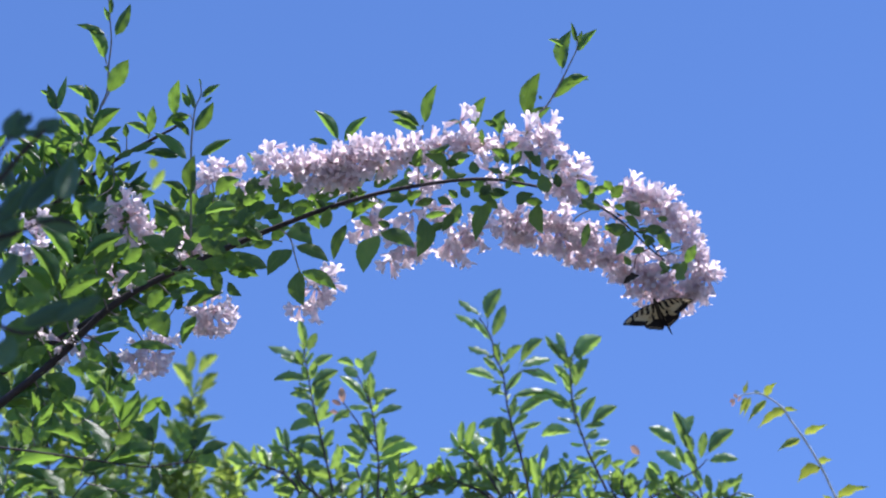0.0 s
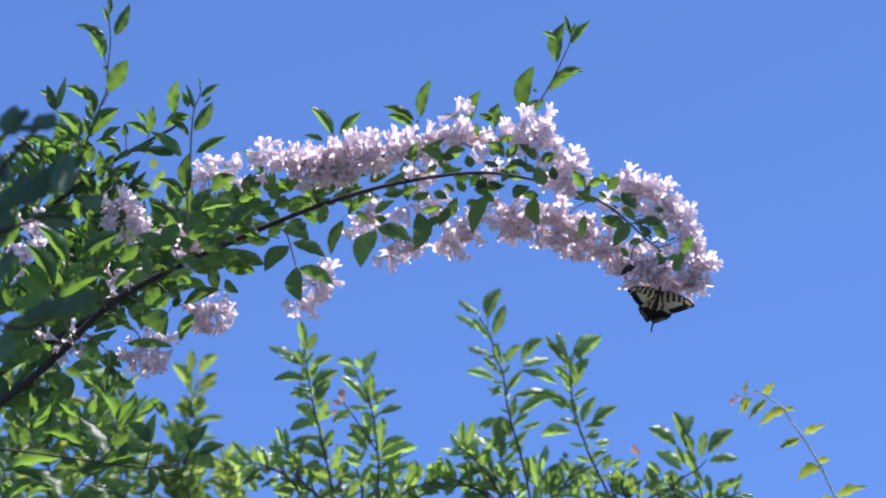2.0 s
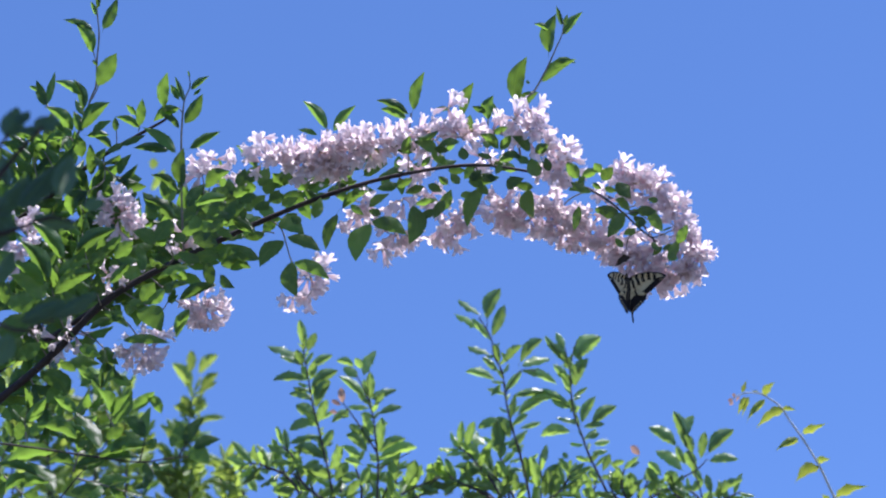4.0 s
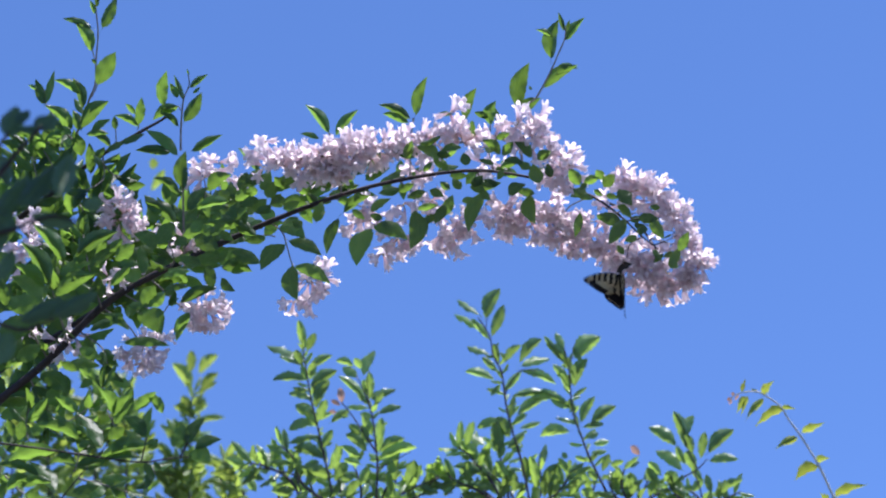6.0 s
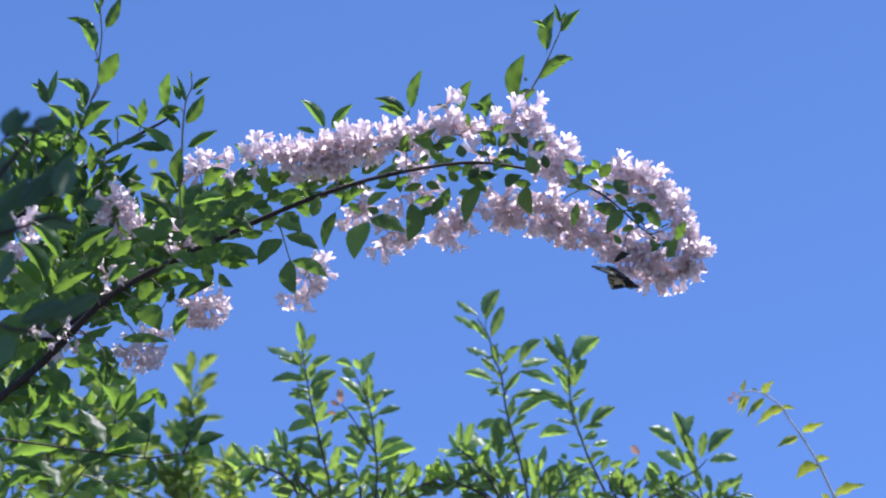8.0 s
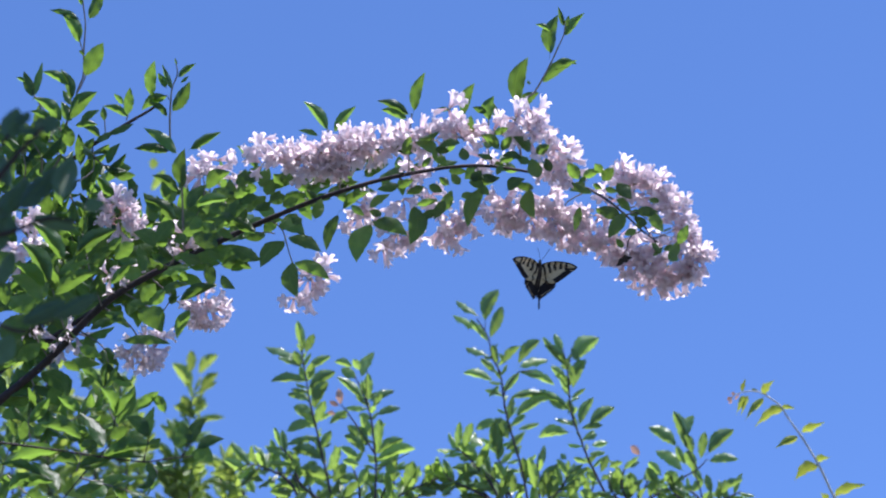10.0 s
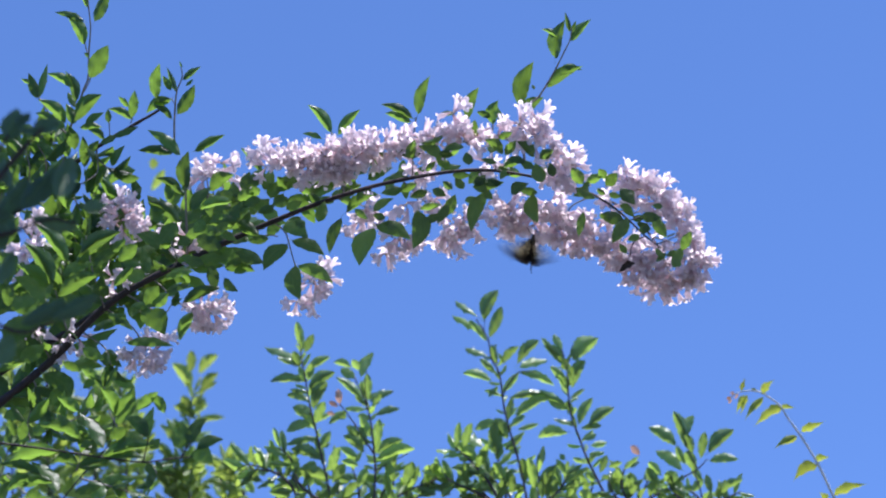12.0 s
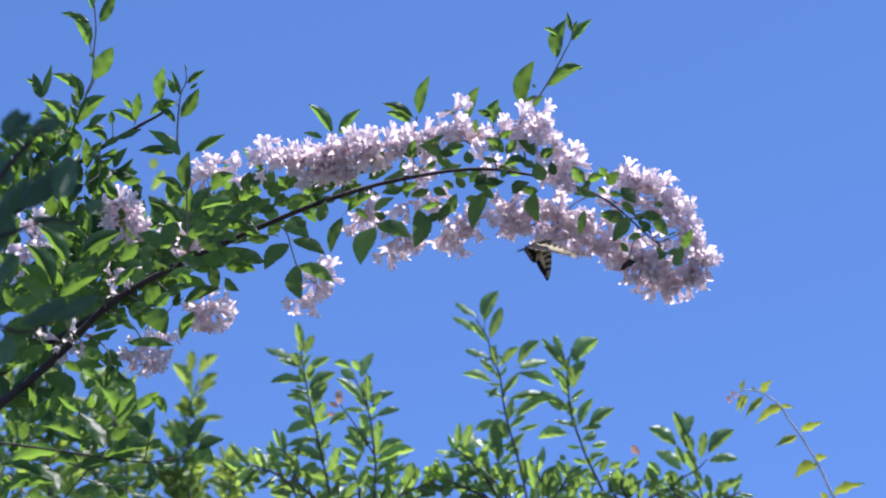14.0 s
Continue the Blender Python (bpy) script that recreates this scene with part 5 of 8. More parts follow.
stem(shoot, [(-0.4130, 2.5539, 3.1765), (-0.4061, 2.5477, 3.1872), (-0.4033, 2.5433, 3.1949)], 0.0007, 0.0005, TWIG, "twig")
stem(shoot, [(-0.4054, 2.5330, 3.2127), (-0.4095, 2.5265, 3.2240), (-0.4116, 2.5148, 3.2442)], 0.0007, 0.0005, TWIG, "twig")
stem(shoot, [(-0.3841, 2.5820, 3.1278), (-0.3841, 2.5724, 3.1444)], 0.0008, 0.0006, TWIG, "twig")
stem(shoot, [(-0.3059, 2.5872, 3.1189), (-0.3053, 2.5759, 3.1385), (-0.3032, 2.5639, 3.1593), (-0.3005, 2.5553, 3.1741), (-0.2936, 2.5471, 3.1884), (-0.2957, 2.5381, 3.2038)], 0.0014, 0.0006, TWIG, "twig")
stem(shoot, [(-0.3046, 2.5628, 3.1610), (-0.3087, 2.5601, 3.1658), (-0.3251, 2.5597, 3.1664)], 0.0007, 0.0005, TWIG, "twig")
stem(shoot, [(-0.3581, 2.5742, 3.1414), (-0.3560, 2.5711, 3.1468), (-0.3540, 2.5639, 3.1593)], 0.0008, 0.0005, TWIG, "twig")
leaf(shoot, (-0.4020, 2.4905, 3.2663), (-0.4019, 2.4781, 3.2859), 0.27, -32, 0, -1)
leaf(shoot, (-0.4048, 2.4949, 3.2586), (-0.4104, 2.4829, 3.2717), 0.33, -42, 0, -5)
leaf(shoot, (-0.3959, 2.5032, 3.2444), (-0.3783, 2.4885, 3.2833), 0.32, -20, 0, 5)
leaf(shoot, (-0.4089, 2.5032, 3.2444), (-0.4460, 2.5016, 3.2600), 0.24, -5, 1, -5, SHRUB_FLAT)
leaf(shoot, (-0.4095, 2.5172, 3.2201), (-0.4312, 2.4965, 3.2522), 0.36, -33, 1, -3)
leaf(shoot, (-0.4041, 2.5377, 3.1846), (-0.3788, 2.5091, 3.2129), 0.45, -45, 0, 7)
leaf(shoot, (-0.4041, 2.5250, 3.2065), (-0.4108, 2.5211, 3.2113), 0.53, -39, 0, -7)
leaf(shoot, (-0.4677, 2.5486, 3.1657), (-0.4586, 2.5452, 3.2152), 0.19, -3, 0, 2, SHRUB_FLAT)
leaf(shoot, (-0.4690, 2.5486, 3.1657), (-0.4808, 2.5439, 3.2011), 0.33, -7, 0, -3, SHRUB_FLAT)
leaf(shoot, (-0.4772, 2.5394, 3.1816), (-0.4880, 2.5357, 3.1858), 0.46, -42, 0, -1)
leaf(shoot, (-0.4253, 2.5428, 3.1757), (-0.4569, 2.5309, 3.1891), 0.31, -42, 1, 3)
leaf(shoot, (-0.4219, 2.5514, 3.1609), (-0.4343, 2.5289, 3.1919), 0.32, -36, 1, 4)
leaf(shoot, (-0.4232, 2.5548, 3.1550), (-0.4336, 2.5536, 3.1779), 0.33, -2, 0, 8, SHRUB_FLAT)
leaf(shoot, (-0.4355, 2.5640, 3.1390), (-0.4682, 2.5480, 3.1645), 0.34, -32, 1, -7)
leaf(shoot, (-0.4246, 2.5633, 3.1402), (-0.3885, 2.5396, 3.1622), 0.38, -47, -1, -6)
leaf(shoot, (-0.4246, 2.5647, 3.1378), (-0.4362, 2.5555, 3.1636), 0.46, -19, 0, -3)
leaf(shoot, (-0.4458, 2.5647, 3.1378), (-0.4739, 2.5545, 3.1483), 0.31, -44, 1, 6)
leaf(shoot, (-0.4362, 2.5664, 3.1349), (-0.4655, 2.5650, 3.1453), 0.42, -7, 0, 1, SHRUB_FLAT)
leaf(shoot, (-0.4116, 2.5661, 3.1355), (-0.3892, 2.5640, 3.1520), 0.39, -7, -1, -7, SHRUB_FLAT)
leaf(shoot, (-0.3555, 2.5633, 3.1402), (-0.3839, 2.5535, 3.1509), 0.31, -42, 1, 6)
leaf(shoot, (-0.3555, 2.5626, 3.1414), (-0.3503, 2.5375, 3.1657), 0.35, -46, 0, -4)
leaf(shoot, (-0.3596, 2.5558, 3.1532), (-0.3709, 2.5466, 3.1627), 0.44, -44, 0, -7)
leaf(shoot, (-0.3836, 2.5650, 3.1372), (-0.3841, 2.5554, 3.1521), 0.46, -33, 0, 5)
leaf(shoot, (-0.3774, 2.5736, 3.1224), (-0.3480, 2.5723, 3.1362), 0.30, -5, 0, 1, SHRUB_FLAT)
leaf(shoot, (-0.3945, 2.5777, 3.1153), (-0.3720, 2.5768, 3.1293), 0.37, -3, 0, -6, SHRUB_FLAT)
leaf(shoot, (-0.4936, 2.5814, 3.1088), (-0.5222, 2.5690, 3.1284), 0.48, -32, 1, -2)
leaf(shoot, (-0.4711, 2.5767, 3.1171), (-0.5017, 2.5625, 3.1396), 0.40, -32, 1, -6)
leaf(shoot, (-0.4649, 2.5643, 3.1384), (-0.4735, 2.5720, 3.1295), 0.66, -41, 0, -6)
leaf(shoot, (-0.4253, 2.5804, 3.1106), (-0.4309, 2.5588, 3.1316), 0.54, -46, 0, 5)
leaf(shoot, (-0.4143, 2.5914, 3.0916), (-0.4148, 2.5668, 3.1214), 0.35, -39, 0, -1)
leaf(shoot, (-0.4232, 2.6016, 3.0739), (-0.4412, 2.5774, 3.0991), 0.35, -44, 1, -4)
leaf(shoot, (-0.4266, 2.6023, 3.0727), (-0.4483, 2.5995, 3.0926), 0.58, -8, 0, 2, SHRUB_FLAT)
leaf(shoot, (-0.4143, 2.6002, 3.0763), (-0.3818, 2.5866, 3.1048), 0.36, -26, -1, -6)
leaf(shoot, (-0.4130, 2.6071, 3.0644), (-0.4013, 2.5898, 3.0827), 0.49, -43, 0, -5)
leaf(shoot, (-0.3815, 2.5914, 3.0916), (-0.3665, 2.5888, 3.1199), 0.35, -5, -1, 5, SHRUB_FLAT)
leaf(shoot, (-0.3897, 2.5749, 3.1201), (-0.4099, 2.5668, 3.1295), 0.41, -41, 1)
leaf(shoot, (-0.4184, 2.5674, 3.1331), (-0.3911, 2.5674, 3.1331), 0.35, -24, -1, -1)
leaf(shoot, (-0.4540, 2.5845, 3.1035), (-0.4743, 2.5806, 3.1252), 0.56, -10, 0, 3, SHRUB_FLAT)
leaf(shoot, (-0.3801, 2.5948, 3.0857), (-0.3529, 2.5946, 3.0872), 0.70, -7, 0, -3, SHRUB_FLAT)
leaf(shoot, (-0.3719, 2.5999, 3.0768), (-0.3473, 2.5994, 3.0773), 0.49, -46, 0, -1)
leaf(shoot, (-0.5053, 2.5862, 3.1005), (-0.5288, 2.5849, 3.1134), 0.55, -5, 0, -2, SHRUB_FLAT)
leaf(shoot, (-0.4950, 2.5948, 3.0857), (-0.5161, 2.5876, 3.1054), 0.51, -20, 1, 3)
leaf(shoot, (-0.5087, 2.6016, 3.0739), (-0.5293, 2.5984, 3.0960), 0.47, -8, 0, 0, SHRUB_FLAT)
leaf(shoot, (-0.4608, 2.5948, 3.0857), (-0.4752, 2.5932, 3.1153), 0.42, -3, 0, 0, SHRUB_FLAT)
leaf(shoot, (-0.4335, 2.5845, 3.1035), (-0.4463, 2.5745, 3.1279), 0.47, -22, 0, -7)
leaf(shoot, (-0.3070, 2.5469, 3.1686), (-0.3161, 2.5341, 3.1822), 0.43, -43, 0, -1)
leaf(shoot, (-0.3008, 2.5476, 3.1674), (-0.3114, 2.5350, 3.1959), 0.21, -24, 0, -1)
leaf(shoot, (-0.2919, 2.5408, 3.1793), (-0.2689, 2.5341, 3.1954), 0.29, -22, -1, 1)
leaf(shoot, (-0.3002, 2.5613, 3.1438), (-0.2774, 2.5419, 3.1735), 0.39, -33, 0, -5)
leaf(shoot, (-0.2885, 2.5442, 3.1734), (-0.2790, 2.5411, 3.1803), 0.34, -23, 0, 7)
leaf(shoot, (-0.3254, 2.5514, 3.1609), (-0.3183, 2.5275, 3.1967), 0.35, -34, -1, -7)
leaf(shoot, (-0.3070, 2.5520, 3.1597), (-0.3393, 2.5619, 3.1466), 0.38, -37, 1, 1)
leaf(shoot, (-0.3070, 2.5643, 3.1384), (-0.3304, 2.5515, 3.1505), 0.31, -47, 1, -7)
leaf(shoot, (-0.2926, 2.5332, 3.1923), (-0.2954, 2.5296, 3.1997), 0.31, -26, 0, -1)
leaf(shoot, (-0.3104, 2.5544, 3.1556), (-0.3309, 2.5527, 3.1577), 0.34, -39)
leaf(shoot, (-0.4472, 2.5674, 3.1331), (-0.4707, 2.5732, 3.1270), 0.39, -43, 1, -1)
leaf(shoot, (-0.4882, 2.5674, 3.1331), (-0.5085, 2.5636, 3.1372), 0.40, -43, 0, -1)
leaf(shoot, (-0.4950, 2.5715, 3.1260), (-0.5173, 2.5660, 3.1403), 0.31, -21, 0, 6)
leaf(shoot, (-0.4130, 2.5845, 3.1035), (-0.3963, 2.5769, 3.1229), 0.41, -21, 0, -1)
leaf(shoot, (-0.3959, 2.5845, 3.1035), (-0.3777, 2.5840, 3.1096), 0.39, -5, 0, 7, SHRUB_FLAT)
leaf(shoot, (-0.4369, 2.5811, 3.1094), (-0.4558, 2.5797, 3.1182), 0.55, -9, 0, -4, SHRUB_FLAT)
spray(shoot, [(-0.4075, 2.5903, 3.1135), (-0.3878, 2.5828, 3.0864), (-0.3775, 2.5845, 3.0835)], 3, .036)
spray(shoot, [(-0.4966, 2.6232, 3.0565), (-0.4782, 2.5777, 3.0753), (-0.4816, 2.5624, 3.1018)], 4, .042)
spray(shoot, [(-0.5241, 2.6314, 3.0422), (-0.5138, 2.5931, 3.0687), (-0.5189, 2.5675, 3.0929)], 4, .044)
spray(shoot, [(-0.4692, 2.6136, 3.0731), (-0.4593, 2.5794, 3.0923), (-0.4680, 2.5590, 3.1076)], 3, .042)
spray(shoot, [(-0.5515, 2.6410, 3.0256), (-0.5343, 2.6067, 3.0451), (-0.5121, 2.5947, 3.0459)], 3, .045)
spray(shoot, [(-0.4486, 2.6050, 3.0880), (-0.4252, 2.6033, 3.0510), (-0.4218, 2.6101, 3.0392)], 3, .040)
spray(shoot, [(-0.4006, 2.5889, 3.1159), (-0.3967, 2.5777, 3.0753), (-0.4157, 2.5759, 3.0584)], 2, .040)

fill(shoot, (-0.5606, 2.6808, 3.0566), (-0.4420, 2.6564, 3.0989), (-0.5606, 2.6425, 3.1231), 9, 3, .050)

# ---- dark leaves close to the camera ----
NEAR_AT = Vector((-0.4109, 1.5390, 2.3344))
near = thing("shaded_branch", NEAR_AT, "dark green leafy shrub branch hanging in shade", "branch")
stem(near, [(-0.4109, 1.5390, 2.3344), (-0.3558, 1.5134, 2.3787), (-0.3164, 1.4957, 2.4094), (-0.2928, 1.4819, 2.4333), (-0.2771, 1.4740, 2.4469)], 0.003, 0.0012)
stem(near, [(-0.3558, 1.5134, 2.3787), (-0.3086, 1.5114, 2.3822), (-0.2731, 1.5055, 2.3924), (-0.2535, 1.5071, 2.3897)], 0.002, 0.001)
stem(near, [(-0.4109, 1.5390, 2.3344), (-0.3322, 1.5390, 2.3344), (-0.2928, 1.5449, 2.3242), (-0.2692, 1.5409, 2.3310)], 0.002, 0.001)
stem(near, [(-0.3164, 1.4957, 2.4094), (-0.3105, 1.4839, 2.4299), (-0.3007, 1.4760, 2.4435)], 0.0016, 0.001)
# added twigs above the view, never seen, to keep sun and sky off the leaves
fill(near, (-0.3968, 1.4478, 2.6524), (-0.1169, 1.4457, 2.6560), (-0.3968, 1.4035, 2.7290), 90, 4, .055, 0.2)
fill(near, (-0.2877, 1.0263, 2.3224), (-0.0655, 1.0248, 2.3250), (-0.2877, 0.9941, 2.3781), 50, 4, .055, 0.45)
# the stem up to these added twigs
stem(near, [(-0.4109, 1.5390, 2.3344), (-0.4385, 1.4799, 2.4367), (-0.4188, 1.4248, 2.5321), (-0.3479, 1.3874, 2.5969), (-0.2574, 1.3737, 2.6208), (-0.1511, 1.3697, 2.6276)], 0.003, 0.0012)
# leaves whose shade is partly in their own material
leaf(near, (-0.3015, 1.4776, 2.4408), (-0.2979, 1.4825, 2.4741), 0.50, 20, 0, 15, SHADE_LEAVES)
leaf(near, (-0.2960, 1.4724, 2.4496), (-0.2880, 1.4769, 2.4647), 0.53, 20, 0, 15, SHADE_LEAVES)
leaf(near, (-0.2952, 1.4746, 2.4459), (-0.2777, 1.4764, 2.4503), 0.53, 23, 0, 15, SHADE_LEAVES)
leaf(near, (-0.2818, 1.4746, 2.4459), (-0.2690, 1.4804, 2.4637), 0.74, 20, 0, 15, SHADE_LEAVES)
leaf(near, (-0.2661, 1.4980, 2.4053), (-0.2608, 1.5050, 2.4507), 0.37, 20, 0, 15, SHADE_LEAVES)
leaf(near, (-0.2928, 1.5020, 2.3985), (-0.2712, 1.5143, 2.4452), 0.32, 21, 0, 15, SHADE_LEAVES)
leaf(near, (-0.3109, 1.5059, 2.3917), (-0.2913, 1.5177, 2.4388), 0.28, 17, 0, 15, SHADE_LEAVES)
leaf(near, (-0.2857, 1.5047, 2.3937), (-0.2525, 1.5081, 2.3857), 0.31, -23, 0, 2, SHADE_LEAVES)
leaf(near, (-0.3015, 1.4947, 2.4111), (-0.3083, 1.4995, 2.4453), 0.29, 22, 0, 15, SHADE_LEAVES)
leaf(near, (-0.2928, 1.5419, 2.3293), (-0.2616, 1.5388, 2.3487), 0.36, -9, 0, -3, SHADE_LEAVES)
leaf(near, (-0.2700, 1.5401, 2.3324), (-0.2387, 1.5371, 2.3514), 0.34, -9, 0, 5, SHADE_LEAVES)
leaf(near, (-0.3094, 1.5281, 2.3532), (-0.3005, 1.5259, 2.3823), 0.39, -4, 0, -7, SHADE_LEAVES)
leaf(near, (-0.3101, 1.5567, 2.3038), (-0.3013, 1.5559, 2.3301), 0.58, -2, 0, 7, SHADE_LEAVES)
leaf(near, (-0.3125, 1.5173, 2.3719), (-0.3031, 1.5155, 2.3937), 0.51, -5, 0, 2, SHADE_LEAVES)
leaf(near, (-0.2495, 1.5016, 2.3992), (-0.2340, 1.5009, 2.4034), 0.68, -9, 0, -8, SHADE_LEAVES)
leaf(near, (-0.2968, 1.5114, 2.3822), (-0.3140, 1.5093, 2.4029), 0.54, -6, 0, -7, SHADE_LEAVES)

# ---- the low side branch ----
LOW_AT = Vector((-0.5529, 2.3027, 2.6116))
low = thing("low_branch", LOW_AT, "low side branch of the shrub with glossy green leaves", "branch")
stem(low, [(-0.5529, 2.3027, 2.6116), (-0.4840, 2.3070, 2.6041), (-0.4267, 2.3105, 2.5982), (-0.3894, 2.3130, 2.5937), (-0.3579, 2.3153, 2.5897), (-0.3349, 2.3170, 2.5868), (-0.2994, 2.3191, 2.5833), (-0.2718, 2.3173, 2.5863), (-0.2478, 2.3162, 2.5882)], 0.0013, 0.0008)
stem(low, [(-0.3896, 2.3598, 2.5527), (-0.3665, 2.3453, 2.5778), (-0.3462, 2.3341, 2.5973), (-0.3347, 2.3260, 2.6113), (-0.3306, 2.3135, 2.6328)], 0.0008, 0.0005, BARK, "twig")
stem(low, [(-0.2994, 2.3191, 2.5833), (-0.2959, 2.3113, 2.5967), (-0.2936, 2.3064, 2.6051)], 0.0009, 0.0006, BARK, "twig")
stem(low, [(-0.2604, 2.3168, 2.5873), (-0.2546, 2.3113, 2.5967), (-0.2512, 2.3084, 2.6017)], 0.0008, 0.0005, BARK, "twig")
leaf(low, (-0.3625, 2.3073, 2.6036), (-0.4032, 2.2935, 2.6135), 0.34, -55, 1, 3)
leaf(low, (-0.3401, 2.3119, 2.5957), (-0.3685, 2.3206, 2.6408), 0.28, 9, 1, 15, SHRUB_FLAT)
leaf(low, (-0.3280, 2.2947, 2.6255), (-0.3434, 2.2701, 2.6414), 0.43, -58, 1, -8)
leaf(low, (-0.3275, 2.2958, 2.6235), (-0.3084, 2.2754, 2.6376), 0.34, -56, -1, -4)
leaf(low, (-0.3326, 2.3076, 2.6031), (-0.3148, 2.2976, 2.6110), 0.61, -53, 0, 3)
leaf(low, (-0.3407, 2.3170, 2.5868), (-0.2851, 2.3072, 2.5941), 0.25, -54, -1, 1)
leaf(low, (-0.3435, 2.3191, 2.5833), (-0.2959, 2.3185, 2.5837), 0.21, -54, -1, -6)
leaf(low, (-0.3854, 2.3136, 2.5927), (-0.4406, 2.3286, 2.5821), 0.29, -55, 1, -5)
leaf(low, (-0.3860, 2.3337, 2.5580), (-0.4193, 2.3434, 2.5985), 0.32, 11, 1, 15, SHRUB_FLAT)
leaf(low, (-0.4026, 2.3262, 2.5709), (-0.4476, 2.3165, 2.5771), 0.24, -59, 1, 5)
leaf(low, (-0.3653, 2.3205, 2.5808), (-0.3933, 2.3193, 2.5815), 0.56, -58, 1, 3)
leaf(low, (-0.3911, 2.3291, 2.5659), (-0.4307, 2.3284, 2.5675), 0.25, -24, 1, -2)
leaf(low, (-0.3418, 2.3291, 2.5659), (-0.3076, 2.3290, 2.5696), 0.28, -3, -1, -8, SHRUB_FLAT)
leaf(low, (-0.2948, 2.3061, 2.6056), (-0.3199, 2.3026, 2.6281), 0.44, -10, 1, 7, SHRUB_FLAT)
leaf(low, (-0.2948, 2.3067, 2.6046), (-0.2901, 2.3035, 2.6394), 0.34, -6, -1, -7, SHRUB_FLAT)
leaf(low, (-0.3028, 2.3119, 2.5957), (-0.3167, 2.3115, 2.6165), 0.50, -2, 1, 7, SHRUB_FLAT)
leaf(low, (-0.2925, 2.3119, 2.5957), (-0.2826, 2.3104, 2.6058), 0.84, -9, 0, -1, SHRUB_FLAT)
leaf(low, (-0.2673, 2.3113, 2.5967), (-0.2608, 2.3073, 2.6240), 0.63, -9, 1, -3, SHRUB_FLAT)
leaf(low, (-0.2541, 2.3105, 2.5982), (-0.2358, 2.3081, 2.6289), 0.38, -5, -1, -5, SHRUB_FLAT)
leaf(low, (-0.2449, 2.3119, 2.5957), (-0.2178, 2.3112, 2.6062), 0.45, -4, -1, -7, SHRUB_FLAT)
leaf(low, (-0.2512, 2.3148, 2.5907), (-0.2279, 2.3162, 2.5807), 0.69, -9, -1, 5, SHRUB_FLAT)
leaf(low, (-0.2868, 2.3188, 2.5838), (-0.2777, 2.3198, 2.5742), 0.41, -7, 0, -1, SHRUB_FLAT)
leaf(low, (-0.2913, 2.3251, 2.5729), (-0.2955, 2.3241, 2.5863), 0.66, -5, 0, 0, SHRUB_FLAT)
leaf(low, (-0.4238, 2.3079, 2.6027), (-0.4189, 2.2901, 2.6150), 0.52, -56, 0, -8)
leaf(low, (-0.4290, 2.3061, 2.6056), (-0.4345, 2.2899, 2.6181), 0.44, -53, 0, 7)
leaf(low, (-0.3521, 2.3084, 2.6017), (-0.3632, 2.3086, 2.5954), 0.70, -2, 0, 3, SHRUB_FLAT)
leaf(low, (-0.3263, 2.3113, 2.5967), (-0.3097, 2.3099, 2.6087), 0.53, -7, 0, -2, SHRUB_FLAT)
leaf(low, (-0.3636, 2.3213, 2.5793), (-0.3404, 2.3167, 2.5828), 0.42, -53, 0, 3)
leaf(low, (-0.4152, 2.3256, 2.5719), (-0.4380, 2.3332, 2.5565), 0.44, -26, 1, -4)
leaf(low, (-0.3693, 2.3343, 2.5570), (-0.3411, 2.3335, 2.5641), 0.38, -7, 0, 0, SHRUB_FLAT)
leaf(low, (-0.4439, 2.3113, 2.5967), (-0.4540, 2.3104, 2.6153), 0.55, -4, 0, 0, SHRUB_FLAT)
leaf(low, (-0.4095, 2.3056, 2.6066), (-0.3989, 2.3029, 2.6231), 0.59, -10, 0, 5, SHRUB_FLAT)
leaf(low, (-0.3751, 2.3027, 2.6116), (-0.3876, 2.3009, 2.6286), 0.61, -7, 0, 0, SHRUB_FLAT)
leaf(low, (-0.3736, 2.3562, 2.6589), (-0.3983, 2.3449, 2.6704), 0.43, -45, 0, 3)
leaf(low, (-0.3147, 2.3556, 2.6600), (-0.2906, 2.3415, 2.6759), 0.37, -42, 0, 6)
leaf(low, (-0.2852, 2.3571, 2.6574), (-0.2993, 2.3416, 2.6727), 0.46, -46, 0, -4)
leaf(low, (-0.3913, 2.3306, 2.7033), (-0.3741, 2.3394, 2.6947), 0.51, -46, 0, -4)
leaf(low, (-0.3559, 2.3394, 2.6880), (-0.3733, 2.3314, 2.6972), 0.51, -41, 0, -6)
spray(low, [(-0.3167, 2.4915, 2.6645), (-0.3075, 2.4974, 2.6544), (-0.3137, 2.5020, 2.6464)], 2, .030)
spray(low, [(-0.4708, 2.4989, 2.6517), (-0.4523, 2.5082, 2.6357), (-0.4277, 2.5128, 2.6277)], 3, .046)
spray(low, [(-0.3907, 2.5005, 2.6491), (-0.3599, 2.5045, 2.6421), (-0.3352, 2.5082, 2.6357)], 3, .040)


fill(low, (-0.5009, 2.5356, 2.6481), (-0.3514, 2.5356, 2.6481), (-0.5009, 2.4920, 2.7237), 5, 3, .044)


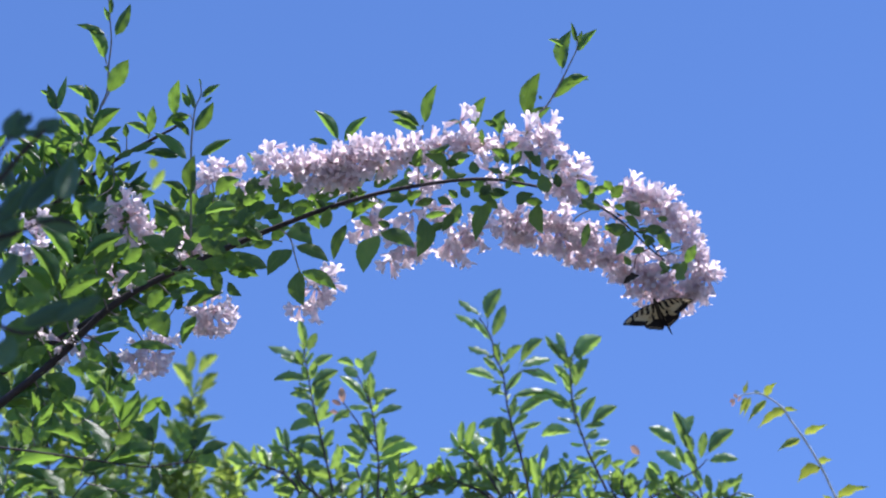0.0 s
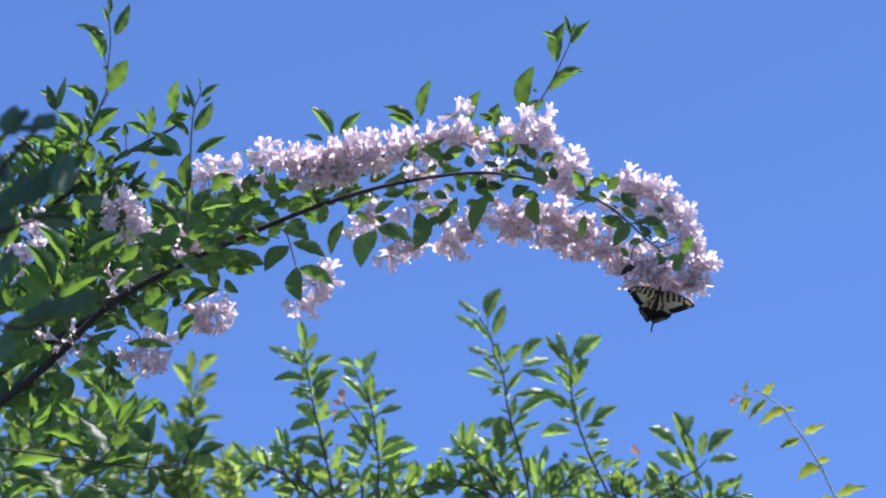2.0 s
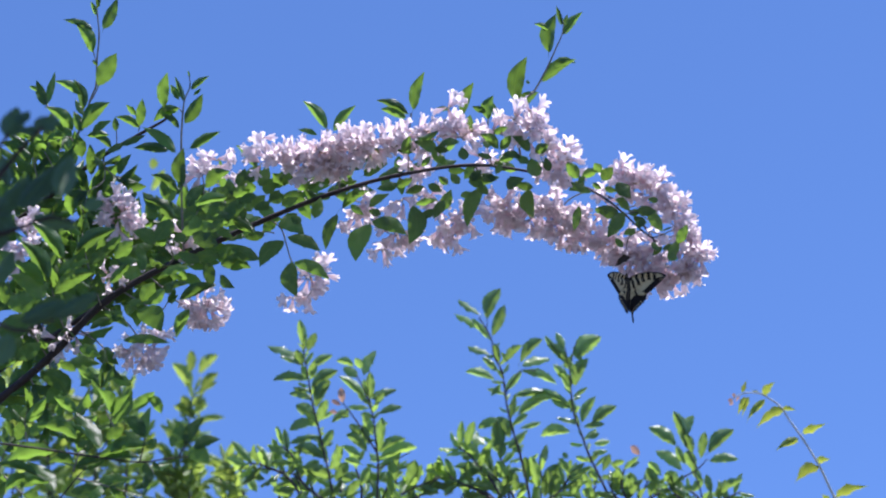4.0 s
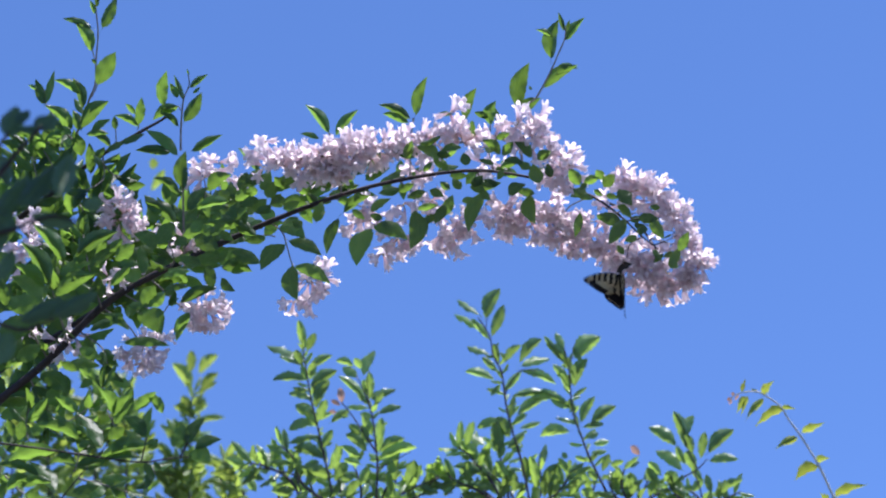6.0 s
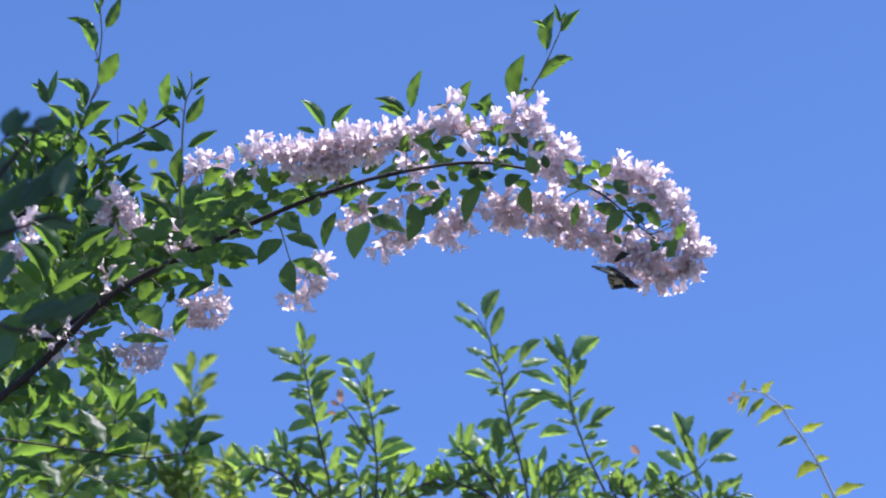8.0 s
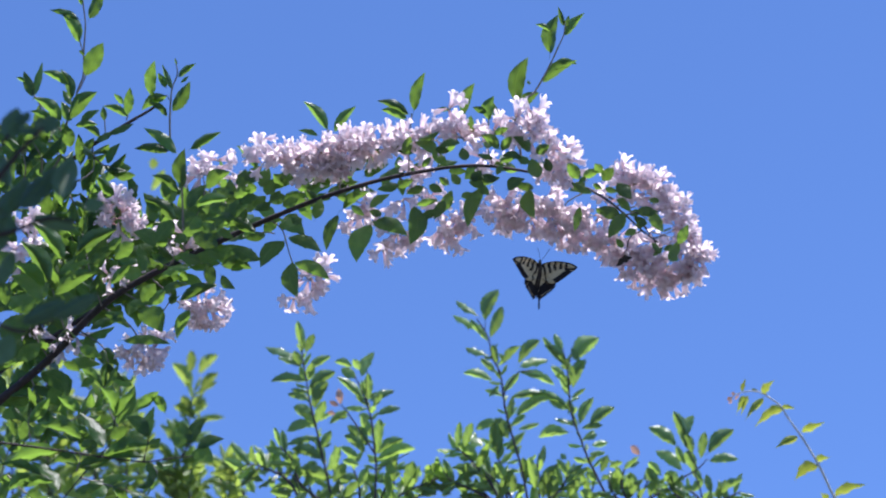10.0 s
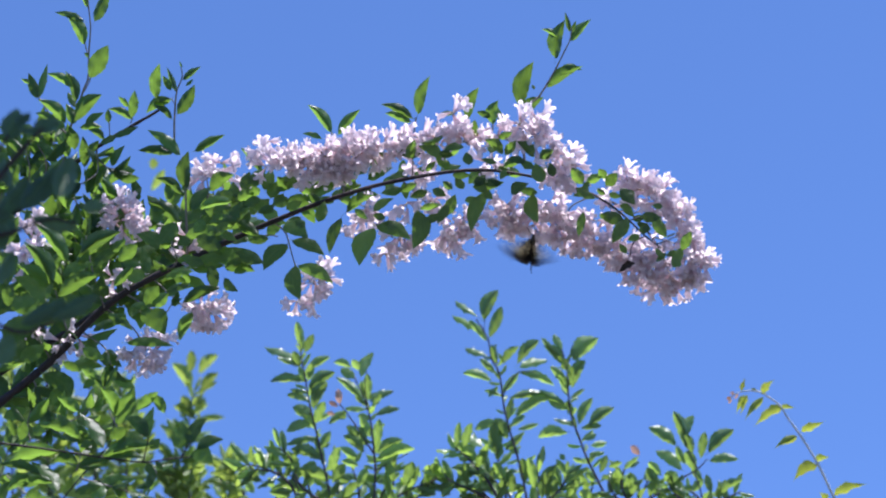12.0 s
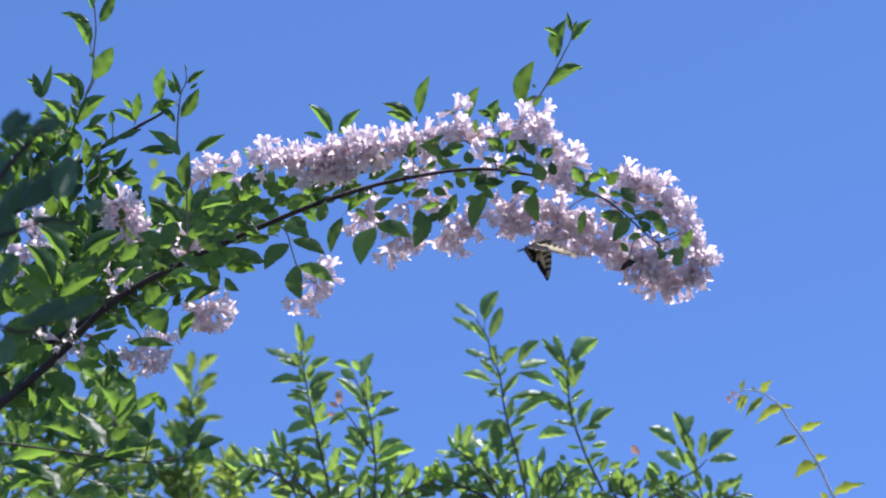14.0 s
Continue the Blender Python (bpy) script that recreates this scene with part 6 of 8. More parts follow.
# ---- stems of the shrub, from the ground up ----
def shrub_foot():
    base = thing("shrub_base", (-1.05, 2.95, 0.0), "cluster of brown woody shrub stems rising from the ground", "shrub")
    for i, (end, r) in enumerate(((ARCH_AT, 0.0058), (SHOOT_AT, 0.0042), (LOW_AT, 0.0035), (NEAR_AT, 0.0035), (Vector((-0.5876, 2.6065, 2.7654)), 0.0055))):
        foot = Vector((-1.05 + 0.05 * math.cos(i * 1.3), 2.95 + 0.05 * math.sin(i * 1.3), -0.03))
        mid = foot.lerp(end, 0.55) + Vector((-0.10, 0.0, 0.05))
        stem(base, [foot, mid, end - (end - mid) * 0.12, end + (end - mid) * 0.004], 0.014, r, BARK, "stem", 0.06)


shrub_foot()

# ---- thicket behind ----
def bush(foot, label):
    b = thing("thicket_shrub", foot, label, "shrub", "thicket behind the branch")
    return b


def trunk(b, top, r=0.006):
    """A stem from the bush's foot up to where its shoot comes into view."""
    top = Vector(top)
    foot = Vector(b.location)
    stem(b, [foot + Vector((0, 0, -0.03)), foot.lerp(top, 0.4) + Vector((0.03, 0.02, 0)), foot.lerp(top, 0.8), top], r * 1.6, r, FAR_BARK, "stem", 0.05)


GREEN_TALL = "upright thicket shoots with narrow bright green leaves"
one = bush((-0.25, 4.2, 0), GREEN_TALL)
trunk(one, (-0.1761, 4.1319, 3.3433))
trunk(one, (-0.1174, 4.1319, 3.3433))
trunk(one, (-0.2419, 4.1319, 3.3433))
stem(one, [(-0.1761, 4.1319, 3.3433), (-0.1943, 4.1193, 3.3652), (-0.2034, 4.0990, 3.4003), (-0.2115, 4.0813, 3.4310), (-0.2216, 4.0585, 3.4704), (-0.2318, 4.0383, 3.5055), (-0.2389, 4.0181, 3.5405), (-0.2459, 3.9978, 3.5756), (-0.2510, 3.9776, 3.6106)], 0.0024, 0.0010, FAR_BARK)
stem(one, [(-0.1174, 4.1319, 3.3433), (-0.1174, 4.1203, 3.3635), (-0.1154, 4.0940, 3.4090), (-0.1184, 4.0737, 3.4441), (-0.1235, 4.0510, 3.4835), (-0.1306, 4.0358, 3.5098), (-0.1407, 4.0231, 3.5318), (-0.1538, 4.0100, 3.5545)], 0.0024, 0.0010, FAR_BARK)
stem(one, [(-0.1306, 4.0358, 3.5098), (-0.1336, 4.0181, 3.5405), (-0.1306, 4.0054, 3.5624)], 0.0014, 0.0008, FAR_BARK)
stem(one, [(-0.1184, 4.0788, 3.4353), (-0.1407, 4.0611, 3.4660), (-0.1640, 4.0444, 3.4949), (-0.1791, 4.0348, 3.5116)], 0.0018, 0.0009, FAR_BARK)
stem(one, [(-0.2429, 4.1319, 3.3433), (-0.2621, 4.1016, 3.3959), (-0.2874, 4.0965, 3.4047), (-0.3178, 4.0940, 3.4090), (-0.3482, 4.0919, 3.4126)], 0.0018, 0.0008, FAR_BARK)
stem(one, [(-0.1154, 4.0940, 3.4090), (-0.0850, 4.0864, 3.4222), (-0.0567, 4.0788, 3.4353)], 0.0014, 0.0008, FAR_BARK)
leaf(one, (-0.2459, 3.9867, 3.5949), (-0.2562, 3.9470, 3.6332), 0.29, -46, 0, 3, FAR)
leaf(one, (-0.2419, 3.9887, 3.5914), (-0.2253, 3.9659, 3.6170), 0.43, -42, 0, 7, FAR)
leaf(one, (-0.2490, 3.9988, 3.5738), (-0.3185, 4.0161, 3.6230), 0.29, 18, 1, 15, FAR_FLAT)
leaf(one, (-0.2469, 4.0014, 3.5694), (-0.2932, 3.9902, 3.5807), 0.21, -45, 0, 4, FAR)
leaf(one, (-0.2520, 4.0014, 3.5694), (-0.2628, 3.9820, 3.5912), 0.52, -42, 0, -3, FAR)
leaf(one, (-0.2378, 4.0039, 3.5651), (-0.1955, 3.9946, 3.5887), 0.33, -22, -1, -2, FAR)
leaf(one, (-0.2419, 4.0140, 3.5475), (-0.2533, 4.0043, 3.5732), 0.41, -21, 0, -6, FAR)
leaf(one, (-0.2358, 4.0140, 3.5475), (-0.2283, 3.9900, 3.5715), 0.47, -45, 0, 6, FAR)
leaf(one, (-0.2409, 4.0145, 3.5467), (-0.3077, 4.0167, 3.5444), 0.27, -44, 1, -4, FAR)
leaf(one, (-0.2348, 4.0201, 3.5370), (-0.1864, 4.0094, 3.5656), 0.39, -21, -1, 2, FAR)
leaf(one, (-0.2267, 4.0393, 3.5037), (-0.1998, 4.0028, 3.5395), 0.39, -46, -1, 1, FAR)
leaf(one, (-0.2338, 4.0317, 3.5169), (-0.2767, 4.0307, 3.5311), 0.34, -5, 1, -5, FAR_FLAT)
leaf(one, (-0.2338, 4.0241, 3.5300), (-0.2704, 4.0236, 3.5376), 0.24, -5, 0, -6, FAR_FLAT)
leaf(one, (-0.2267, 4.0444, 3.4949), (-0.2663, 4.0381, 3.5088), 0.53, -24, 0, -7, FAR)
leaf(one, (-0.2227, 4.0525, 3.4809), (-0.2049, 4.0223, 3.5110), 0.40, -45, 0, 8, FAR)
leaf(one, (-0.2287, 4.0515, 3.4827), (-0.2759, 4.0532, 3.4667), 0.39, -7, 1, 8, FAR_FLAT)
leaf(one, (-0.2216, 4.0570, 3.4730), (-0.2475, 4.0331, 3.4984), 0.38, -43, 0, 2, FAR)
leaf(one, (-0.2166, 4.0646, 3.4599), (-0.2770, 4.0651, 3.4478), 0.22, -3, 1, 3, FAR_FLAT)
leaf(one, (-0.2156, 4.0747, 3.4424), (-0.1954, 4.0601, 3.4723), 0.42, -26, 0, 1, FAR)
leaf(one, (-0.1984, 4.0525, 3.4809), (-0.1641, 4.0434, 3.5035), 0.34, -22, -1, -5, FAR)
leaf(one, (-0.2105, 4.0849, 3.4248), (-0.2689, 4.0709, 3.4383), 0.36, -46, 1, 6, FAR)
leaf(one, (-0.1963, 4.1000, 3.3985), (-0.2539, 4.0907, 3.4086), 0.42, -43, 0, -5, FAR)
leaf(one, (-0.1923, 4.1051, 3.3898), (-0.1697, 4.0805, 3.4161), 0.48, -43, 0, -5, FAR)
leaf(one, (-0.1984, 4.0950, 3.4073), (-0.1798, 4.0652, 3.4423), 0.37, -41, 0, 0, FAR)
leaf(one, (-0.2206, 4.0282, 3.5230), (-0.2349, 4.0175, 3.5448), 0.43, -26, 0, 5, FAR)
leaf(one, (-0.2065, 4.0864, 3.4222), (-0.2269, 4.0663, 3.4629), 0.28, -26, 0, -4, FAR)
leaf(one, (-0.2115, 4.0459, 3.4923), (-0.1903, 4.0427, 3.4986), 0.36, -27, 0, 4, FAR)
leaf(one, (-0.1407, 4.0100, 3.5545), (-0.1201, 4.0084, 3.6063), 0.37, -2, -1, -8, FAR_FLAT)
leaf(one, (-0.1306, 4.0322, 3.5160), (-0.1303, 3.9981, 3.5553), 0.33, -41, 0, -5, FAR)
leaf(one, (-0.1376, 4.0312, 3.5177), (-0.1886, 4.0169, 3.5592), 0.24, -19, 1, -8, FAR)
leaf(one, (-0.1518, 4.0115, 3.5519), (-0.1785, 4.0106, 3.5731), 0.57, -3, 0, 3, FAR_FLAT)
leaf(one, (-0.1589, 4.0019, 3.5686), (-0.1912, 3.9959, 3.5757), 0.43, -40, 1, 8, FAR)
leaf(one, (-0.1447, 4.0044, 3.5642), (-0.1567, 3.9902, 3.5784), 0.61, -45, 0, -3, FAR)
leaf(one, (-0.1265, 4.0322, 3.5160), (-0.0812, 4.0307, 3.5390), 0.32, -4, -1, -4, FAR_FLAT)
leaf(one, (-0.1214, 4.0373, 3.5072), (-0.1041, 4.0201, 3.5246), 0.41, -45, 0, -4, FAR)
leaf(one, (-0.1134, 4.0444, 3.4949), (-0.0710, 4.0438, 3.5093), 0.33, -3, -1, 6, FAR_FLAT)
leaf(one, (-0.1306, 4.0393, 3.5037), (-0.1721, 4.0391, 3.5070), 0.27, -4, 0, -4, FAR_FLAT)
leaf(one, (-0.1245, 4.0646, 3.4599), (-0.1425, 4.0389, 3.4911), 0.37, -40, 0, 0, FAR)
leaf(one, (-0.1134, 4.0747, 3.4424), (-0.1079, 4.0349, 3.4824), 0.30, -45, 0, -1, FAR)
leaf(one, (-0.1356, 4.0778, 3.4371), (-0.1752, 4.0652, 3.4658), 0.44, -24, 1, -7, FAR)
leaf(one, (-0.1316, 4.0727, 3.4459), (-0.1455, 4.0472, 3.4739), 0.35, -42, 0, -2, FAR)
leaf(one, (-0.1457, 4.0828, 3.4283), (-0.1820, 4.0701, 3.4424), 0.35, -42, 0, 7, FAR)
leaf(one, (-0.1457, 4.0899, 3.4161), (-0.1781, 4.0850, 3.4216), 0.44, -42, 0, -2, FAR)
leaf(one, (-0.1134, 4.0798, 3.4336), (-0.0637, 4.0631, 3.4535), 0.35, -40, -1, 8, FAR)
leaf(one, (-0.1134, 4.0849, 3.4248), (-0.0425, 4.0719, 3.4388), 0.34, -43, -1, 7, FAR)
leaf(one, (-0.1103, 4.0909, 3.4143), (-0.0729, 4.0800, 3.4359), 0.36, -27, 0, -6, FAR)
leaf(one, (-0.0567, 4.1162, 3.3705), (-0.0484, 4.0704, 3.4158), 0.39, -46, 0, 7, FAR)
leaf(one, (-0.0405, 4.1152, 3.3722), (0.0030, 4.0944, 3.3959), 0.32, -41, -1, 4, FAR)
leaf(one, (-0.1134, 4.1051, 3.3898), (-0.0688, 4.0975, 3.4063), 0.38, -25, 0, 0, FAR)
leaf(one, (-0.1356, 4.0282, 3.5230), (-0.1419, 4.0178, 3.5517), 0.39, -20, 0, -6, FAR)
leaf(one, (-0.1255, 4.0484, 3.4879), (-0.1459, 4.0468, 3.4984), 0.56, -9, 0, -7, FAR_FLAT)
leaf(one, (-0.1660, 4.0459, 3.4923), (-0.1842, 4.0481, 3.4900), 0.56, -43, 0, 5, FAR)
leaf(one, (-0.1457, 4.0636, 3.4616), (-0.1679, 4.0508, 3.4756), 0.56, -43, 0, -2, FAR)
leaf(one, (-0.0850, 4.1041, 3.3915), (-0.0950, 4.0790, 3.4187), 0.48, -43, 0, -5, FAR)
leaf(one, (-0.1457, 4.1091, 3.3828), (-0.1304, 4.0861, 3.4109), 0.46, -39, 0, -2, FAR)
leaf(one, (-0.1609, 4.1041, 3.3915), (-0.1863, 4.0977, 3.4052), 0.62, -25, 0, -3, FAR)
leaf(one, (-0.3080, 4.1040, 3.4316), (-0.3380, 4.1186, 3.4746), 0.24, 19, 0, 15, FAR_FLAT)
leaf(one, (-0.3477, 4.1132, 3.4158), (-0.3920, 4.0987, 3.4313), 0.38, -43, 0, -1, FAR)
leaf(one, (-0.2968, 4.1111, 3.4193), (-0.3621, 4.1007, 3.4435), 0.26, -23, 1, -1, FAR)
leaf(one, (-0.2887, 4.1132, 3.4158), (-0.3054, 4.0971, 3.4564), 0.35, -22, 0, -4, FAR)
leaf(one, (-0.2735, 4.1132, 3.4158), (-0.2740, 4.0865, 3.4457), 0.43, -42, 0, -8, FAR)
leaf(one, (-0.2582, 4.1198, 3.4043), (-0.2222, 4.0973, 3.4273), 0.34, -45, 0, -3, FAR)
leaf(one, (-0.3192, 4.1223, 3.3999), (-0.3647, 4.1131, 3.4090), 0.36, -46, 0, 4, FAR)
leaf(one, (-0.2430, 4.1325, 3.3823), (-0.2884, 4.1175, 3.3977), 0.42, -45, 0, 5, FAR)
leaf(one, (-0.2277, 4.1376, 3.3735), (-0.1872, 4.1309, 3.3927), 0.41, -19, 0, -4, FAR)
leaf(one, (-0.3345, 4.1325, 3.3823), (-0.3501, 4.1239, 3.4062), 0.55, -20, 0, 5, FAR)
leaf(one, (-0.2684, 4.1350, 3.3779), (-0.3090, 4.1315, 3.3819), 0.46, -42, 0, -8, FAR)
leaf(one, (-0.1769, 4.1376, 3.3735), (-0.1462, 4.1157, 3.3969), 0.42, -43, 0, 2, FAR)
leaf(one, (-0.1783, 4.0173, 3.5018), (-0.1811, 3.9975, 3.5233), 0.45, -43, 0, 5, RED)
leaf(one, (-0.1814, 4.0188, 3.4992), (-0.1984, 4.0136, 3.5056), 0.48, -39, 0, -3, RED)
leaf(one, (-0.1874, 4.0259, 3.4869), (-0.2015, 4.0239, 3.4893), 0.57, -41, 0, 3, RED)
wand(one, [(-0.2419, 4.1319, 3.3433), (-0.2722, 4.1041, 3.3915), (-0.3178, 4.0914, 3.4134), (-0.3482, 4.0889, 3.4178)], 16, 0.060)
wand(one, [(-0.1174, 4.1319, 3.3433), (-0.0648, 4.1142, 3.3740), (-0.0040, 4.1016, 3.3959)], 12, 0.063)
wand(one, [(-0.1761, 4.1319, 3.3433), (-0.2469, 4.1091, 3.3828), (-0.2672, 4.0838, 3.4266), (-0.2874, 4.0737, 3.4441)], 13, 0.060)
wand(one, [(-0.1174, 4.1319, 3.3433), (-0.0445, 4.1193, 3.3652), (-0.0142, 4.1041, 3.3915)], 10, 0.063)

wand(one, [(-0.1785, 4.1870, 3.3679), (-0.1867, 4.1639, 3.4079), (-0.1990, 4.1409, 3.4478)], 7, 0.056)
wand(one, [(-0.1477, 4.1870, 3.3679), (-0.1477, 4.1639, 3.4079), (-0.1631, 4.1409, 3.4478)], 7, 0.056)
wand(one, [(-0.0964, 4.1870, 3.3679), (-0.0861, 4.1639, 3.4079), (-0.0800, 4.1460, 3.4389)], 7, 0.056)
wand(one, [(-0.0656, 4.1870, 3.3679), (-0.0595, 4.1691, 3.3990), (-0.0451, 4.1511, 3.4301)], 6, 0.056)
wand(one, [(-0.2297, 4.1870, 3.3679), (-0.2349, 4.1691, 3.3990), (-0.2451, 4.1562, 3.4212)], 6, 0.056)
wand(one, [(-0.2913, 4.1870, 3.3679), (-0.2964, 4.1716, 3.3945), (-0.2861, 4.1588, 3.4167)], 5, 0.056)
wand(one, [(-0.1190, 4.1870, 3.3679), (-0.0964, 4.1588, 3.4167), (-0.0964, 4.1332, 3.4611)], 5, 0.056)
wand(one, [(-0.1977, 4.1416, 3.3865), (-0.2129, 4.1085, 3.4438), (-0.2231, 4.0856, 3.4835), (-0.2333, 4.0652, 3.5188), (-0.2404, 4.0448, 3.5541), (-0.2476, 4.0245, 3.5894), (-0.2517, 4.0092, 3.6159)], 22, 0.036, 0.0012)
wand(one, [(-0.1182, 4.1416, 3.3865), (-0.1161, 4.1213, 3.4218), (-0.1192, 4.1009, 3.4571), (-0.1243, 4.0780, 3.4968), (-0.1314, 4.0627, 3.5232), (-0.1416, 4.0499, 3.5453)], 18, 0.036, 0.0012)
two = bush((0.45, 4.2, 0), GREEN_TALL)
trunk(two, (0.1619, 4.1319, 3.3433))
trunk(two, (0.3117, 4.1319, 3.3433))
trunk(two, (0.1174, 4.1319, 3.3433))
stem(two, [(0.1609, 4.1319, 3.3433), (0.1559, 4.1203, 3.3635), (0.1478, 4.0990, 3.4003), (0.1376, 4.0788, 3.4353), (0.1255, 4.0585, 3.4704), (0.1154, 4.0383, 3.5055), (0.1103, 4.0181, 3.5405), (0.1053, 4.0054, 3.5624), (0.0921, 3.9928, 3.5843), (0.0870, 3.9776, 3.6106), (0.0769, 3.9675, 3.6282), (0.0648, 3.9583, 3.6439)], 0.0024, 0.0010, FAR_BARK)
stem(two, [(0.3107, 4.1319, 3.3433), (0.2915, 4.1117, 3.3784), (0.2793, 4.0990, 3.4003), (0.2621, 4.0813, 3.4310), (0.2490, 4.0636, 3.4616), (0.2358, 4.0459, 3.4923), (0.2308, 4.0282, 3.5230), (0.2287, 4.0105, 3.5537), (0.2247, 3.9978, 3.5756), (0.2186, 3.9852, 3.5975)], 0.0024, 0.0010, FAR_BARK)
stem(two, [(0.1123, 4.0292, 3.5212), (0.1225, 4.0170, 3.5423), (0.1417, 4.0059, 3.5616), (0.1680, 4.0064, 3.5607)], 0.0012, 0.0007, FAR_BARK)
stem(two, [(0.1164, 4.1319, 3.3433), (0.1073, 4.1091, 3.3828), (0.0850, 4.0980, 3.4020), (0.0567, 4.0899, 3.4161)], 0.0018, 0.0008, FAR_BARK)
stem(two, [(0.2308, 3.9978, 3.5756), (0.2348, 3.9877, 3.5931), (0.2409, 3.9796, 3.6071)], 0.0009, 0.0006, FAR_BARK)
stem(two, [(0.0789, 3.9695, 3.6247), (0.0810, 3.9583, 3.6439)], 0.0009, 0.0006, FAR_BARK)
leaf(two, (0.0789, 3.9594, 3.6422), (0.1064, 3.9344, 3.6943), 0.41, -26, -1, 3, FAR)
leaf(two, (0.0891, 3.9750, 3.6150), (0.1112, 3.9418, 3.6637), 0.32, -34, 0, -5, FAR)
leaf(two, (0.0749, 3.9710, 3.6220), (0.0205, 3.9924, 3.6787), 0.22, 20, 1, 15, FAR_FLAT)
leaf(two, (0.0668, 3.9558, 3.6483), (0.0276, 3.9739, 3.6965), 0.27, 20, 0, 15, FAR_FLAT)
leaf(two, (0.0850, 3.9786, 3.6089), (0.0505, 3.9514, 3.6379), 0.23, -43, 0, -1, FAR)
leaf(two, (0.0850, 3.9912, 3.5870), (0.0437, 4.0001, 3.6122), 0.39, 18, 0, 15, FAR_FLAT)
leaf(two, (0.1022, 3.9988, 3.5738), (0.0929, 3.9727, 3.6001), 0.32, -45, 0, 3, FAR)
leaf(two, (0.0972, 4.0039, 3.5651), (0.0709, 3.9951, 3.5844), 0.36, -24, 0, 3, FAR)
leaf(two, (0.1123, 3.9988, 3.5738), (0.1435, 3.9779, 3.5982), 0.36, -41, -1, 6, FAR)
leaf(two, (0.0931, 4.0140, 3.5475), (0.0374, 4.0061, 3.5571), 0.29, -39, 1, -4, FAR)
leaf(two, (0.1397, 3.9988, 3.5738), (0.1817, 3.9682, 3.6045), 0.34, -45, -1, 4, FAR)
leaf(two, (0.1427, 4.0019, 3.5686), (0.1962, 4.0119, 3.5932), 0.37, 21, -1, 15, FAR_FLAT)
leaf(two, (0.1123, 4.0241, 3.5300), (0.1438, 4.0081, 3.5638), 0.29, -25, 0, 3, FAR)
leaf(two, (0.1103, 4.0267, 3.5256), (0.0779, 4.0220, 3.5312), 0.31, -40, 0, 5, FAR)
leaf(two, (0.1417, 4.0064, 3.5607), (0.2068, 4.0260, 3.5411), 0.24, -45, -1, -3, FAR)
leaf(two, (0.1255, 4.0292, 3.5212), (0.1903, 4.0260, 3.5275), 0.23, -27, -1, 8, FAR)
leaf(two, (0.1356, 4.0454, 3.4932), (0.1853, 4.0325, 3.5206), 0.33, -25, -1, 4, FAR)
leaf(two, (0.1214, 4.0494, 3.4862), (0.1307, 4.0323, 3.5273), 0.27, -23, 0, 1, FAR)
leaf(two, (0.1255, 4.0555, 3.4757), (0.1547, 4.0413, 3.4912), 0.34, -43, 0, 5, FAR)
leaf(two, (0.1397, 4.0575, 3.4722), (0.1782, 4.0533, 3.4825), 0.25, -22, 0, -3, FAR)
leaf(two, (0.1083, 4.0510, 3.4835), (0.0607, 4.0528, 3.4710), 0.37, -9, 1, 0, FAR_FLAT)
leaf(two, (0.1214, 4.0656, 3.4581), (0.0960, 4.0419, 3.4870), 0.58, -40, 0, -6, FAR)
leaf(two, (0.1032, 4.0808, 3.4318), (0.0969, 4.0393, 3.4790), 0.40, -42, 0, 2, FAR)
leaf(two, (0.1174, 4.0757, 3.4406), (0.1499, 4.0626, 3.4679), 0.37, -26, 0, -5, FAR)
leaf(two, (0.2287, 4.0606, 3.4669), (0.1732, 4.0689, 3.4575), 0.40, -42, 1, -1, FAR)
leaf(two, (0.0769, 4.0727, 3.4459), (0.0336, 4.0849, 3.4764), 0.43, 19, 1, 15, FAR_FLAT)
leaf(two, (0.0668, 4.0879, 3.4196), (0.0273, 4.0634, 3.4459), 0.37, -43, 1, -6, FAR)
leaf(two, (0.0891, 4.0960, 3.4055), (0.0760, 4.0798, 3.4470), 0.31, -21, 0, 1, FAR)
leaf(two, (0.0992, 4.1051, 3.3898), (0.0152, 4.0894, 3.4069), 0.26, -43, 1, -3, FAR)
leaf(two, (0.0891, 4.1112, 3.3792), (0.0202, 4.1098, 3.3830), 0.22, -21, 1, 5, FAR)
leaf(two, (0.1518, 4.1061, 3.3880), (0.1464, 4.0734, 3.4239), 0.39, -43, 0, -7, FAR)
leaf(two, (0.1700, 4.1112, 3.3792), (0.1563, 4.0683, 3.4214), 0.33, -46, 0, -6, FAR)
leaf(two, (0.2034, 4.1213, 3.3617), (0.2018, 4.0856, 3.3963), 0.43, -46, 0, 2, FAR)
leaf(two, (0.1022, 4.0849, 3.4248), (0.1094, 4.0724, 3.4547), 0.49, -23, 0, -5, FAR)
leaf(two, (0.2034, 4.0282, 3.5230), (0.1579, 4.0292, 3.5201), 0.32, -20, 0, 2, FAR)
leaf(two, (0.1174, 3.9978, 3.5756), (0.1053, 3.9914, 3.5927), 0.37, -21, 0, 5, FAR)
leaf(two, (0.0870, 4.0282, 3.5230), (0.1053, 4.0207, 3.5419), 0.37, -22, 0, 0, FAR)
leaf(two, (0.1427, 4.0788, 3.4353), (0.1227, 4.0785, 3.4520), 0.59, -2, 0, -6, FAR_FLAT)
leaf(two, (0.1174, 4.1041, 3.3915), (0.0970, 4.0798, 3.4191), 0.44, -41, 0, 6, FAR)
leaf(two, (0.1781, 4.1041, 3.3915), (0.2087, 4.0922, 3.4194), 0.38, -23, 0, 5, FAR)
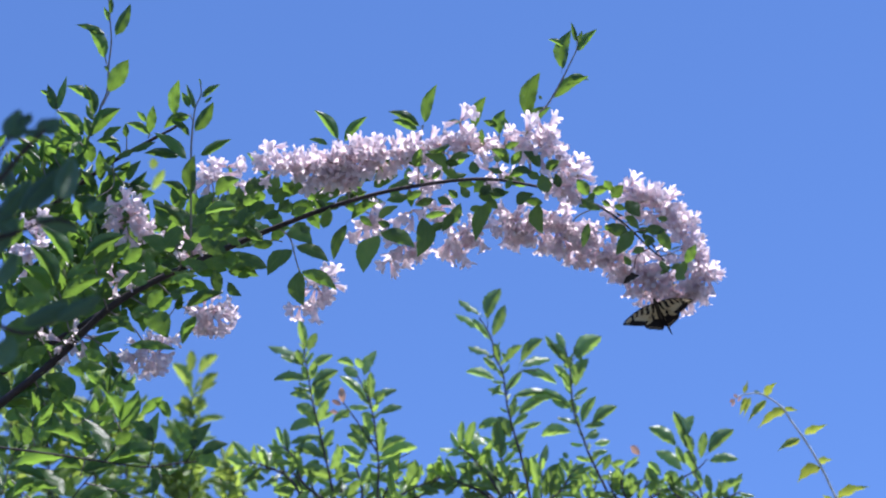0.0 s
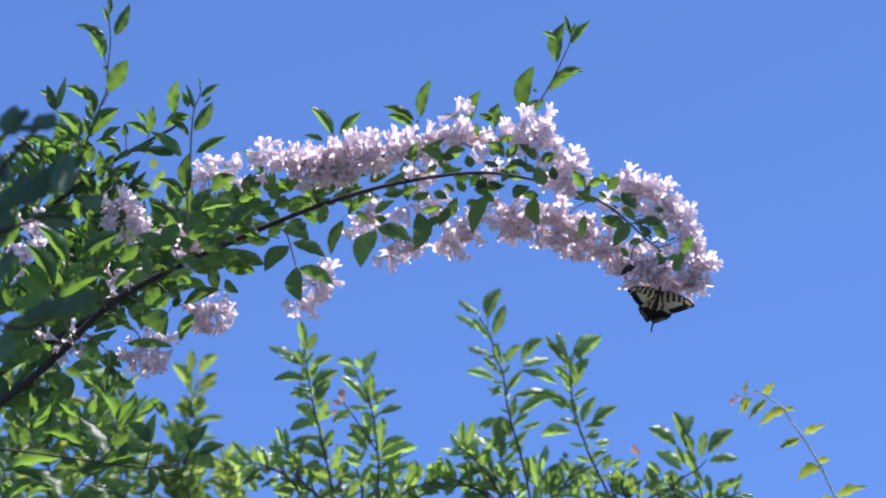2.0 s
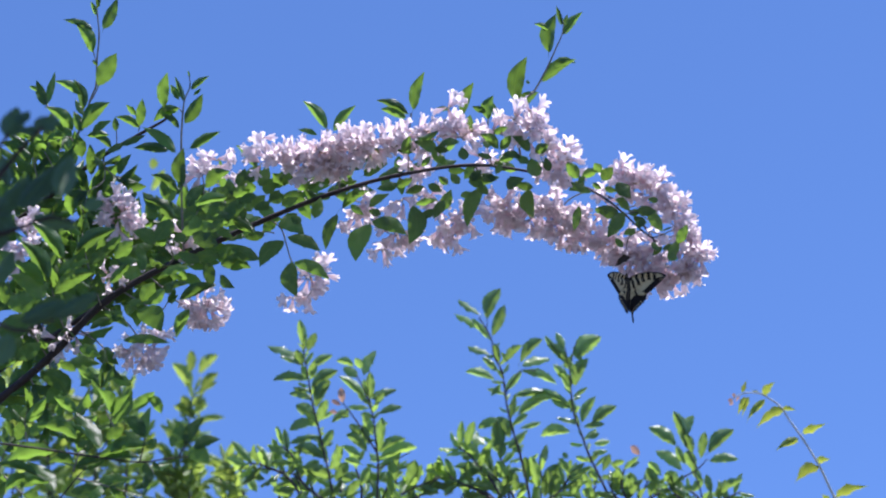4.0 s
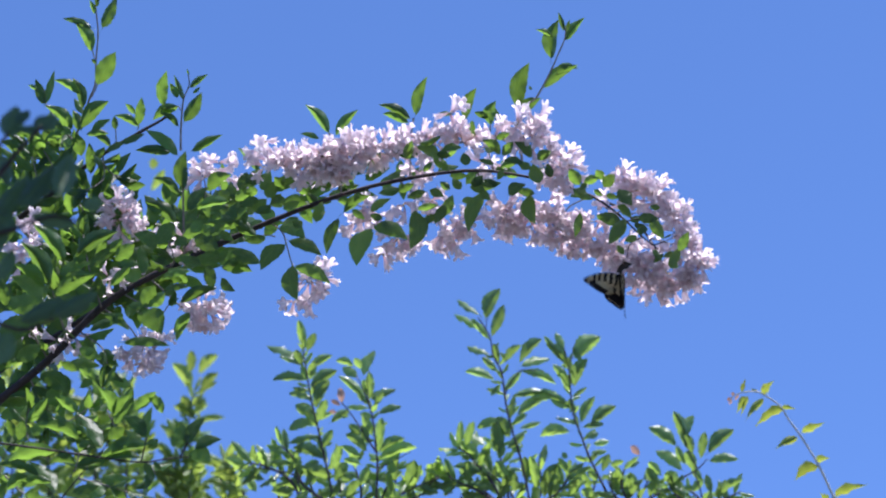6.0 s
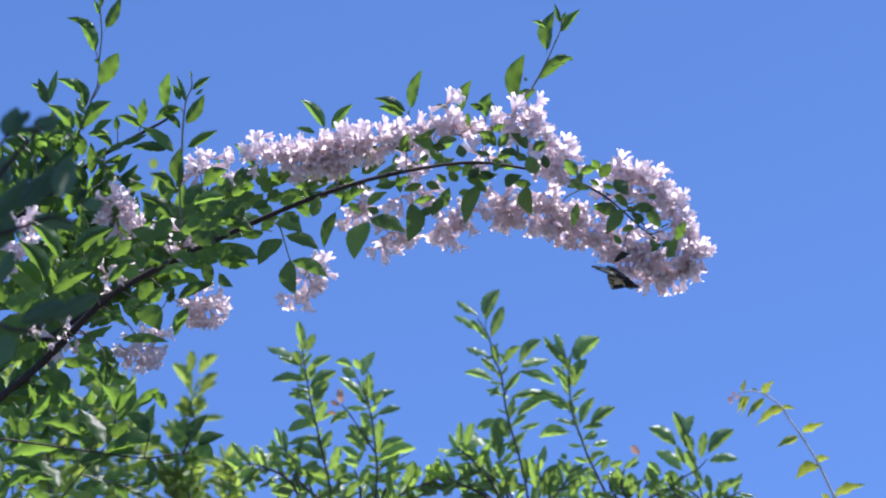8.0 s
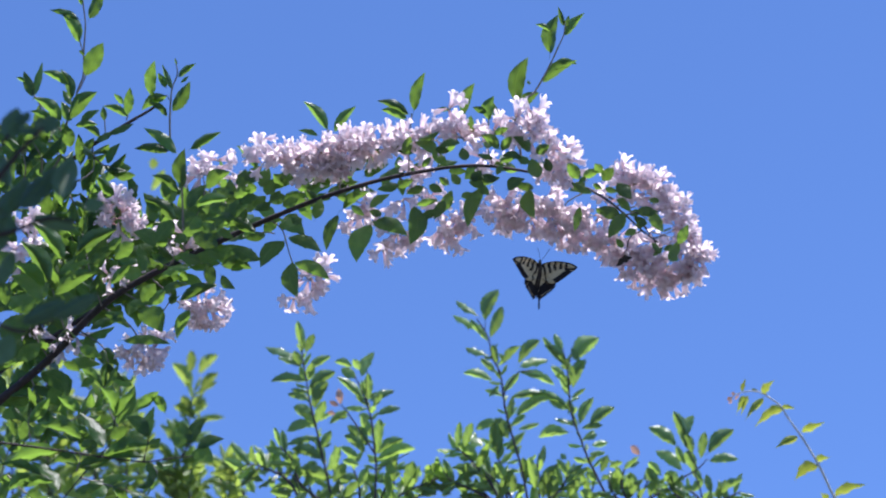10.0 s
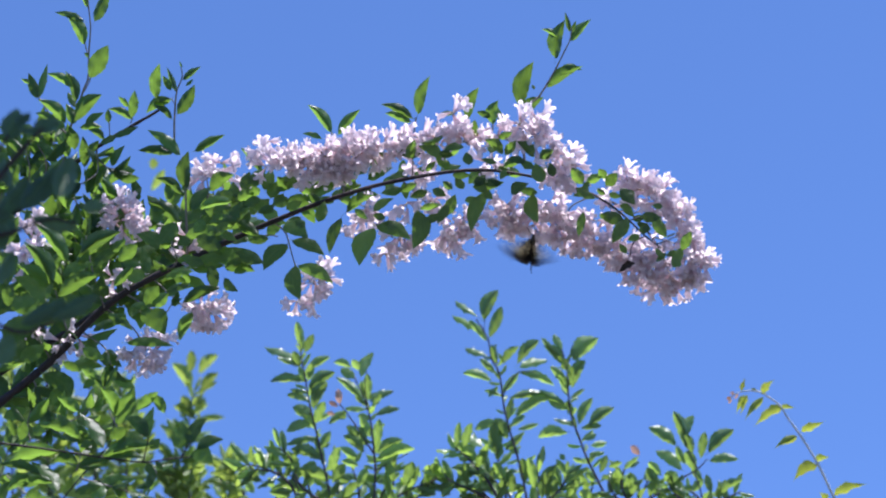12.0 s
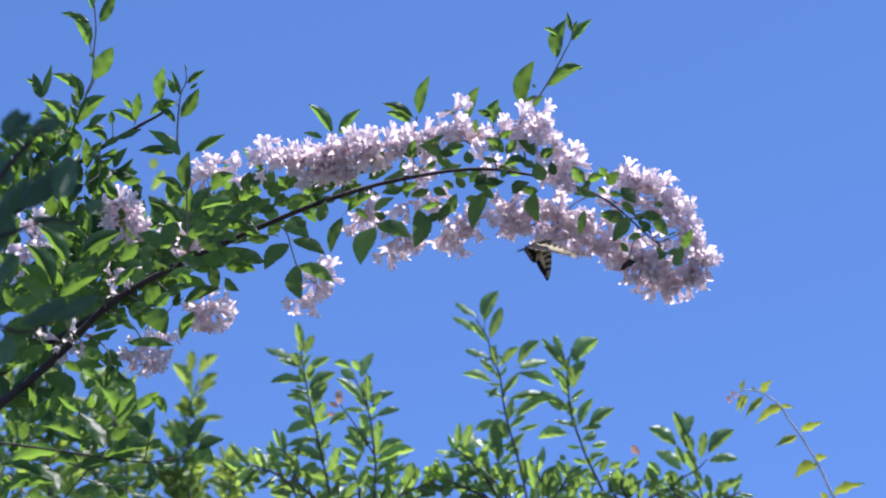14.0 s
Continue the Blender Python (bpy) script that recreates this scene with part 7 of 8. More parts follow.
leaf(two, (0.0769, 4.1193, 3.3652), (0.0314, 4.1171, 3.3698), 0.31, -26, 0, -1, FAR)
leaf(two, (0.1326, 4.1142, 3.3740), (0.1222, 4.0842, 3.4045), 0.41, -45, 0, -2, FAR)
leaf(two, (0.2287, 4.1193, 3.3652), (0.2486, 4.0951, 3.3929), 0.44, -41, 0, -6, FAR)
leaf(two, (0.1832, 4.1193, 3.3652), (0.1884, 4.1006, 3.4066), 0.40, -24, 0, 6, FAR)
leaf(two, (0.2186, 3.9862, 3.5957), (0.2041, 3.9836, 3.6299), 0.39, -5, 0, 5, FAR_FLAT)
leaf(two, (0.2227, 3.9988, 3.5738), (0.1849, 3.9754, 3.5992), 0.36, -43, 1, 0, FAR)
leaf(two, (0.2186, 3.9988, 3.5738), (0.1817, 3.9640, 3.6103), 0.20, -44, 0, 8, FAR)
leaf(two, (0.2378, 3.9948, 3.5808), (0.2867, 3.9770, 3.6195), 0.50, -25, -1, -6, FAR)
leaf(two, (0.2328, 4.0089, 3.5563), (0.2463, 4.0064, 3.5755), 0.79, -8, 0, -4, FAR_FLAT)
leaf(two, (0.2368, 4.0201, 3.5370), (0.2604, 3.9833, 3.5748), 0.39, -44, -1, -4, FAR)
leaf(two, (0.2247, 4.0115, 3.5519), (0.1974, 4.0017, 3.5719), 0.40, -26, 0, -3, FAR)
leaf(two, (0.2297, 4.0241, 3.5300), (0.2151, 3.9990, 3.5557), 0.42, -45, 0, 1, FAR)
leaf(two, (0.2338, 4.0292, 3.5212), (0.2602, 4.0218, 3.5368), 0.26, -25, 0, -7, FAR)
leaf(two, (0.2308, 4.0393, 3.5037), (0.1924, 4.0315, 3.5201), 0.38, -25, 0, 1, FAR)
leaf(two, (0.2287, 4.0368, 3.5081), (0.1758, 4.0163, 3.5295), 0.21, -44, 0, 4, FAR)
leaf(two, (0.2490, 4.0525, 3.4809), (0.2758, 4.0350, 3.5276), 0.32, -21, -1, -1, FAR)
leaf(two, (0.2672, 4.0545, 3.4774), (0.3159, 4.0389, 3.5091), 0.35, -26, -1, 4, FAR)
leaf(two, (0.2530, 4.0565, 3.4739), (0.2924, 4.0538, 3.4771), 0.31, -41, 0, -2, FAR)
leaf(two, (0.2439, 4.0545, 3.4774), (0.2023, 4.0468, 3.4860), 0.19, -42, 0, -3, FAR)
leaf(two, (0.2591, 4.0661, 3.4573), (0.2817, 4.0658, 3.4683), 0.53, -3, 0, 5, FAR_FLAT)
leaf(two, (0.2712, 4.0717, 3.4476), (0.3017, 4.0696, 3.4533), 0.40, -21, 0, 7, FAR)
leaf(two, (0.2672, 4.0798, 3.4336), (0.2966, 4.0792, 3.4378), 0.37, -8, 0, 1, FAR_FLAT)
leaf(two, (0.2601, 4.0874, 3.4204), (0.2378, 4.0819, 3.4268), 0.43, -41, 0, 5, FAR)
leaf(two, (0.2550, 4.0889, 3.4178), (0.2274, 4.0907, 3.4009), 0.36, -7, 0, -6, FAR_FLAT)
leaf(two, (0.2237, 4.0849, 3.4248), (0.2158, 4.0839, 3.4378), 0.69, -5, 0, -6, FAR_FLAT)
leaf(two, (0.2874, 4.0960, 3.4055), (0.2992, 4.0746, 3.4300), 0.41, -41, 0, -8, FAR)
leaf(two, (0.3016, 4.0909, 3.4143), (0.3268, 4.0859, 3.4197), 0.47, -43, 0, 0, FAR)
leaf(two, (0.2338, 4.0181, 3.5405), (0.2187, 4.0101, 3.5569), 0.51, -26, 0, 0, FAR)
leaf(two, (0.2389, 4.0434, 3.4967), (0.2269, 4.0335, 3.5200), 0.43, -23, 0, -2, FAR)
leaf(two, (0.2642, 4.0889, 3.4178), (0.2811, 4.0756, 3.4338), 0.38, -40, 0, 6, FAR)
leaf(two, (0.2793, 4.1041, 3.3915), (0.2589, 4.0941, 3.4035), 0.56, -40, 0, -4, FAR)
leaf(two, (0.3046, 4.1142, 3.3740), (0.3149, 4.1006, 3.4010), 0.57, -27, 0, -2, FAR)
leaf(two, (0.2743, 4.1193, 3.3652), (0.2488, 4.1100, 3.3743), 0.66, -46, 0, 3, FAR)
leaf(two, (0.2490, 3.9978, 3.5756), (0.2344, 3.9938, 3.6055), 0.37, -8, 0, -6, FAR_FLAT)
leaf(two, (0.2287, 4.0054, 3.5624), (0.2183, 3.9869, 3.5813), 0.50, -45, 0, -2, FAR)
wand(two, [(0.1174, 4.1319, 3.3433), (0.0870, 4.1041, 3.3915), (0.0516, 4.0838, 3.4266), (0.0283, 4.0737, 3.4441)], 15, 0.065)
wand(two, [(0.1174, 4.1319, 3.3433), (0.0668, 4.1142, 3.3740), (0.0213, 4.1041, 3.3915), (0.0061, 4.0965, 3.4047)], 13, 0.065)
wand(two, [(0.1619, 4.1319, 3.3433), (0.2085, 4.1142, 3.3740), (0.2287, 4.0990, 3.4003)], 10, 0.060)

wand(two, [(0.1179, 4.1870, 3.3679), (0.0779, 4.1691, 3.3990), (0.0523, 4.1588, 3.4167)], 7, 0.056)
wand(two, [(0.1395, 4.1870, 3.3679), (0.1190, 4.1639, 3.4079), (0.0985, 4.1460, 3.4389)], 7, 0.056)
wand(two, [(0.1702, 4.1870, 3.3679), (0.1805, 4.1639, 3.4079), (0.1754, 4.1434, 3.4434)], 7, 0.056)
wand(two, [(0.2061, 4.1870, 3.3679), (0.2164, 4.1716, 3.3945), (0.2267, 4.1588, 3.4167)], 6, 0.056)
wand(two, [(0.2523, 4.1870, 3.3679), (0.2677, 4.1742, 3.3901), (0.2779, 4.1639, 3.4079)], 5, 0.056)
wand(two, [(0.0882, 4.1870, 3.3679), (0.0574, 4.1783, 3.3830), (0.0318, 4.1742, 3.3901)], 5, 0.056)
wand(two, [(0.1241, 4.1870, 3.3679), (0.1138, 4.1537, 3.4256), (0.0985, 4.1280, 3.4700)], 5, 0.056)
wand(two, [(0.1538, 4.1416, 3.3865), (0.1487, 4.1264, 3.4129), (0.1386, 4.1060, 3.4482), (0.1263, 4.0856, 3.4835), (0.1161, 4.0652, 3.5188), (0.1111, 4.0448, 3.5541), (0.1029, 4.0296, 3.5806), (0.0907, 4.0117, 3.6115)], 22, 0.036, 0.0012)
wand(two, [(0.2934, 4.1391, 3.3909), (0.2812, 4.1264, 3.4129), (0.2639, 4.1085, 3.4438), (0.2506, 4.0907, 3.4747), (0.2374, 4.0729, 3.5056), (0.2323, 4.0550, 3.5365), (0.2303, 4.0372, 3.5674), (0.2241, 4.0219, 3.5938)], 22, 0.036, 0.0012)
three = bush((1.0, 4.2, 0), "low thicket shoot with narrow green leaves in a tuft")
trunk(three, (0.3401, 4.1319, 3.3433))
trunk(three, (0.4666, 4.1319, 3.3433))
stem(three, [(0.3401, 4.1319, 3.3433), (0.3704, 4.1203, 3.3635), (0.4058, 4.1117, 3.3784), (0.4261, 4.1031, 3.3933), (0.4564, 4.0940, 3.4090), (0.4737, 4.0849, 3.4248)], 0.0024, 0.0010, FAR_BARK)
stem(three, [(0.4564, 4.0940, 3.4090), (0.4433, 4.0813, 3.4310), (0.4332, 4.0687, 3.4529)], 0.0012, 0.0007, FAR_BARK)
stem(three, [(0.4666, 4.1319, 3.3433), (0.4615, 4.1142, 3.3740), (0.4494, 4.0965, 3.4047)], 0.0020, 0.0010, FAR_BARK)
leaf(three, (0.4352, 4.0747, 3.4424), (0.4119, 4.0317, 3.4943), 0.30, -40, 1, 3, FAR)
leaf(three, (0.4352, 4.0646, 3.4599), (0.4524, 4.0622, 3.5037), 0.43, -4, -1, 6, FAR_FLAT)
leaf(three, (0.4473, 4.0798, 3.4336), (0.4343, 4.0543, 3.4594), 0.47, -45, 0, 2, FAR)
leaf(three, (0.4180, 4.0727, 3.4459), (0.3679, 4.0611, 3.4784), 0.39, -20, 1, 6, FAR)
leaf(three, (0.4615, 4.0849, 3.4248), (0.4685, 4.0509, 3.4622), 0.34, -42, 0, -5, FAR)
leaf(three, (0.4757, 4.0798, 3.4336), (0.5258, 4.0624, 3.4734), 0.38, -24, -1, 8, FAR)
leaf(three, (0.4767, 4.0869, 3.4213), (0.5316, 4.0861, 3.4265), 0.33, -9, -1, -3, FAR_FLAT)
leaf(three, (0.4271, 4.0950, 3.4073), (0.3811, 4.0940, 3.4471), 0.38, -2, 1, -1, FAR_FLAT)
leaf(three, (0.4332, 4.0899, 3.4161), (0.4172, 4.0753, 3.4471), 0.37, -25, 0, -3, FAR)
leaf(three, (0.4514, 4.0950, 3.4073), (0.4346, 4.0724, 3.4346), 0.54, -40, 0, -3, FAR)
leaf(three, (0.3907, 4.1000, 3.3985), (0.3669, 4.0826, 3.4171), 0.47, -44, 0, 2, FAR)
leaf(three, (0.4170, 4.1081, 3.3845), (0.4004, 4.0919, 3.4036), 0.88, -41, 0, 0, FAR)
leaf(three, (0.4635, 4.1051, 3.3898), (0.4455, 4.0926, 3.4151), 0.42, -26, 0, 1, FAR)
leaf(three, (0.4797, 4.1152, 3.3722), (0.4730, 4.1096, 3.4074), 0.39, -10, 0, -6, FAR_FLAT)
leaf(three, (0.4838, 4.1203, 3.3635), (0.5384, 4.0967, 3.3870), 0.31, -45, -1, 3, FAR)
leaf(three, (0.3866, 4.1102, 3.3810), (0.3636, 4.0847, 3.4070), 0.43, -45, 0, 3, FAR)
leaf(three, (0.3299, 4.1203, 3.3635), (0.3351, 4.0866, 3.3967), 0.38, -46, 0, -6, FAR)
leaf(three, (0.3522, 4.1152, 3.3722), (0.3341, 4.0979, 3.4064), 0.38, -27, 0, 3, FAR)
leaf(three, (0.4008, 4.1193, 3.3652), (0.3707, 4.1124, 3.3842), 0.51, -20, 0, -4, FAR)
leaf(three, (0.4463, 4.1142, 3.3740), (0.4668, 4.1035, 3.3968), 0.50, -25, 0, -8, FAR)
leaf(three, (0.5121, 4.1193, 3.3652), (0.4908, 4.1180, 3.3846), 0.59, -5, 0, -3, FAR_FLAT)
leaf(three, (0.4362, 4.1193, 3.3652), (0.4110, 4.1113, 3.3815), 0.52, -26, 0, 2, FAR)
leaf(three, (0.3198, 4.1041, 3.3915), (0.3048, 4.0972, 3.4084), 0.60, -22, 0, -1, FAR)
leaf(three, (0.3704, 4.1193, 3.3652), (0.3797, 4.0924, 3.3917), 0.42, -46, 0, 2, FAR)
leaf(three, (0.3679, 4.2632, 3.5159), (0.3516, 4.2497, 3.5292), 0.56, -46, 0, 3, RED)
leaf(three, (0.3383, 4.2738, 3.4976), (0.3682, 4.2736, 3.5079), 0.41, -2, 0, -6, FAR_FLAT)
wand(three, [(0.4666, 4.1319, 3.3433), (0.5020, 4.1218, 3.3608), (0.5324, 4.1142, 3.3740)], 9, 0.054)
wand(three, [(0.3401, 4.1319, 3.3433), (0.3097, 4.1193, 3.3652), (0.2945, 4.1041, 3.3915)], 7, 0.050)
wand(three, [(0.3401, 4.1319, 3.3433), (0.3198, 4.1091, 3.3828), (0.3249, 4.0940, 3.4090)], 9, 0.050)
wand(three, [(0.4666, 4.1319, 3.3433), (0.4210, 4.1193, 3.3652), (0.4008, 4.1041, 3.3915)], 10, 0.054)

wand(three, [(0.3446, 4.1870, 3.3679), (0.3600, 4.1716, 3.3945), (0.3754, 4.1562, 3.4212)], 5, 0.050)
wand(three, [(0.4061, 4.1870, 3.3679), (0.4164, 4.1742, 3.3901), (0.4266, 4.1650, 3.4061)], 5, 0.050)
wand(three, [(0.4728, 4.1870, 3.3679), (0.4625, 4.1742, 3.3901), (0.4420, 4.1665, 3.4034)], 5, 0.050)
four = bush((-1.25, 6.0, 0), "blurred bright green thicket behind the shrub")


def thick_growth(b, left, right, rises, long):
    """Many shoots side by side, of uneven height."""
    for i, rise in enumerate(rises):
        s = (i + 0.5) / len(rises)
        foot = left.lerp(right, s) + Vector((random.uniform(-0.03, 0.03), random.uniform(-0.15, 0.15), 0))
        top = foot + ABOVE * rise + Vector((random.uniform(-0.06, 0.06), 0, 0))
        if i % 3 == 0:
            trunk(b, foot)
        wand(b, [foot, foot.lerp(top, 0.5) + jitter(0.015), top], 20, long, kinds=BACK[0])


thick_growth(four, Vector((-1.1754, 5.9720, 4.1562)), Vector((-0.6637, 5.9720, 4.1562)), (.37, .43, .33, .45, .40, .37, .35, .43, .31, .37, .30, .30, .20, .12), .104)
thick_growth(four, Vector((-0.7076, 5.9720, 4.1562)), Vector((-0.4590, 5.9720, 4.1562)), (.11, .08, .09), .080)
wand(four, [(-0.6418, 5.9683, 4.1626), (-0.6520, 5.8916, 4.2955), (-0.6564, 5.8477, 4.3715), (-0.6418, 5.8112, 4.4348)], 16, .080, kinds=BACK[0])
leaf(four, (-0.6520, 5.8112, 4.4348), (-0.7004, 5.7655, 4.4901), 0.41, -40, 1, 7, BACK)
leaf(four, (-0.6549, 5.7892, 4.4727), (-0.6510, 5.7510, 4.5187), 0.44, -40, 0, -7, BACK)
leaf(four, (-0.6315, 5.7907, 4.4702), (-0.5809, 5.7563, 4.5082), 0.41, -42, -1, -1, BACK)
leaf(four, (-0.6257, 5.8141, 4.4297), (-0.5808, 5.7792, 4.4676), 0.39, -43, -1, -6, BACK)
leaf(four, (-0.6418, 5.8492, 4.3689), (-0.6993, 5.8251, 4.3928), 0.50, -45, 1, -1, BACK)
leaf(four, (-0.6432, 5.8536, 4.3613), (-0.5612, 5.8470, 4.3679), 0.22, -45, -1, -1, BACK)
leaf(four, (-0.6462, 5.8331, 4.3968), (-0.6126, 5.8232, 4.4163), 0.66, -27, 0, -7, BACK)
leaf(four, (-0.6564, 5.8404, 4.3841), (-0.6745, 5.8106, 4.4181), 0.60, -41, 0, -1, BACK)
leaf(four, (-0.6637, 5.8770, 4.3208), (-0.6265, 5.8563, 4.3432), 0.56, -43, 0, 4, BACK)
leaf(four, (-0.7514, 5.5261, 4.9285), (-0.7476, 5.5052, 4.9499), 0.78, -44, 0, -7, BACK)
leaf(four, (-0.7543, 5.5539, 4.8804), (-0.7181, 5.5171, 4.9230), 0.35, -41, 0, 1, BACK)
leaf(four, (-0.6345, 5.9354, 4.2195), (-0.5027, 5.9254, 4.2309), 0.18, -42, -1, 2, BACK)
leaf(four, (-0.5760, 5.9062, 4.2702), (-0.5031, 5.9014, 4.2840), 0.32, -19, -1, -2, BACK)
leaf(four, (-0.5614, 5.9281, 4.2322), (-0.5897, 5.8936, 4.2723), 0.49, -41, 0, -2, BACK)

# ---- vine tip ----
vine = thing("vine_shoot", (0.95, 3.75, 0), "pale nodding vine tip with light green pointed leaves", "vine")
stem(vine, [(0.95, 3.75, -0.03), Vector((0.95, 3.75, -0.03)).lerp(Vector((0.7047, 3.8895, 3.1632)), 0.5) + Vector((0.05, 0, 0)), (0.7047, 3.8895, 3.1632)], 0.006, 0.0024, VINE_STEM)
stem(vine, [(0.7047, 3.8890, 3.1640), (0.6574, 3.8456, 3.2392), (0.6338, 3.8210, 3.2818), (0.6055, 3.7974, 3.3227), (0.5819, 3.7809, 3.3513), (0.5677, 3.7700, 3.3701), (0.5460, 3.7620, 3.3840), (0.5299, 3.7582, 3.3906), (0.5110, 3.7582, 3.3906), (0.4921, 3.7611, 3.3857), (0.4855, 3.7648, 3.3791)], 0.0022, 0.0008, VINE_STEM)
leaf(vine, (0.5394, 3.7606, 3.3865), (0.5607, 3.7397, 3.4023), 0.47, -53, -1, 5, VINE)
leaf(vine, (0.5044, 3.7582, 3.3906), (0.5105, 3.7363, 3.4048), 0.32, -58, 0, 8, VINE)
leaf(vine, (0.5082, 3.7615, 3.3849), (0.4937, 3.7765, 3.3534), 0.28, -25, 0, 3, VINE)
leaf(vine, (0.5139, 3.7615, 3.3849), (0.5013, 3.7782, 3.3510), 0.21, -26, 0, 4, VINE)
leaf(vine, (0.5403, 3.7634, 3.3816), (0.5063, 3.7695, 3.3395), 0.23, -9, 1, 3, VINE)
leaf(vine, (0.5743, 3.7724, 3.3660), (0.5245, 3.8084, 3.3385), 0.28, -53, 1, 4, VINE)
leaf(vine, (0.6045, 3.7922, 3.3317), (0.6468, 3.7773, 3.3422), 0.36, -55, 0, 6, VINE)
leaf(vine, (0.5970, 3.7960, 3.3251), (0.5549, 3.8034, 3.3036), 0.30, -19, 1, -6, VINE)
leaf(vine, (0.6272, 3.8154, 3.2916), (0.6554, 3.8136, 3.2929), 0.52, -55, 0, 7, VINE)
leaf(vine, (0.6301, 3.8196, 3.2842), (0.5915, 3.8507, 3.2602), 0.43, -53, 1, -1, VINE)
leaf(vine, (0.6593, 3.8456, 3.2392), (0.7194, 3.8302, 3.2498), 0.33, -57, -1, 7, VINE)
leaf(vine, (0.5705, 3.7710, 3.3685), (0.5974, 3.7756, 3.3655), 0.35, -58, 0, 4, VINE)
leaf(vine, (0.5299, 3.7582, 3.3906), (0.5178, 3.7559, 3.3968), 0.41, -20, 0, -5, VINE)
leaf(vine, (0.6480, 3.8484, 3.2343), (0.6330, 3.8376, 3.2418), 0.61, -56, 0, -3, VINE)
leaf(vine, (0.4874, 3.7634, 3.3816), (0.4790, 3.7661, 3.3787), 0.73, -44, 0, 7, RED)
leaf(vine, (0.4874, 3.7648, 3.3791), (0.4829, 3.7698, 3.3732), 0.63, -40, 0, -5, RED)
leaf(vine, (0.4921, 3.7615, 3.3849), (0.4864, 3.7578, 3.3893), 0.70, -40, 0, 2, RED)
leaf(vine, (0.4988, 3.7606, 3.3865), (0.4934, 3.7678, 3.3796), 0.42, -47, 0, 7, RED)


# ---- butterfly ----
def wing_mesh(name, outline, side, stripes, border, spots, ragged=0.0):
    """A wing as a fan of small cells about its root: pale, with dark bars and a dark rim. side: 1 right, -1 left."""
    line = glide([(x, y, 0.0) for x, y in outline], 5)
    bm = bmesh.new()
    root = Vector((0.001, 0.0, 0.0))
    n = 26
    rows = []
    for j, q in enumerate(line):
        q = q * (1 + ragged * (1 if j % 4 < 2 else -1))
        rows.append([bm.verts.new(((root.lerp(q, (k + 0.02) / n)).x * side, root.lerp(q, (k + 0.02) / n).y, 0.0011 * math.sin(k * 0.35))) for k in range(n + 1)])
    for j, (lo, hi) in enumerate(zip(rows, rows[1:])):
        for k in range(n):
            f = bm.faces.new((lo[k], lo[k + 1], hi[k + 1], hi[k]))
            c = f.calc_center_median()
            x, y = abs(c.x), c.y
            dark = k > n * (1 - border(j / len(rows)))
            for at, wide, slope, low in stripes:
                d = x - at - slope * y
                if abs(d) < wide and y > low:
                    dark = True
            if dark and spots and k in (n - 3, n - 2) and j % 4 == 2 and spots[0] < j / len(rows) < spots[1]:
                dark = False
            f.material_index = 1 if dark else 0
            f.smooth = True
    mesh = bpy.data.meshes.new(name)
    bm.to_mesh(mesh)
    bm.free()
    mesh.materials.append(WING_PALE)
    mesh.materials.append(WING_DARK)
    return mesh


def butterfly_body(fly):
    bm = bmesh.new()
    rings = []
    shape = ((0.0125, 0.0004), (0.0115, 0.0016), (0.0095, 0.0017), (0.0085, 0.0014), (0.0065, 0.0024), (0.002, 0.0029), (-0.003, 0.0024),
             (-0.005, 0.0018), (-0.009, 0.0021), (-0.015, 0.0018), (-0.020, 0.0010), (-0.0225, 0.0003))
    for y, r in shape:
        rings.append([bm.verts.new((r * math.cos(k * math.tau / 10), y, r * 1.05 * math.sin(k * math.tau / 10) - 0.0006)) for k in range(10)])
    for lo, hi in zip(rings, rings[1:]):
        for k in range(10):
            bm.faces.new((lo[k], hi[k], hi[(k + 1) % 10], lo[(k + 1) % 10]))
    part("body", bm, FUR, fly, "dark furry body")
    for side in (-1, 1):
        bm = bmesh.new()
        tube(bm, glide([(side * 0.0008, 0.0115, 0.0008), (side * 0.004, 0.018, 0.003), (side * 0.007, 0.024, 0.004)], 4), 0.00022, 0.0002, 5)
        tube(bm, glide([(side * 0.007, 0.024, 0.004), (side * 0.0076, 0.0255, 0.0042)], 2), 0.0003, 0.0005, 5)
        part("antenna", bm, FUR, fly)
        for k, y in enumerate((0.005, 0.002, -0.001)):
            bm = bmesh.new()
            tube(bm, glide([(side * 0.001, y, -0.002), (side * 0.004, y + 0.002 - 0.002 * k, -0.004), (side * 0.006, y + 0.004 - 0.004 * k, -0.009)], 3), 0.0003, 0.0002, 5)
            part("leg", bm, FUR, fly)


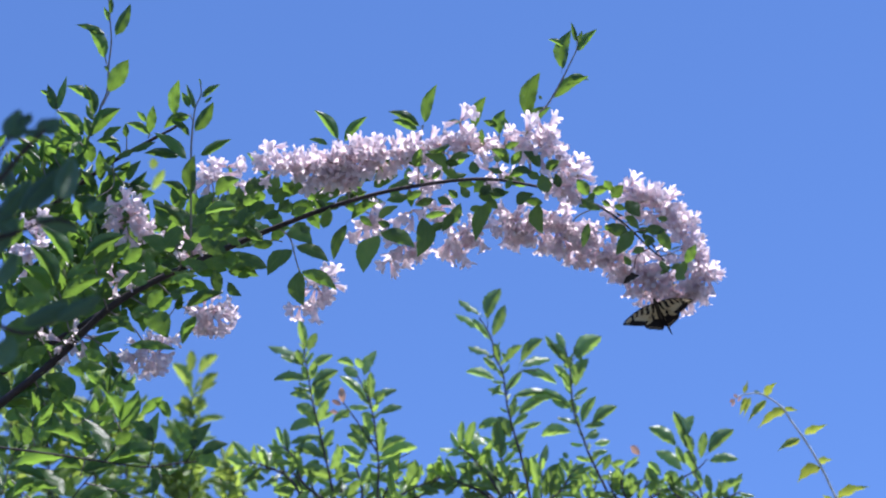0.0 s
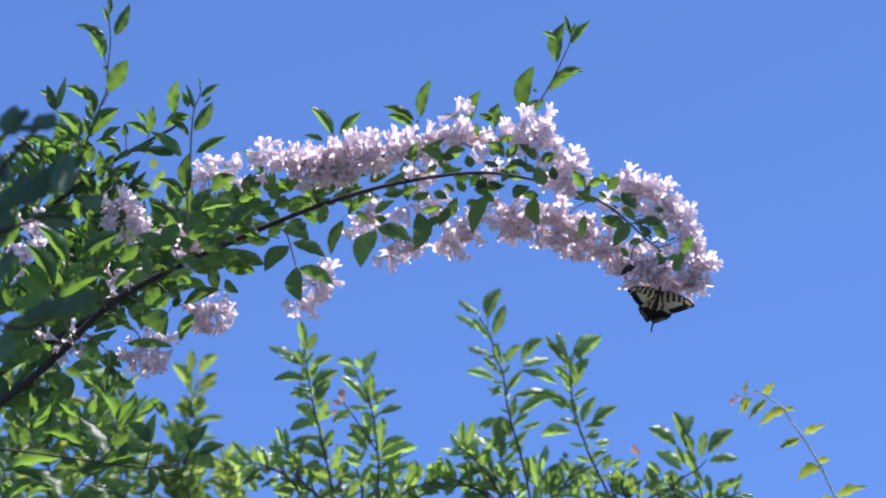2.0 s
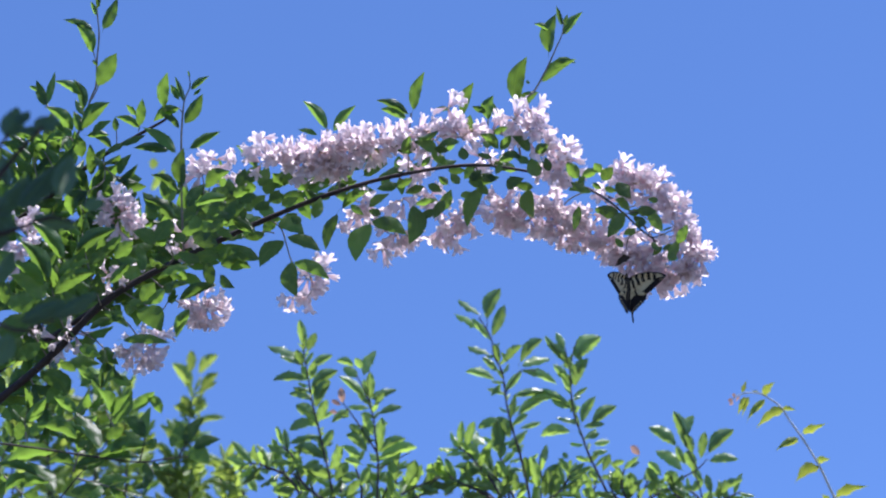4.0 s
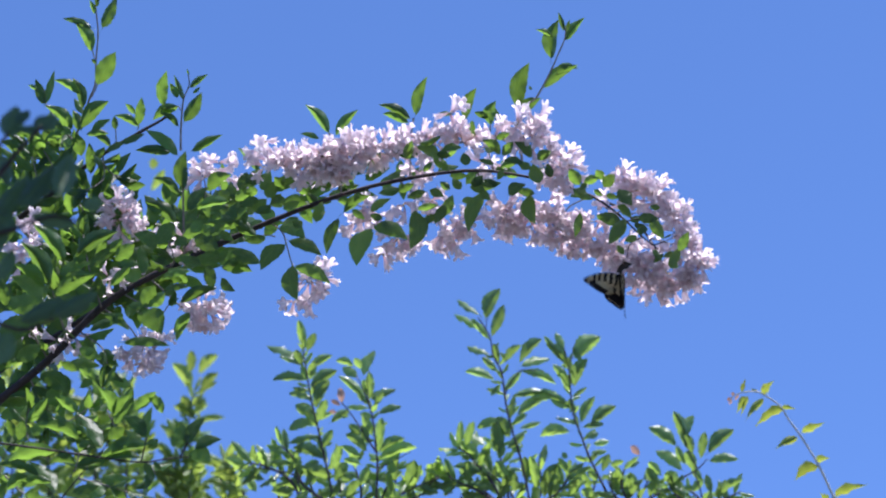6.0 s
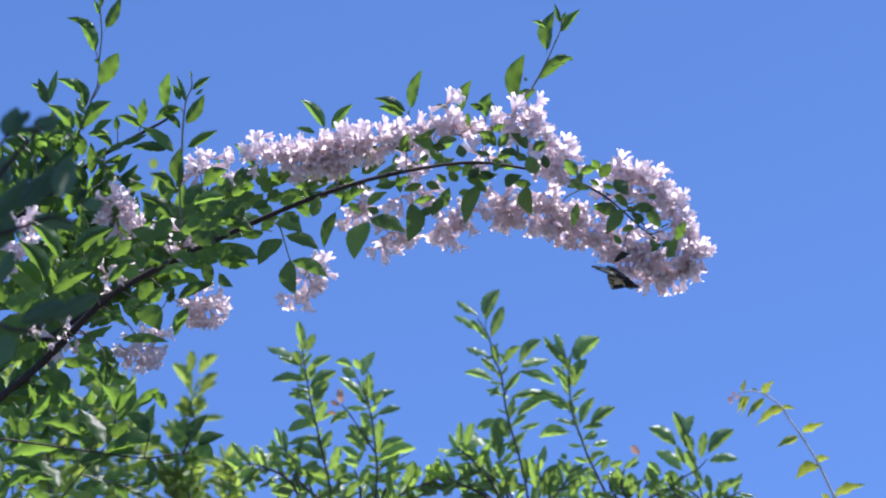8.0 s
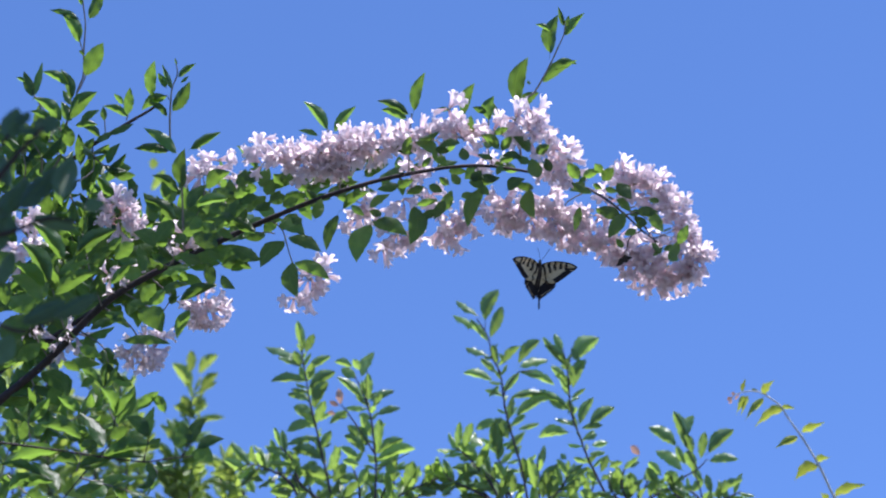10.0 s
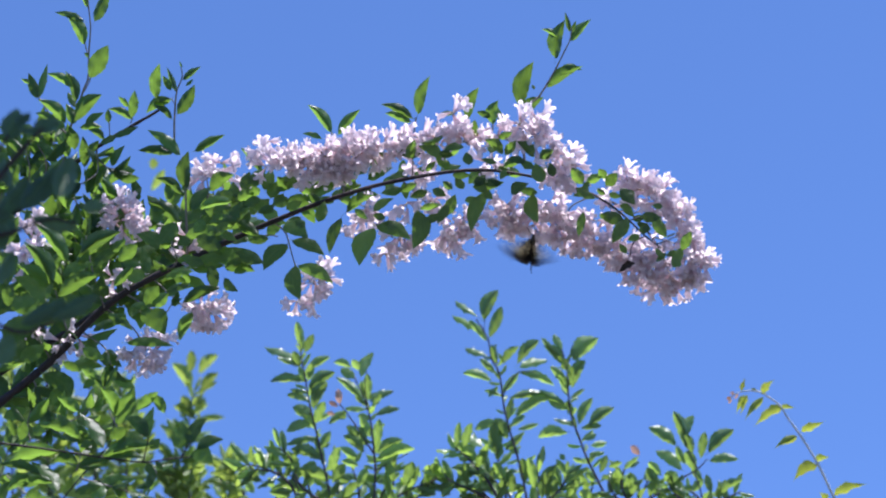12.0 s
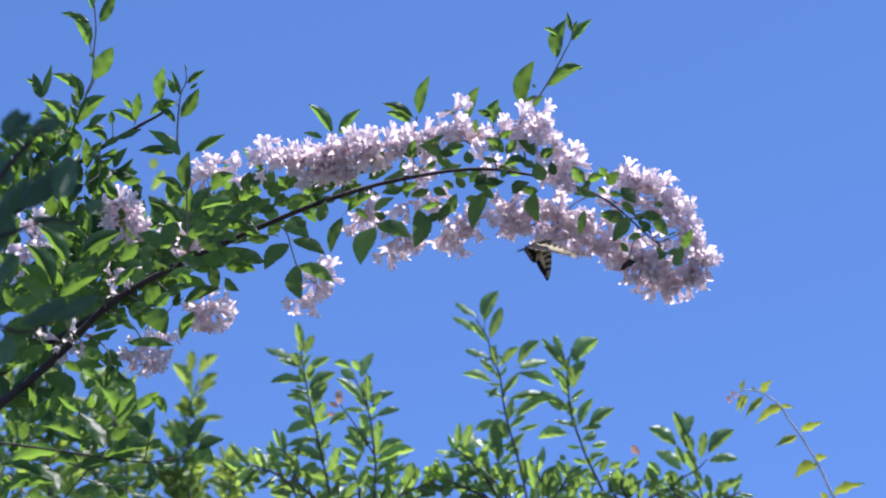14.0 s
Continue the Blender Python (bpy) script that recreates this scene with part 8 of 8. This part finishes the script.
def butterfly():
    fly = thing("butterfly", (0.3509, 3.6309, 3.5111), "yellow and black striped swallowtail butterfly feeding on the flowers", "butterfly")
    butterfly_body(fly)
    fore = [(0.001, 0.007), (0.012, 0.0115), (0.026, 0.0135), (0.040, 0.0125), (0.0480, 0.0092), (0.0468, 0.0066), (0.0400, 0.0006), (0.0330, -0.0056), (0.0262, -0.0108), (0.0180, -0.0145), (0.0080, -0.0120), (0.001, -0.004)]
    hind = [(0.001, 0.001), (0.012, -0.006), (0.0228, -0.0128), (0.0232, -0.0165), (0.0196, -0.0218), (0.0152, -0.0258), (0.0115, -0.0290),
            (0.0085, -0.0320), (0.0062, -0.0335)]
    # one of its two tails is broken off
    tails = {-1: [(0.0050, -0.0350), (0.0036, -0.0345)], 1: [(0.0054, -0.0400), (0.0062, -0.0450), (0.0046, -0.0455), (0.0036, -0.0400)]}
    rear = [(0.0032, -0.0340), (0.0002, -0.0300), (0.0, -0.006)]
    bars = ((0.0010, 0.0022, 0.0, -0.03), (0.0065, 0.0017, -0.30, -0.02), (0.0138, 0.0021, -0.30, -0.002), (0.0210, 0.0021, -0.20, 0.002), (0.0278, 0.0020, -0.10, 0.004), (0.0338, 0.0019, 0.0, 0.004))
    wings = []
    for side, name in ((-1, "left"), (1, "right")):
        f = part(name + "_forewing", wing_mesh("forewing", fore, side, bars, lambda s: 0.10 if s < 0.36 else (0.27 if s < 0.74 else 0.05), (0.44, 0.50)), None, fly, "pale yellow forewing with black bars and rim")
        h = part(name + "_hindwing", wing_mesh("hindwing", hind + tails[side] + rear, side, ((0.0012, 0.0026, 0.02, -0.05),), lambda s: 0.04 if s < 0.12 else (0.50 if s < 0.85 else 0.2), (0.25, 0.62), 0.022), None, fly, "pale yellow tailed hindwing with dark rim")
        f.location.z, h.location.z = 0.0004, -0.0003
        wings.append((f, h))
    return fly, wings


fly, wings = butterfly()


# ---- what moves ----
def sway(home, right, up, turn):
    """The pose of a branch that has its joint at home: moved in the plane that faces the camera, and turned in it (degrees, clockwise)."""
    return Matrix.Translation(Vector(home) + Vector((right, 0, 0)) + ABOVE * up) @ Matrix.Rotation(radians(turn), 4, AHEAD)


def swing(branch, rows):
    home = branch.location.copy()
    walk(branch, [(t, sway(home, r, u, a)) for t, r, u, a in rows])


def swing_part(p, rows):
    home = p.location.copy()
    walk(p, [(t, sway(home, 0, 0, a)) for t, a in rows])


# quick wing beats while it hovers: seconds, degrees in a thirtieth of a second
BEATS = {10.8: 26, 11.0: 14, 11.8: 22, 12.0: 34, 12.5: 36, 13.5: 38}


def with_beats(rows):
    beaten = []
    for t, a in rows:
        swift = BEATS.get(t, 0)
        if swift:
            beaten.append((t - 1 / FPS, a - swift))
        beaten.append((t, a))
        if swift:
            beaten.append((t + 1 / FPS, min(a + swift, 86)))
    return beaten


def motions():
    swing(arch, [(0, 0.0000, -0.0000, 0.00), (0.5, 0.0003, 0.0005, 0.46), (1, -0.0005, 0.0005, 0.23), (1.5, -0.0000, -0.0007, -0.27), (2, -0.0000, -0.0017, -0.77), (2.5, -0.0006, -0.0008, -0.35), (3, -0.0022, 0.0006, -0.67), (5.5, -0.0028, -0.0044, -2.02), (6, -0.0038, -0.0013, -0.95), (6.5, -0.0035, -0.0009, -0.77), (7, -0.0021, -0.0010, -0.71), (7.5, -0.0018, -0.0016, -1.43), (8, -0.0030, -0.0015, -1.76), (10.5, -0.0007, -0.0026, -1.47), (11, -0.0000, -0.0033, -1.62), (11.5, -0.0003, -0.0018, -1.00), (12, 0.0002, -0.0023, -1.09), (12.5, 0.0015, -0.0032, -1.40), (13, 0.0005, -0.0019, -0.92), (13.5, 0.0017, -0.0019, -0.91), (14, 0.0022, -0.0031, -1.26)])
    swing(shoot, [(0, 0.0000, -0.0000, 0.00), (0.5, -0.0031, 0.0003, -0.80), (1, 0.0055, -0.0044, -0.12), (1.5, 0.0079, -0.0064, 0.43), (2, -0.0002, -0.0006, -0.15), (2.5, -0.0089, 0.0055, -0.89), (3, -0.0099, 0.0050, -1.34), (5.5, -0.0046, -0.0023, -1.11), (6, -0.0083, 0.0026, -1.43), (6.5, -0.0118, 0.0092, -0.74), (7, -0.0078, 0.0053, -0.85), (7.5, -0.0061, 0.0034, -0.34), (8, -0.0098, 0.0072, -0.32), (8.2, -0.0168, 0.0101, -0.74), (10.5, -0.0181, 0.0091, -2.48), (11, -0.0122, 0.0090, -1.31), (11.5, -0.0112, 0.0069, -1.31), (12, -0.0141, 0.0080, -2.05), (12.5, -0.0144, 0.0106, -1.18), (13, -0.0120, 0.0097, -1.08), (13.5, -0.0119, 0.0090, -1.31), (14, -0.0143, 0.0117, -0.81)])
    swing(near, [(0, 0.0000, -0.0000, 0.00), (0.5, -0.0002, 0.0005, 0.00), (1, -0.0005, 0.0010, 0.00), (1.5, -0.0022, 0.0026, 0.00), (2, -0.0024, 0.0031, 0.00), (2.5, -0.0012, 0.0017, 0.00), (3, -0.0012, 0.0012, 0.00), (5.5, -0.0022, 0.0026, 0.00), (6, -0.0017, 0.0024, 0.00), (6.5, -0.0022, 0.0022, 0.00), (7, -0.0024, 0.0022, 0.00), (7.5, -0.0024, 0.0019, 0.00), (8, -0.0017, 0.0017, 0.00), (10.5, -0.0014, 0.0012, 0.00), (11, -0.0014, 0.0014, 0.00), (11.5, -0.0012, 0.0010, 0.00), (12, -0.0014, 0.0007, 0.00), (12.5, -0.0012, 0.0005, 0.00), (13, -0.0012, 0.0007, 0.00), (13.5, -0.0012, 0.0005, 0.00), (14, -0.0012, 0.0005, 0.00)])
    swing(low, [(0, 0.0000, -0.0000, 0.00), (0.5, 0.0010, -0.0030, 0.00), (1, 0.0000, -0.0020, 0.00), (1.5, -0.0020, -0.0000, 0.00), (2, -0.0030, -0.0010, 0.00), (2.5, -0.0040, -0.0010, 0.00), (3, -0.0060, 0.0050, 0.00), (5.5, -0.0090, 0.0050, 0.00), (6, -0.0070, 0.0050, 0.00), (6.5, -0.0070, 0.0060, 0.00), (7, -0.0060, 0.0060, 0.00), (7.5, -0.0060, 0.0090, 0.00), (8, -0.0040, 0.0090, 0.00), (10.5, -0.0050, 0.0050, 0.00), (11, -0.0060, 0.0050, 0.00), (11.5, -0.0050, 0.0040, 0.00), (12, -0.0050, 0.0050, 0.00), (12.5, -0.0060, 0.0060, 0.00), (13, -0.0050, 0.0040, 0.00), (13.5, -0.0040, 0.0040, 0.00), (14, -0.0040, 0.0050, 0.00)])
    for b in (one, two):
        swing(b, [(0, 0.0000, -0.0000, 0.00), (0.5, -0.0004, -0.0000, 0.00), (1, -0.0004, -0.0004, 0.00), (1.5, -0.0004, -0.0000, 0.00), (2, 0.0000, -0.0000, 0.00), (2.5, 0.0004, -0.0000, 0.00), (3, -0.0004, -0.0000, 0.00), (5.5, -0.0011, -0.0000, 0.00), (6, -0.0019, -0.0000, 0.00), (6.5, -0.0019, -0.0016, 0.00), (7, -0.0015, -0.0016, 0.00), (7.5, -0.0031, -0.0016, 0.00), (8, -0.0031, -0.0016, 0.00), (10.5, -0.0050, -0.0024, 0.00), (11, -0.0054, -0.0027, 0.00), (11.5, -0.0050, -0.0027, 0.00), (12, -0.0058, -0.0027, 0.00), (12.5, -0.0054, -0.0027, 0.00), (13, -0.0054, -0.0035, 0.00), (13.5, -0.0062, -0.0039, 0.00), (14, -0.0054, -0.0039, 0.00)])
    swing(vine, [(0, 0.0000, -0.0000, 0.00), (0.5, 0.0022, 0.0014, 0.00), (1, 0.0000, -0.0000, 0.00), (1.5, -0.0029, -0.0015, 0.00), (2, -0.0008, 0.0007, 0.00), (2.5, 0.0000, 0.0014, 0.00), (3, -0.0015, -0.0000, 0.00), (5.5, -0.0036, 0.0029, 0.00), (6, -0.0043, 0.0029, 0.00), (6.5, -0.0043, 0.0029, 0.00), (7, -0.0043, 0.0029, 0.00), (7.5, -0.0043, 0.0029, 0.00), (8, -0.0036, 0.0036, 0.00), (10.5, -0.0043, 0.0036, 0.00), (11, -0.0043, 0.0043, 0.00), (11.5, -0.0051, 0.0036, 0.00), (12, -0.0051, 0.0043, 0.00), (12.5, -0.0051, 0.0051, 0.00), (13, -0.0051, 0.0051, 0.00), (13.5, -0.0058, 0.0051, 0.00), (14, -0.0058, 0.0051, 0.00)])
    swing_part(sprig, [(0, 0.00), (0.5, 1.93), (1, -0.25), (1.5, -0.17), (2, -0.41), (2.5, 0.18), (3, -0.02), (5.5, -1.10), (6, -1.36), (6.5, -1.89), (7, 0.60), (7.5, 1.69), (8, -0.13), (10.5, 0.73), (11, 1.35), (11.5, 1.35), (12, 1.67), (12.5, 2.61), (13, 1.72), (13.5, 2.31), (14, 2.41)])
    walk(fly, [(0, pose(0.2513, 2.5886, 2.9164, 159.5, -13.3, -16.3)), (0.3, pose(0.2538, 2.5895, 2.9149, 167.1, 3.4, -9.1)),
              (0.5, pose(0.2536, 2.5876, 2.9181, 151.3, -7.3, -10.4)), (0.8, pose(0.2514, 2.5892, 2.9155, 153.5, -2.9, -14.8)),
              (1, pose(0.2524, 2.5887, 2.9162, 157.7, -2.9, -11.8)), (1.2, pose(0.2548, 2.5874, 2.9185, 159.7, -2.2, -10.5)),
              (1.5, pose(0.2509, 2.5860, 2.9209, 154.1, 10.3, -1.6)), (1.8, pose(0.2556, 2.5826, 2.9268, 137.5, 9.4, 10.0)),
              (2, pose(0.2523, 2.5824, 2.9272, 142.1, 10.0, 9.8)), (2.2, pose(0.2510, 2.5830, 2.9261, 139.5, 6.9, 6.0)),
              (2.4, pose(0.2531, 2.5796, 2.9321, 117.5, 0.3, 2.8)), (2.5, pose(0.2573, 2.5769, 2.9367, 117.0, 0.2, 2.4)),
              (2.6, pose(0.2525, 2.5777, 2.9352, 121.4, -0.2, 3.9)), (2.8, pose(0.2521, 2.5778, 2.9351, 119.6, -8.5, 10.6)),
              (3, pose(0.2484, 2.5789, 2.9332, 107.8, -14.5, 44.9)), (3.1, pose(0.2462, 2.5767, 2.9370, 128.9, 0.0, 9.6)),
              (3.2, pose(0.2404, 2.5759, 2.9384, 106.6, -18.3, 37.5)), (5.3, pose(0.2089, 2.5702, 2.9482, 127.1, 5.0, -2.1)),
              (5.5, pose(0.2117, 2.5685, 2.9512, 131.6, 8.1, -14.1)), (5.7, pose(0.2132, 2.5719, 2.9454, 133.6, 5.1, -19.6)),
              (5.9, pose(0.2132, 2.5743, 2.9411, 133.2, -1.8, -26.3)), (6, pose(0.2093, 2.5732, 2.9431, 128.0, 12.6, -25.6)),
              (6.2, pose(0.2094, 2.5690, 2.9503, 125.9, 22.4, -20.5)), (6.4, pose(0.2019, 2.5716, 2.9458, 130.6, 7.7, -23.9)),
              (6.5, pose(0.2057, 2.5720, 2.9451, 127.1, 19.7, -23.3)), (6.7, pose(0.2061, 2.5708, 2.9473, 136.1, 9.7, -31.8)),
              (7, pose(0.2080, 2.5701, 2.9484, 131.6, -9.3, -61.0)), (7.2, pose(0.2042, 2.5698, 2.9490, 146.6, -21.3, -45.9)),
              (7.4, pose(0.2077, 2.5696, 2.9492, 128.5, -10.2, -78.9)), (7.5, pose(0.2024, 2.5688, 2.9506, 136.3, -1.3, -80.1)),
              (7.8, pose(0.1976, 2.5657, 2.9562, 134.7, -5.2, -76.3)), (8, pose(0.2020, 2.5679, 2.9522, 141.3, 4.4, -103.5)),
              (8.2, pose(0.2009, 2.5688, 2.9508, 132.8, -3.5, -100.8)), (10.3, pose(0.1078, 2.5663, 2.9551, 116.4, -5.0, 29.5)),
              (10.4, pose(0.1075, 2.5586, 2.9683, 115.4, -3.9, 28.4)), (10.5, pose(0.0953, 2.5549, 2.9748, 138.0, -8.8, 30.8)),
              (10.6, pose(0.0903, 2.5557, 2.9734, 137.8, -2.2, 32.9)), (10.7, pose(0.0892, 2.5539, 2.9764, 167.1, 15.7, 20.4)),
              (10.8, pose(0.1013, 2.5499, 2.9834, -169.7, 13.3, 5.5)), (10.9, pose(0.1053, 2.5437, 2.9942, -172.4, 10.6, -2.1)),
              (11, pose(0.1078, 2.5433, 2.9949, -162.2, 11.2, 1.6)), (11.1, pose(0.1044, 2.5478, 2.9870, -176.6, 22.5, 3.9)),
              (11.2, pose(0.1026, 2.5530, 2.9780, 173.6, 22.0, 4.9)), (11.3, pose(0.1050, 2.5540, 2.9763, 170.6, 13.8, 8.0)),
              (11.4, pose(0.1054, 2.5526, 2.9788, -176.5, 10.2, 10.2)), (11.5, pose(0.1080, 2.5521, 2.9797, 177.8, 8.0, 5.8)),
              (11.6, pose(0.1095, 2.5521, 2.9796, 178.3, 6.1, 2.8)), (11.7, pose(0.1071, 2.5531, 2.9780, 163.2, 4.8, 2.1)),
              (11.8, pose(0.1029, 2.5522, 2.9794, 152.4, 6.5, 2.2)), (11.9, pose(0.1008, 2.5532, 2.9777, 146.1, 11.5, -2.2)),
              (12, pose(0.1055, 2.5508, 2.9819, 164.6, 14.6, -0.3)), (12.1, pose(0.1030, 2.5472, 2.9881, 176.1, 12.4, -11.3)),
              (12.2, pose(0.1049, 2.5483, 2.9862, -163.9, 21.9, 1.7)), (12.3, pose(0.1074, 2.5475, 2.9877, -160.8, 10.1, 5.6)),
              (12.4, pose(0.1103, 2.5449, 2.9922, -161.4, 10.0, 2.8)), (12.5, pose(0.1061, 2.5490, 2.9850, -173.2, 9.8, 20.3)),
              (12.6, pose(0.1116, 2.5517, 2.9804, -174.8, 15.5, 37.3)), (12.8, pose(0.1125, 2.5502, 2.9830, -166.4, 11.6, 13.5)),
              (12.9, pose(0.1129, 2.5524, 2.9791, -179.9, 2.9, 75.0)), (13, pose(0.1133, 2.5546, 2.9752, 166.0, 10.7, 136.6)),
              (13.2, pose(0.1203, 2.5543, 2.9758, 173.9, 2.6, 122.5)), (13.4, pose(0.1163, 2.5533, 2.9775, 159.1, 5.2, 103.8)),
              (13.5, pose(0.1299, 2.5563, 2.9724, -178.3, 35.7, 81.8)), (13.7, pose(0.1169, 2.5507, 2.9820, 148.8, 11.2, 124.5)),
              (13.9, pose(0.1204, 2.5520, 2.9798, 148.4, 7.3, 116.2)), (14, pose(0.1194, 2.5506, 2.9822, 153.1, 5.4, 122.8))])
    for (fore, hind), side, rows in zip(wings, (1, -1), ([(0, 25), (0.3, 11), (0.5, 14), (0.8, 13), (1, 16), (1.2, 13), (1.5, 10), (1.8, 35), (2, 32), (2.2, 37),
              (2.4, 61), (2.5, 79), (2.6, 78), (2.8, 71), (3, 37), (3.1, 42), (3.2, 12), (5.3, 36), (5.5, 37), (5.7, 46),
              (5.9, 60), (6, 48), (6.2, 50), (6.4, 63), (6.5, 55), (6.7, 53), (7, 28), (7.2, 62), (7.4, 11), (7.5, 14),
              (7.8, 32), (8, 8), (8.2, 23), (10.3, 20), (10.4, 12), (10.5, 11), (10.6, 0), (10.7, 46), (10.8, 56), (10.9, 28),
              (11, 24), (11.1, 34), (11.2, 43), (11.3, 48), (11.4, 37), (11.5, 43), (11.6, 48), (11.7, 62), (11.8, 74), (11.9, 63),
              (12, 52), (12.1, 58), (12.2, 27), (12.3, 24), (12.4, 24), (12.5, 72), (12.6, 53), (12.8, 33), (12.9, 36), (13, 38),
              (13.2, 31), (13.4, 31), (13.5, 54), (13.7, 45), (13.9, 41), (14, 54)],
             [(0, 25), (0.3, 21), (0.5, 13), (0.8, 16), (1, 17), (1.2, 13), (1.5, 16), (1.8, 33), (2, 32), (2.2, 37),
              (2.4, 60), (2.5, 78), (2.6, 77), (2.8, 64), (3, 10), (3.1, 55), (3.2, -5), (5.3, 83), (5.5, 68), (5.7, 62),
              (5.9, 69), (6, 59), (6.2, 56), (6.4, 62), (6.5, 59), (6.7, 55), (7, 35), (7.2, 52), (7.4, 27), (7.5, 27),
              (7.8, 35), (8, 26), (8.2, 27), (10.3, 0), (10.4, 4), (10.5, 3), (10.6, -1), (10.7, 60), (10.8, 61), (10.9, 29),
              (11, 26), (11.1, 42), (11.2, 47), (11.3, 44), (11.4, 33), (11.5, 39), (11.6, 45), (11.7, 60), (11.8, 73), (11.9, 68),
              (12, 55), (12.1, 60), (12.2, 35), (12.3, 21), (12.4, 22), (12.5, 74), (12.6, 59), (12.8, 31), (12.9, 16), (13, 1),
              (13.2, 9), (13.4, 25), (13.5, 74), (13.7, 32), (13.9, 35), (14, 47)])):
        for w in (fore, hind):
            walk(w, [(t, pose(0, 0, w.location.z, 0, side * a, 0)) for t, a in with_beats(rows)])


motions()
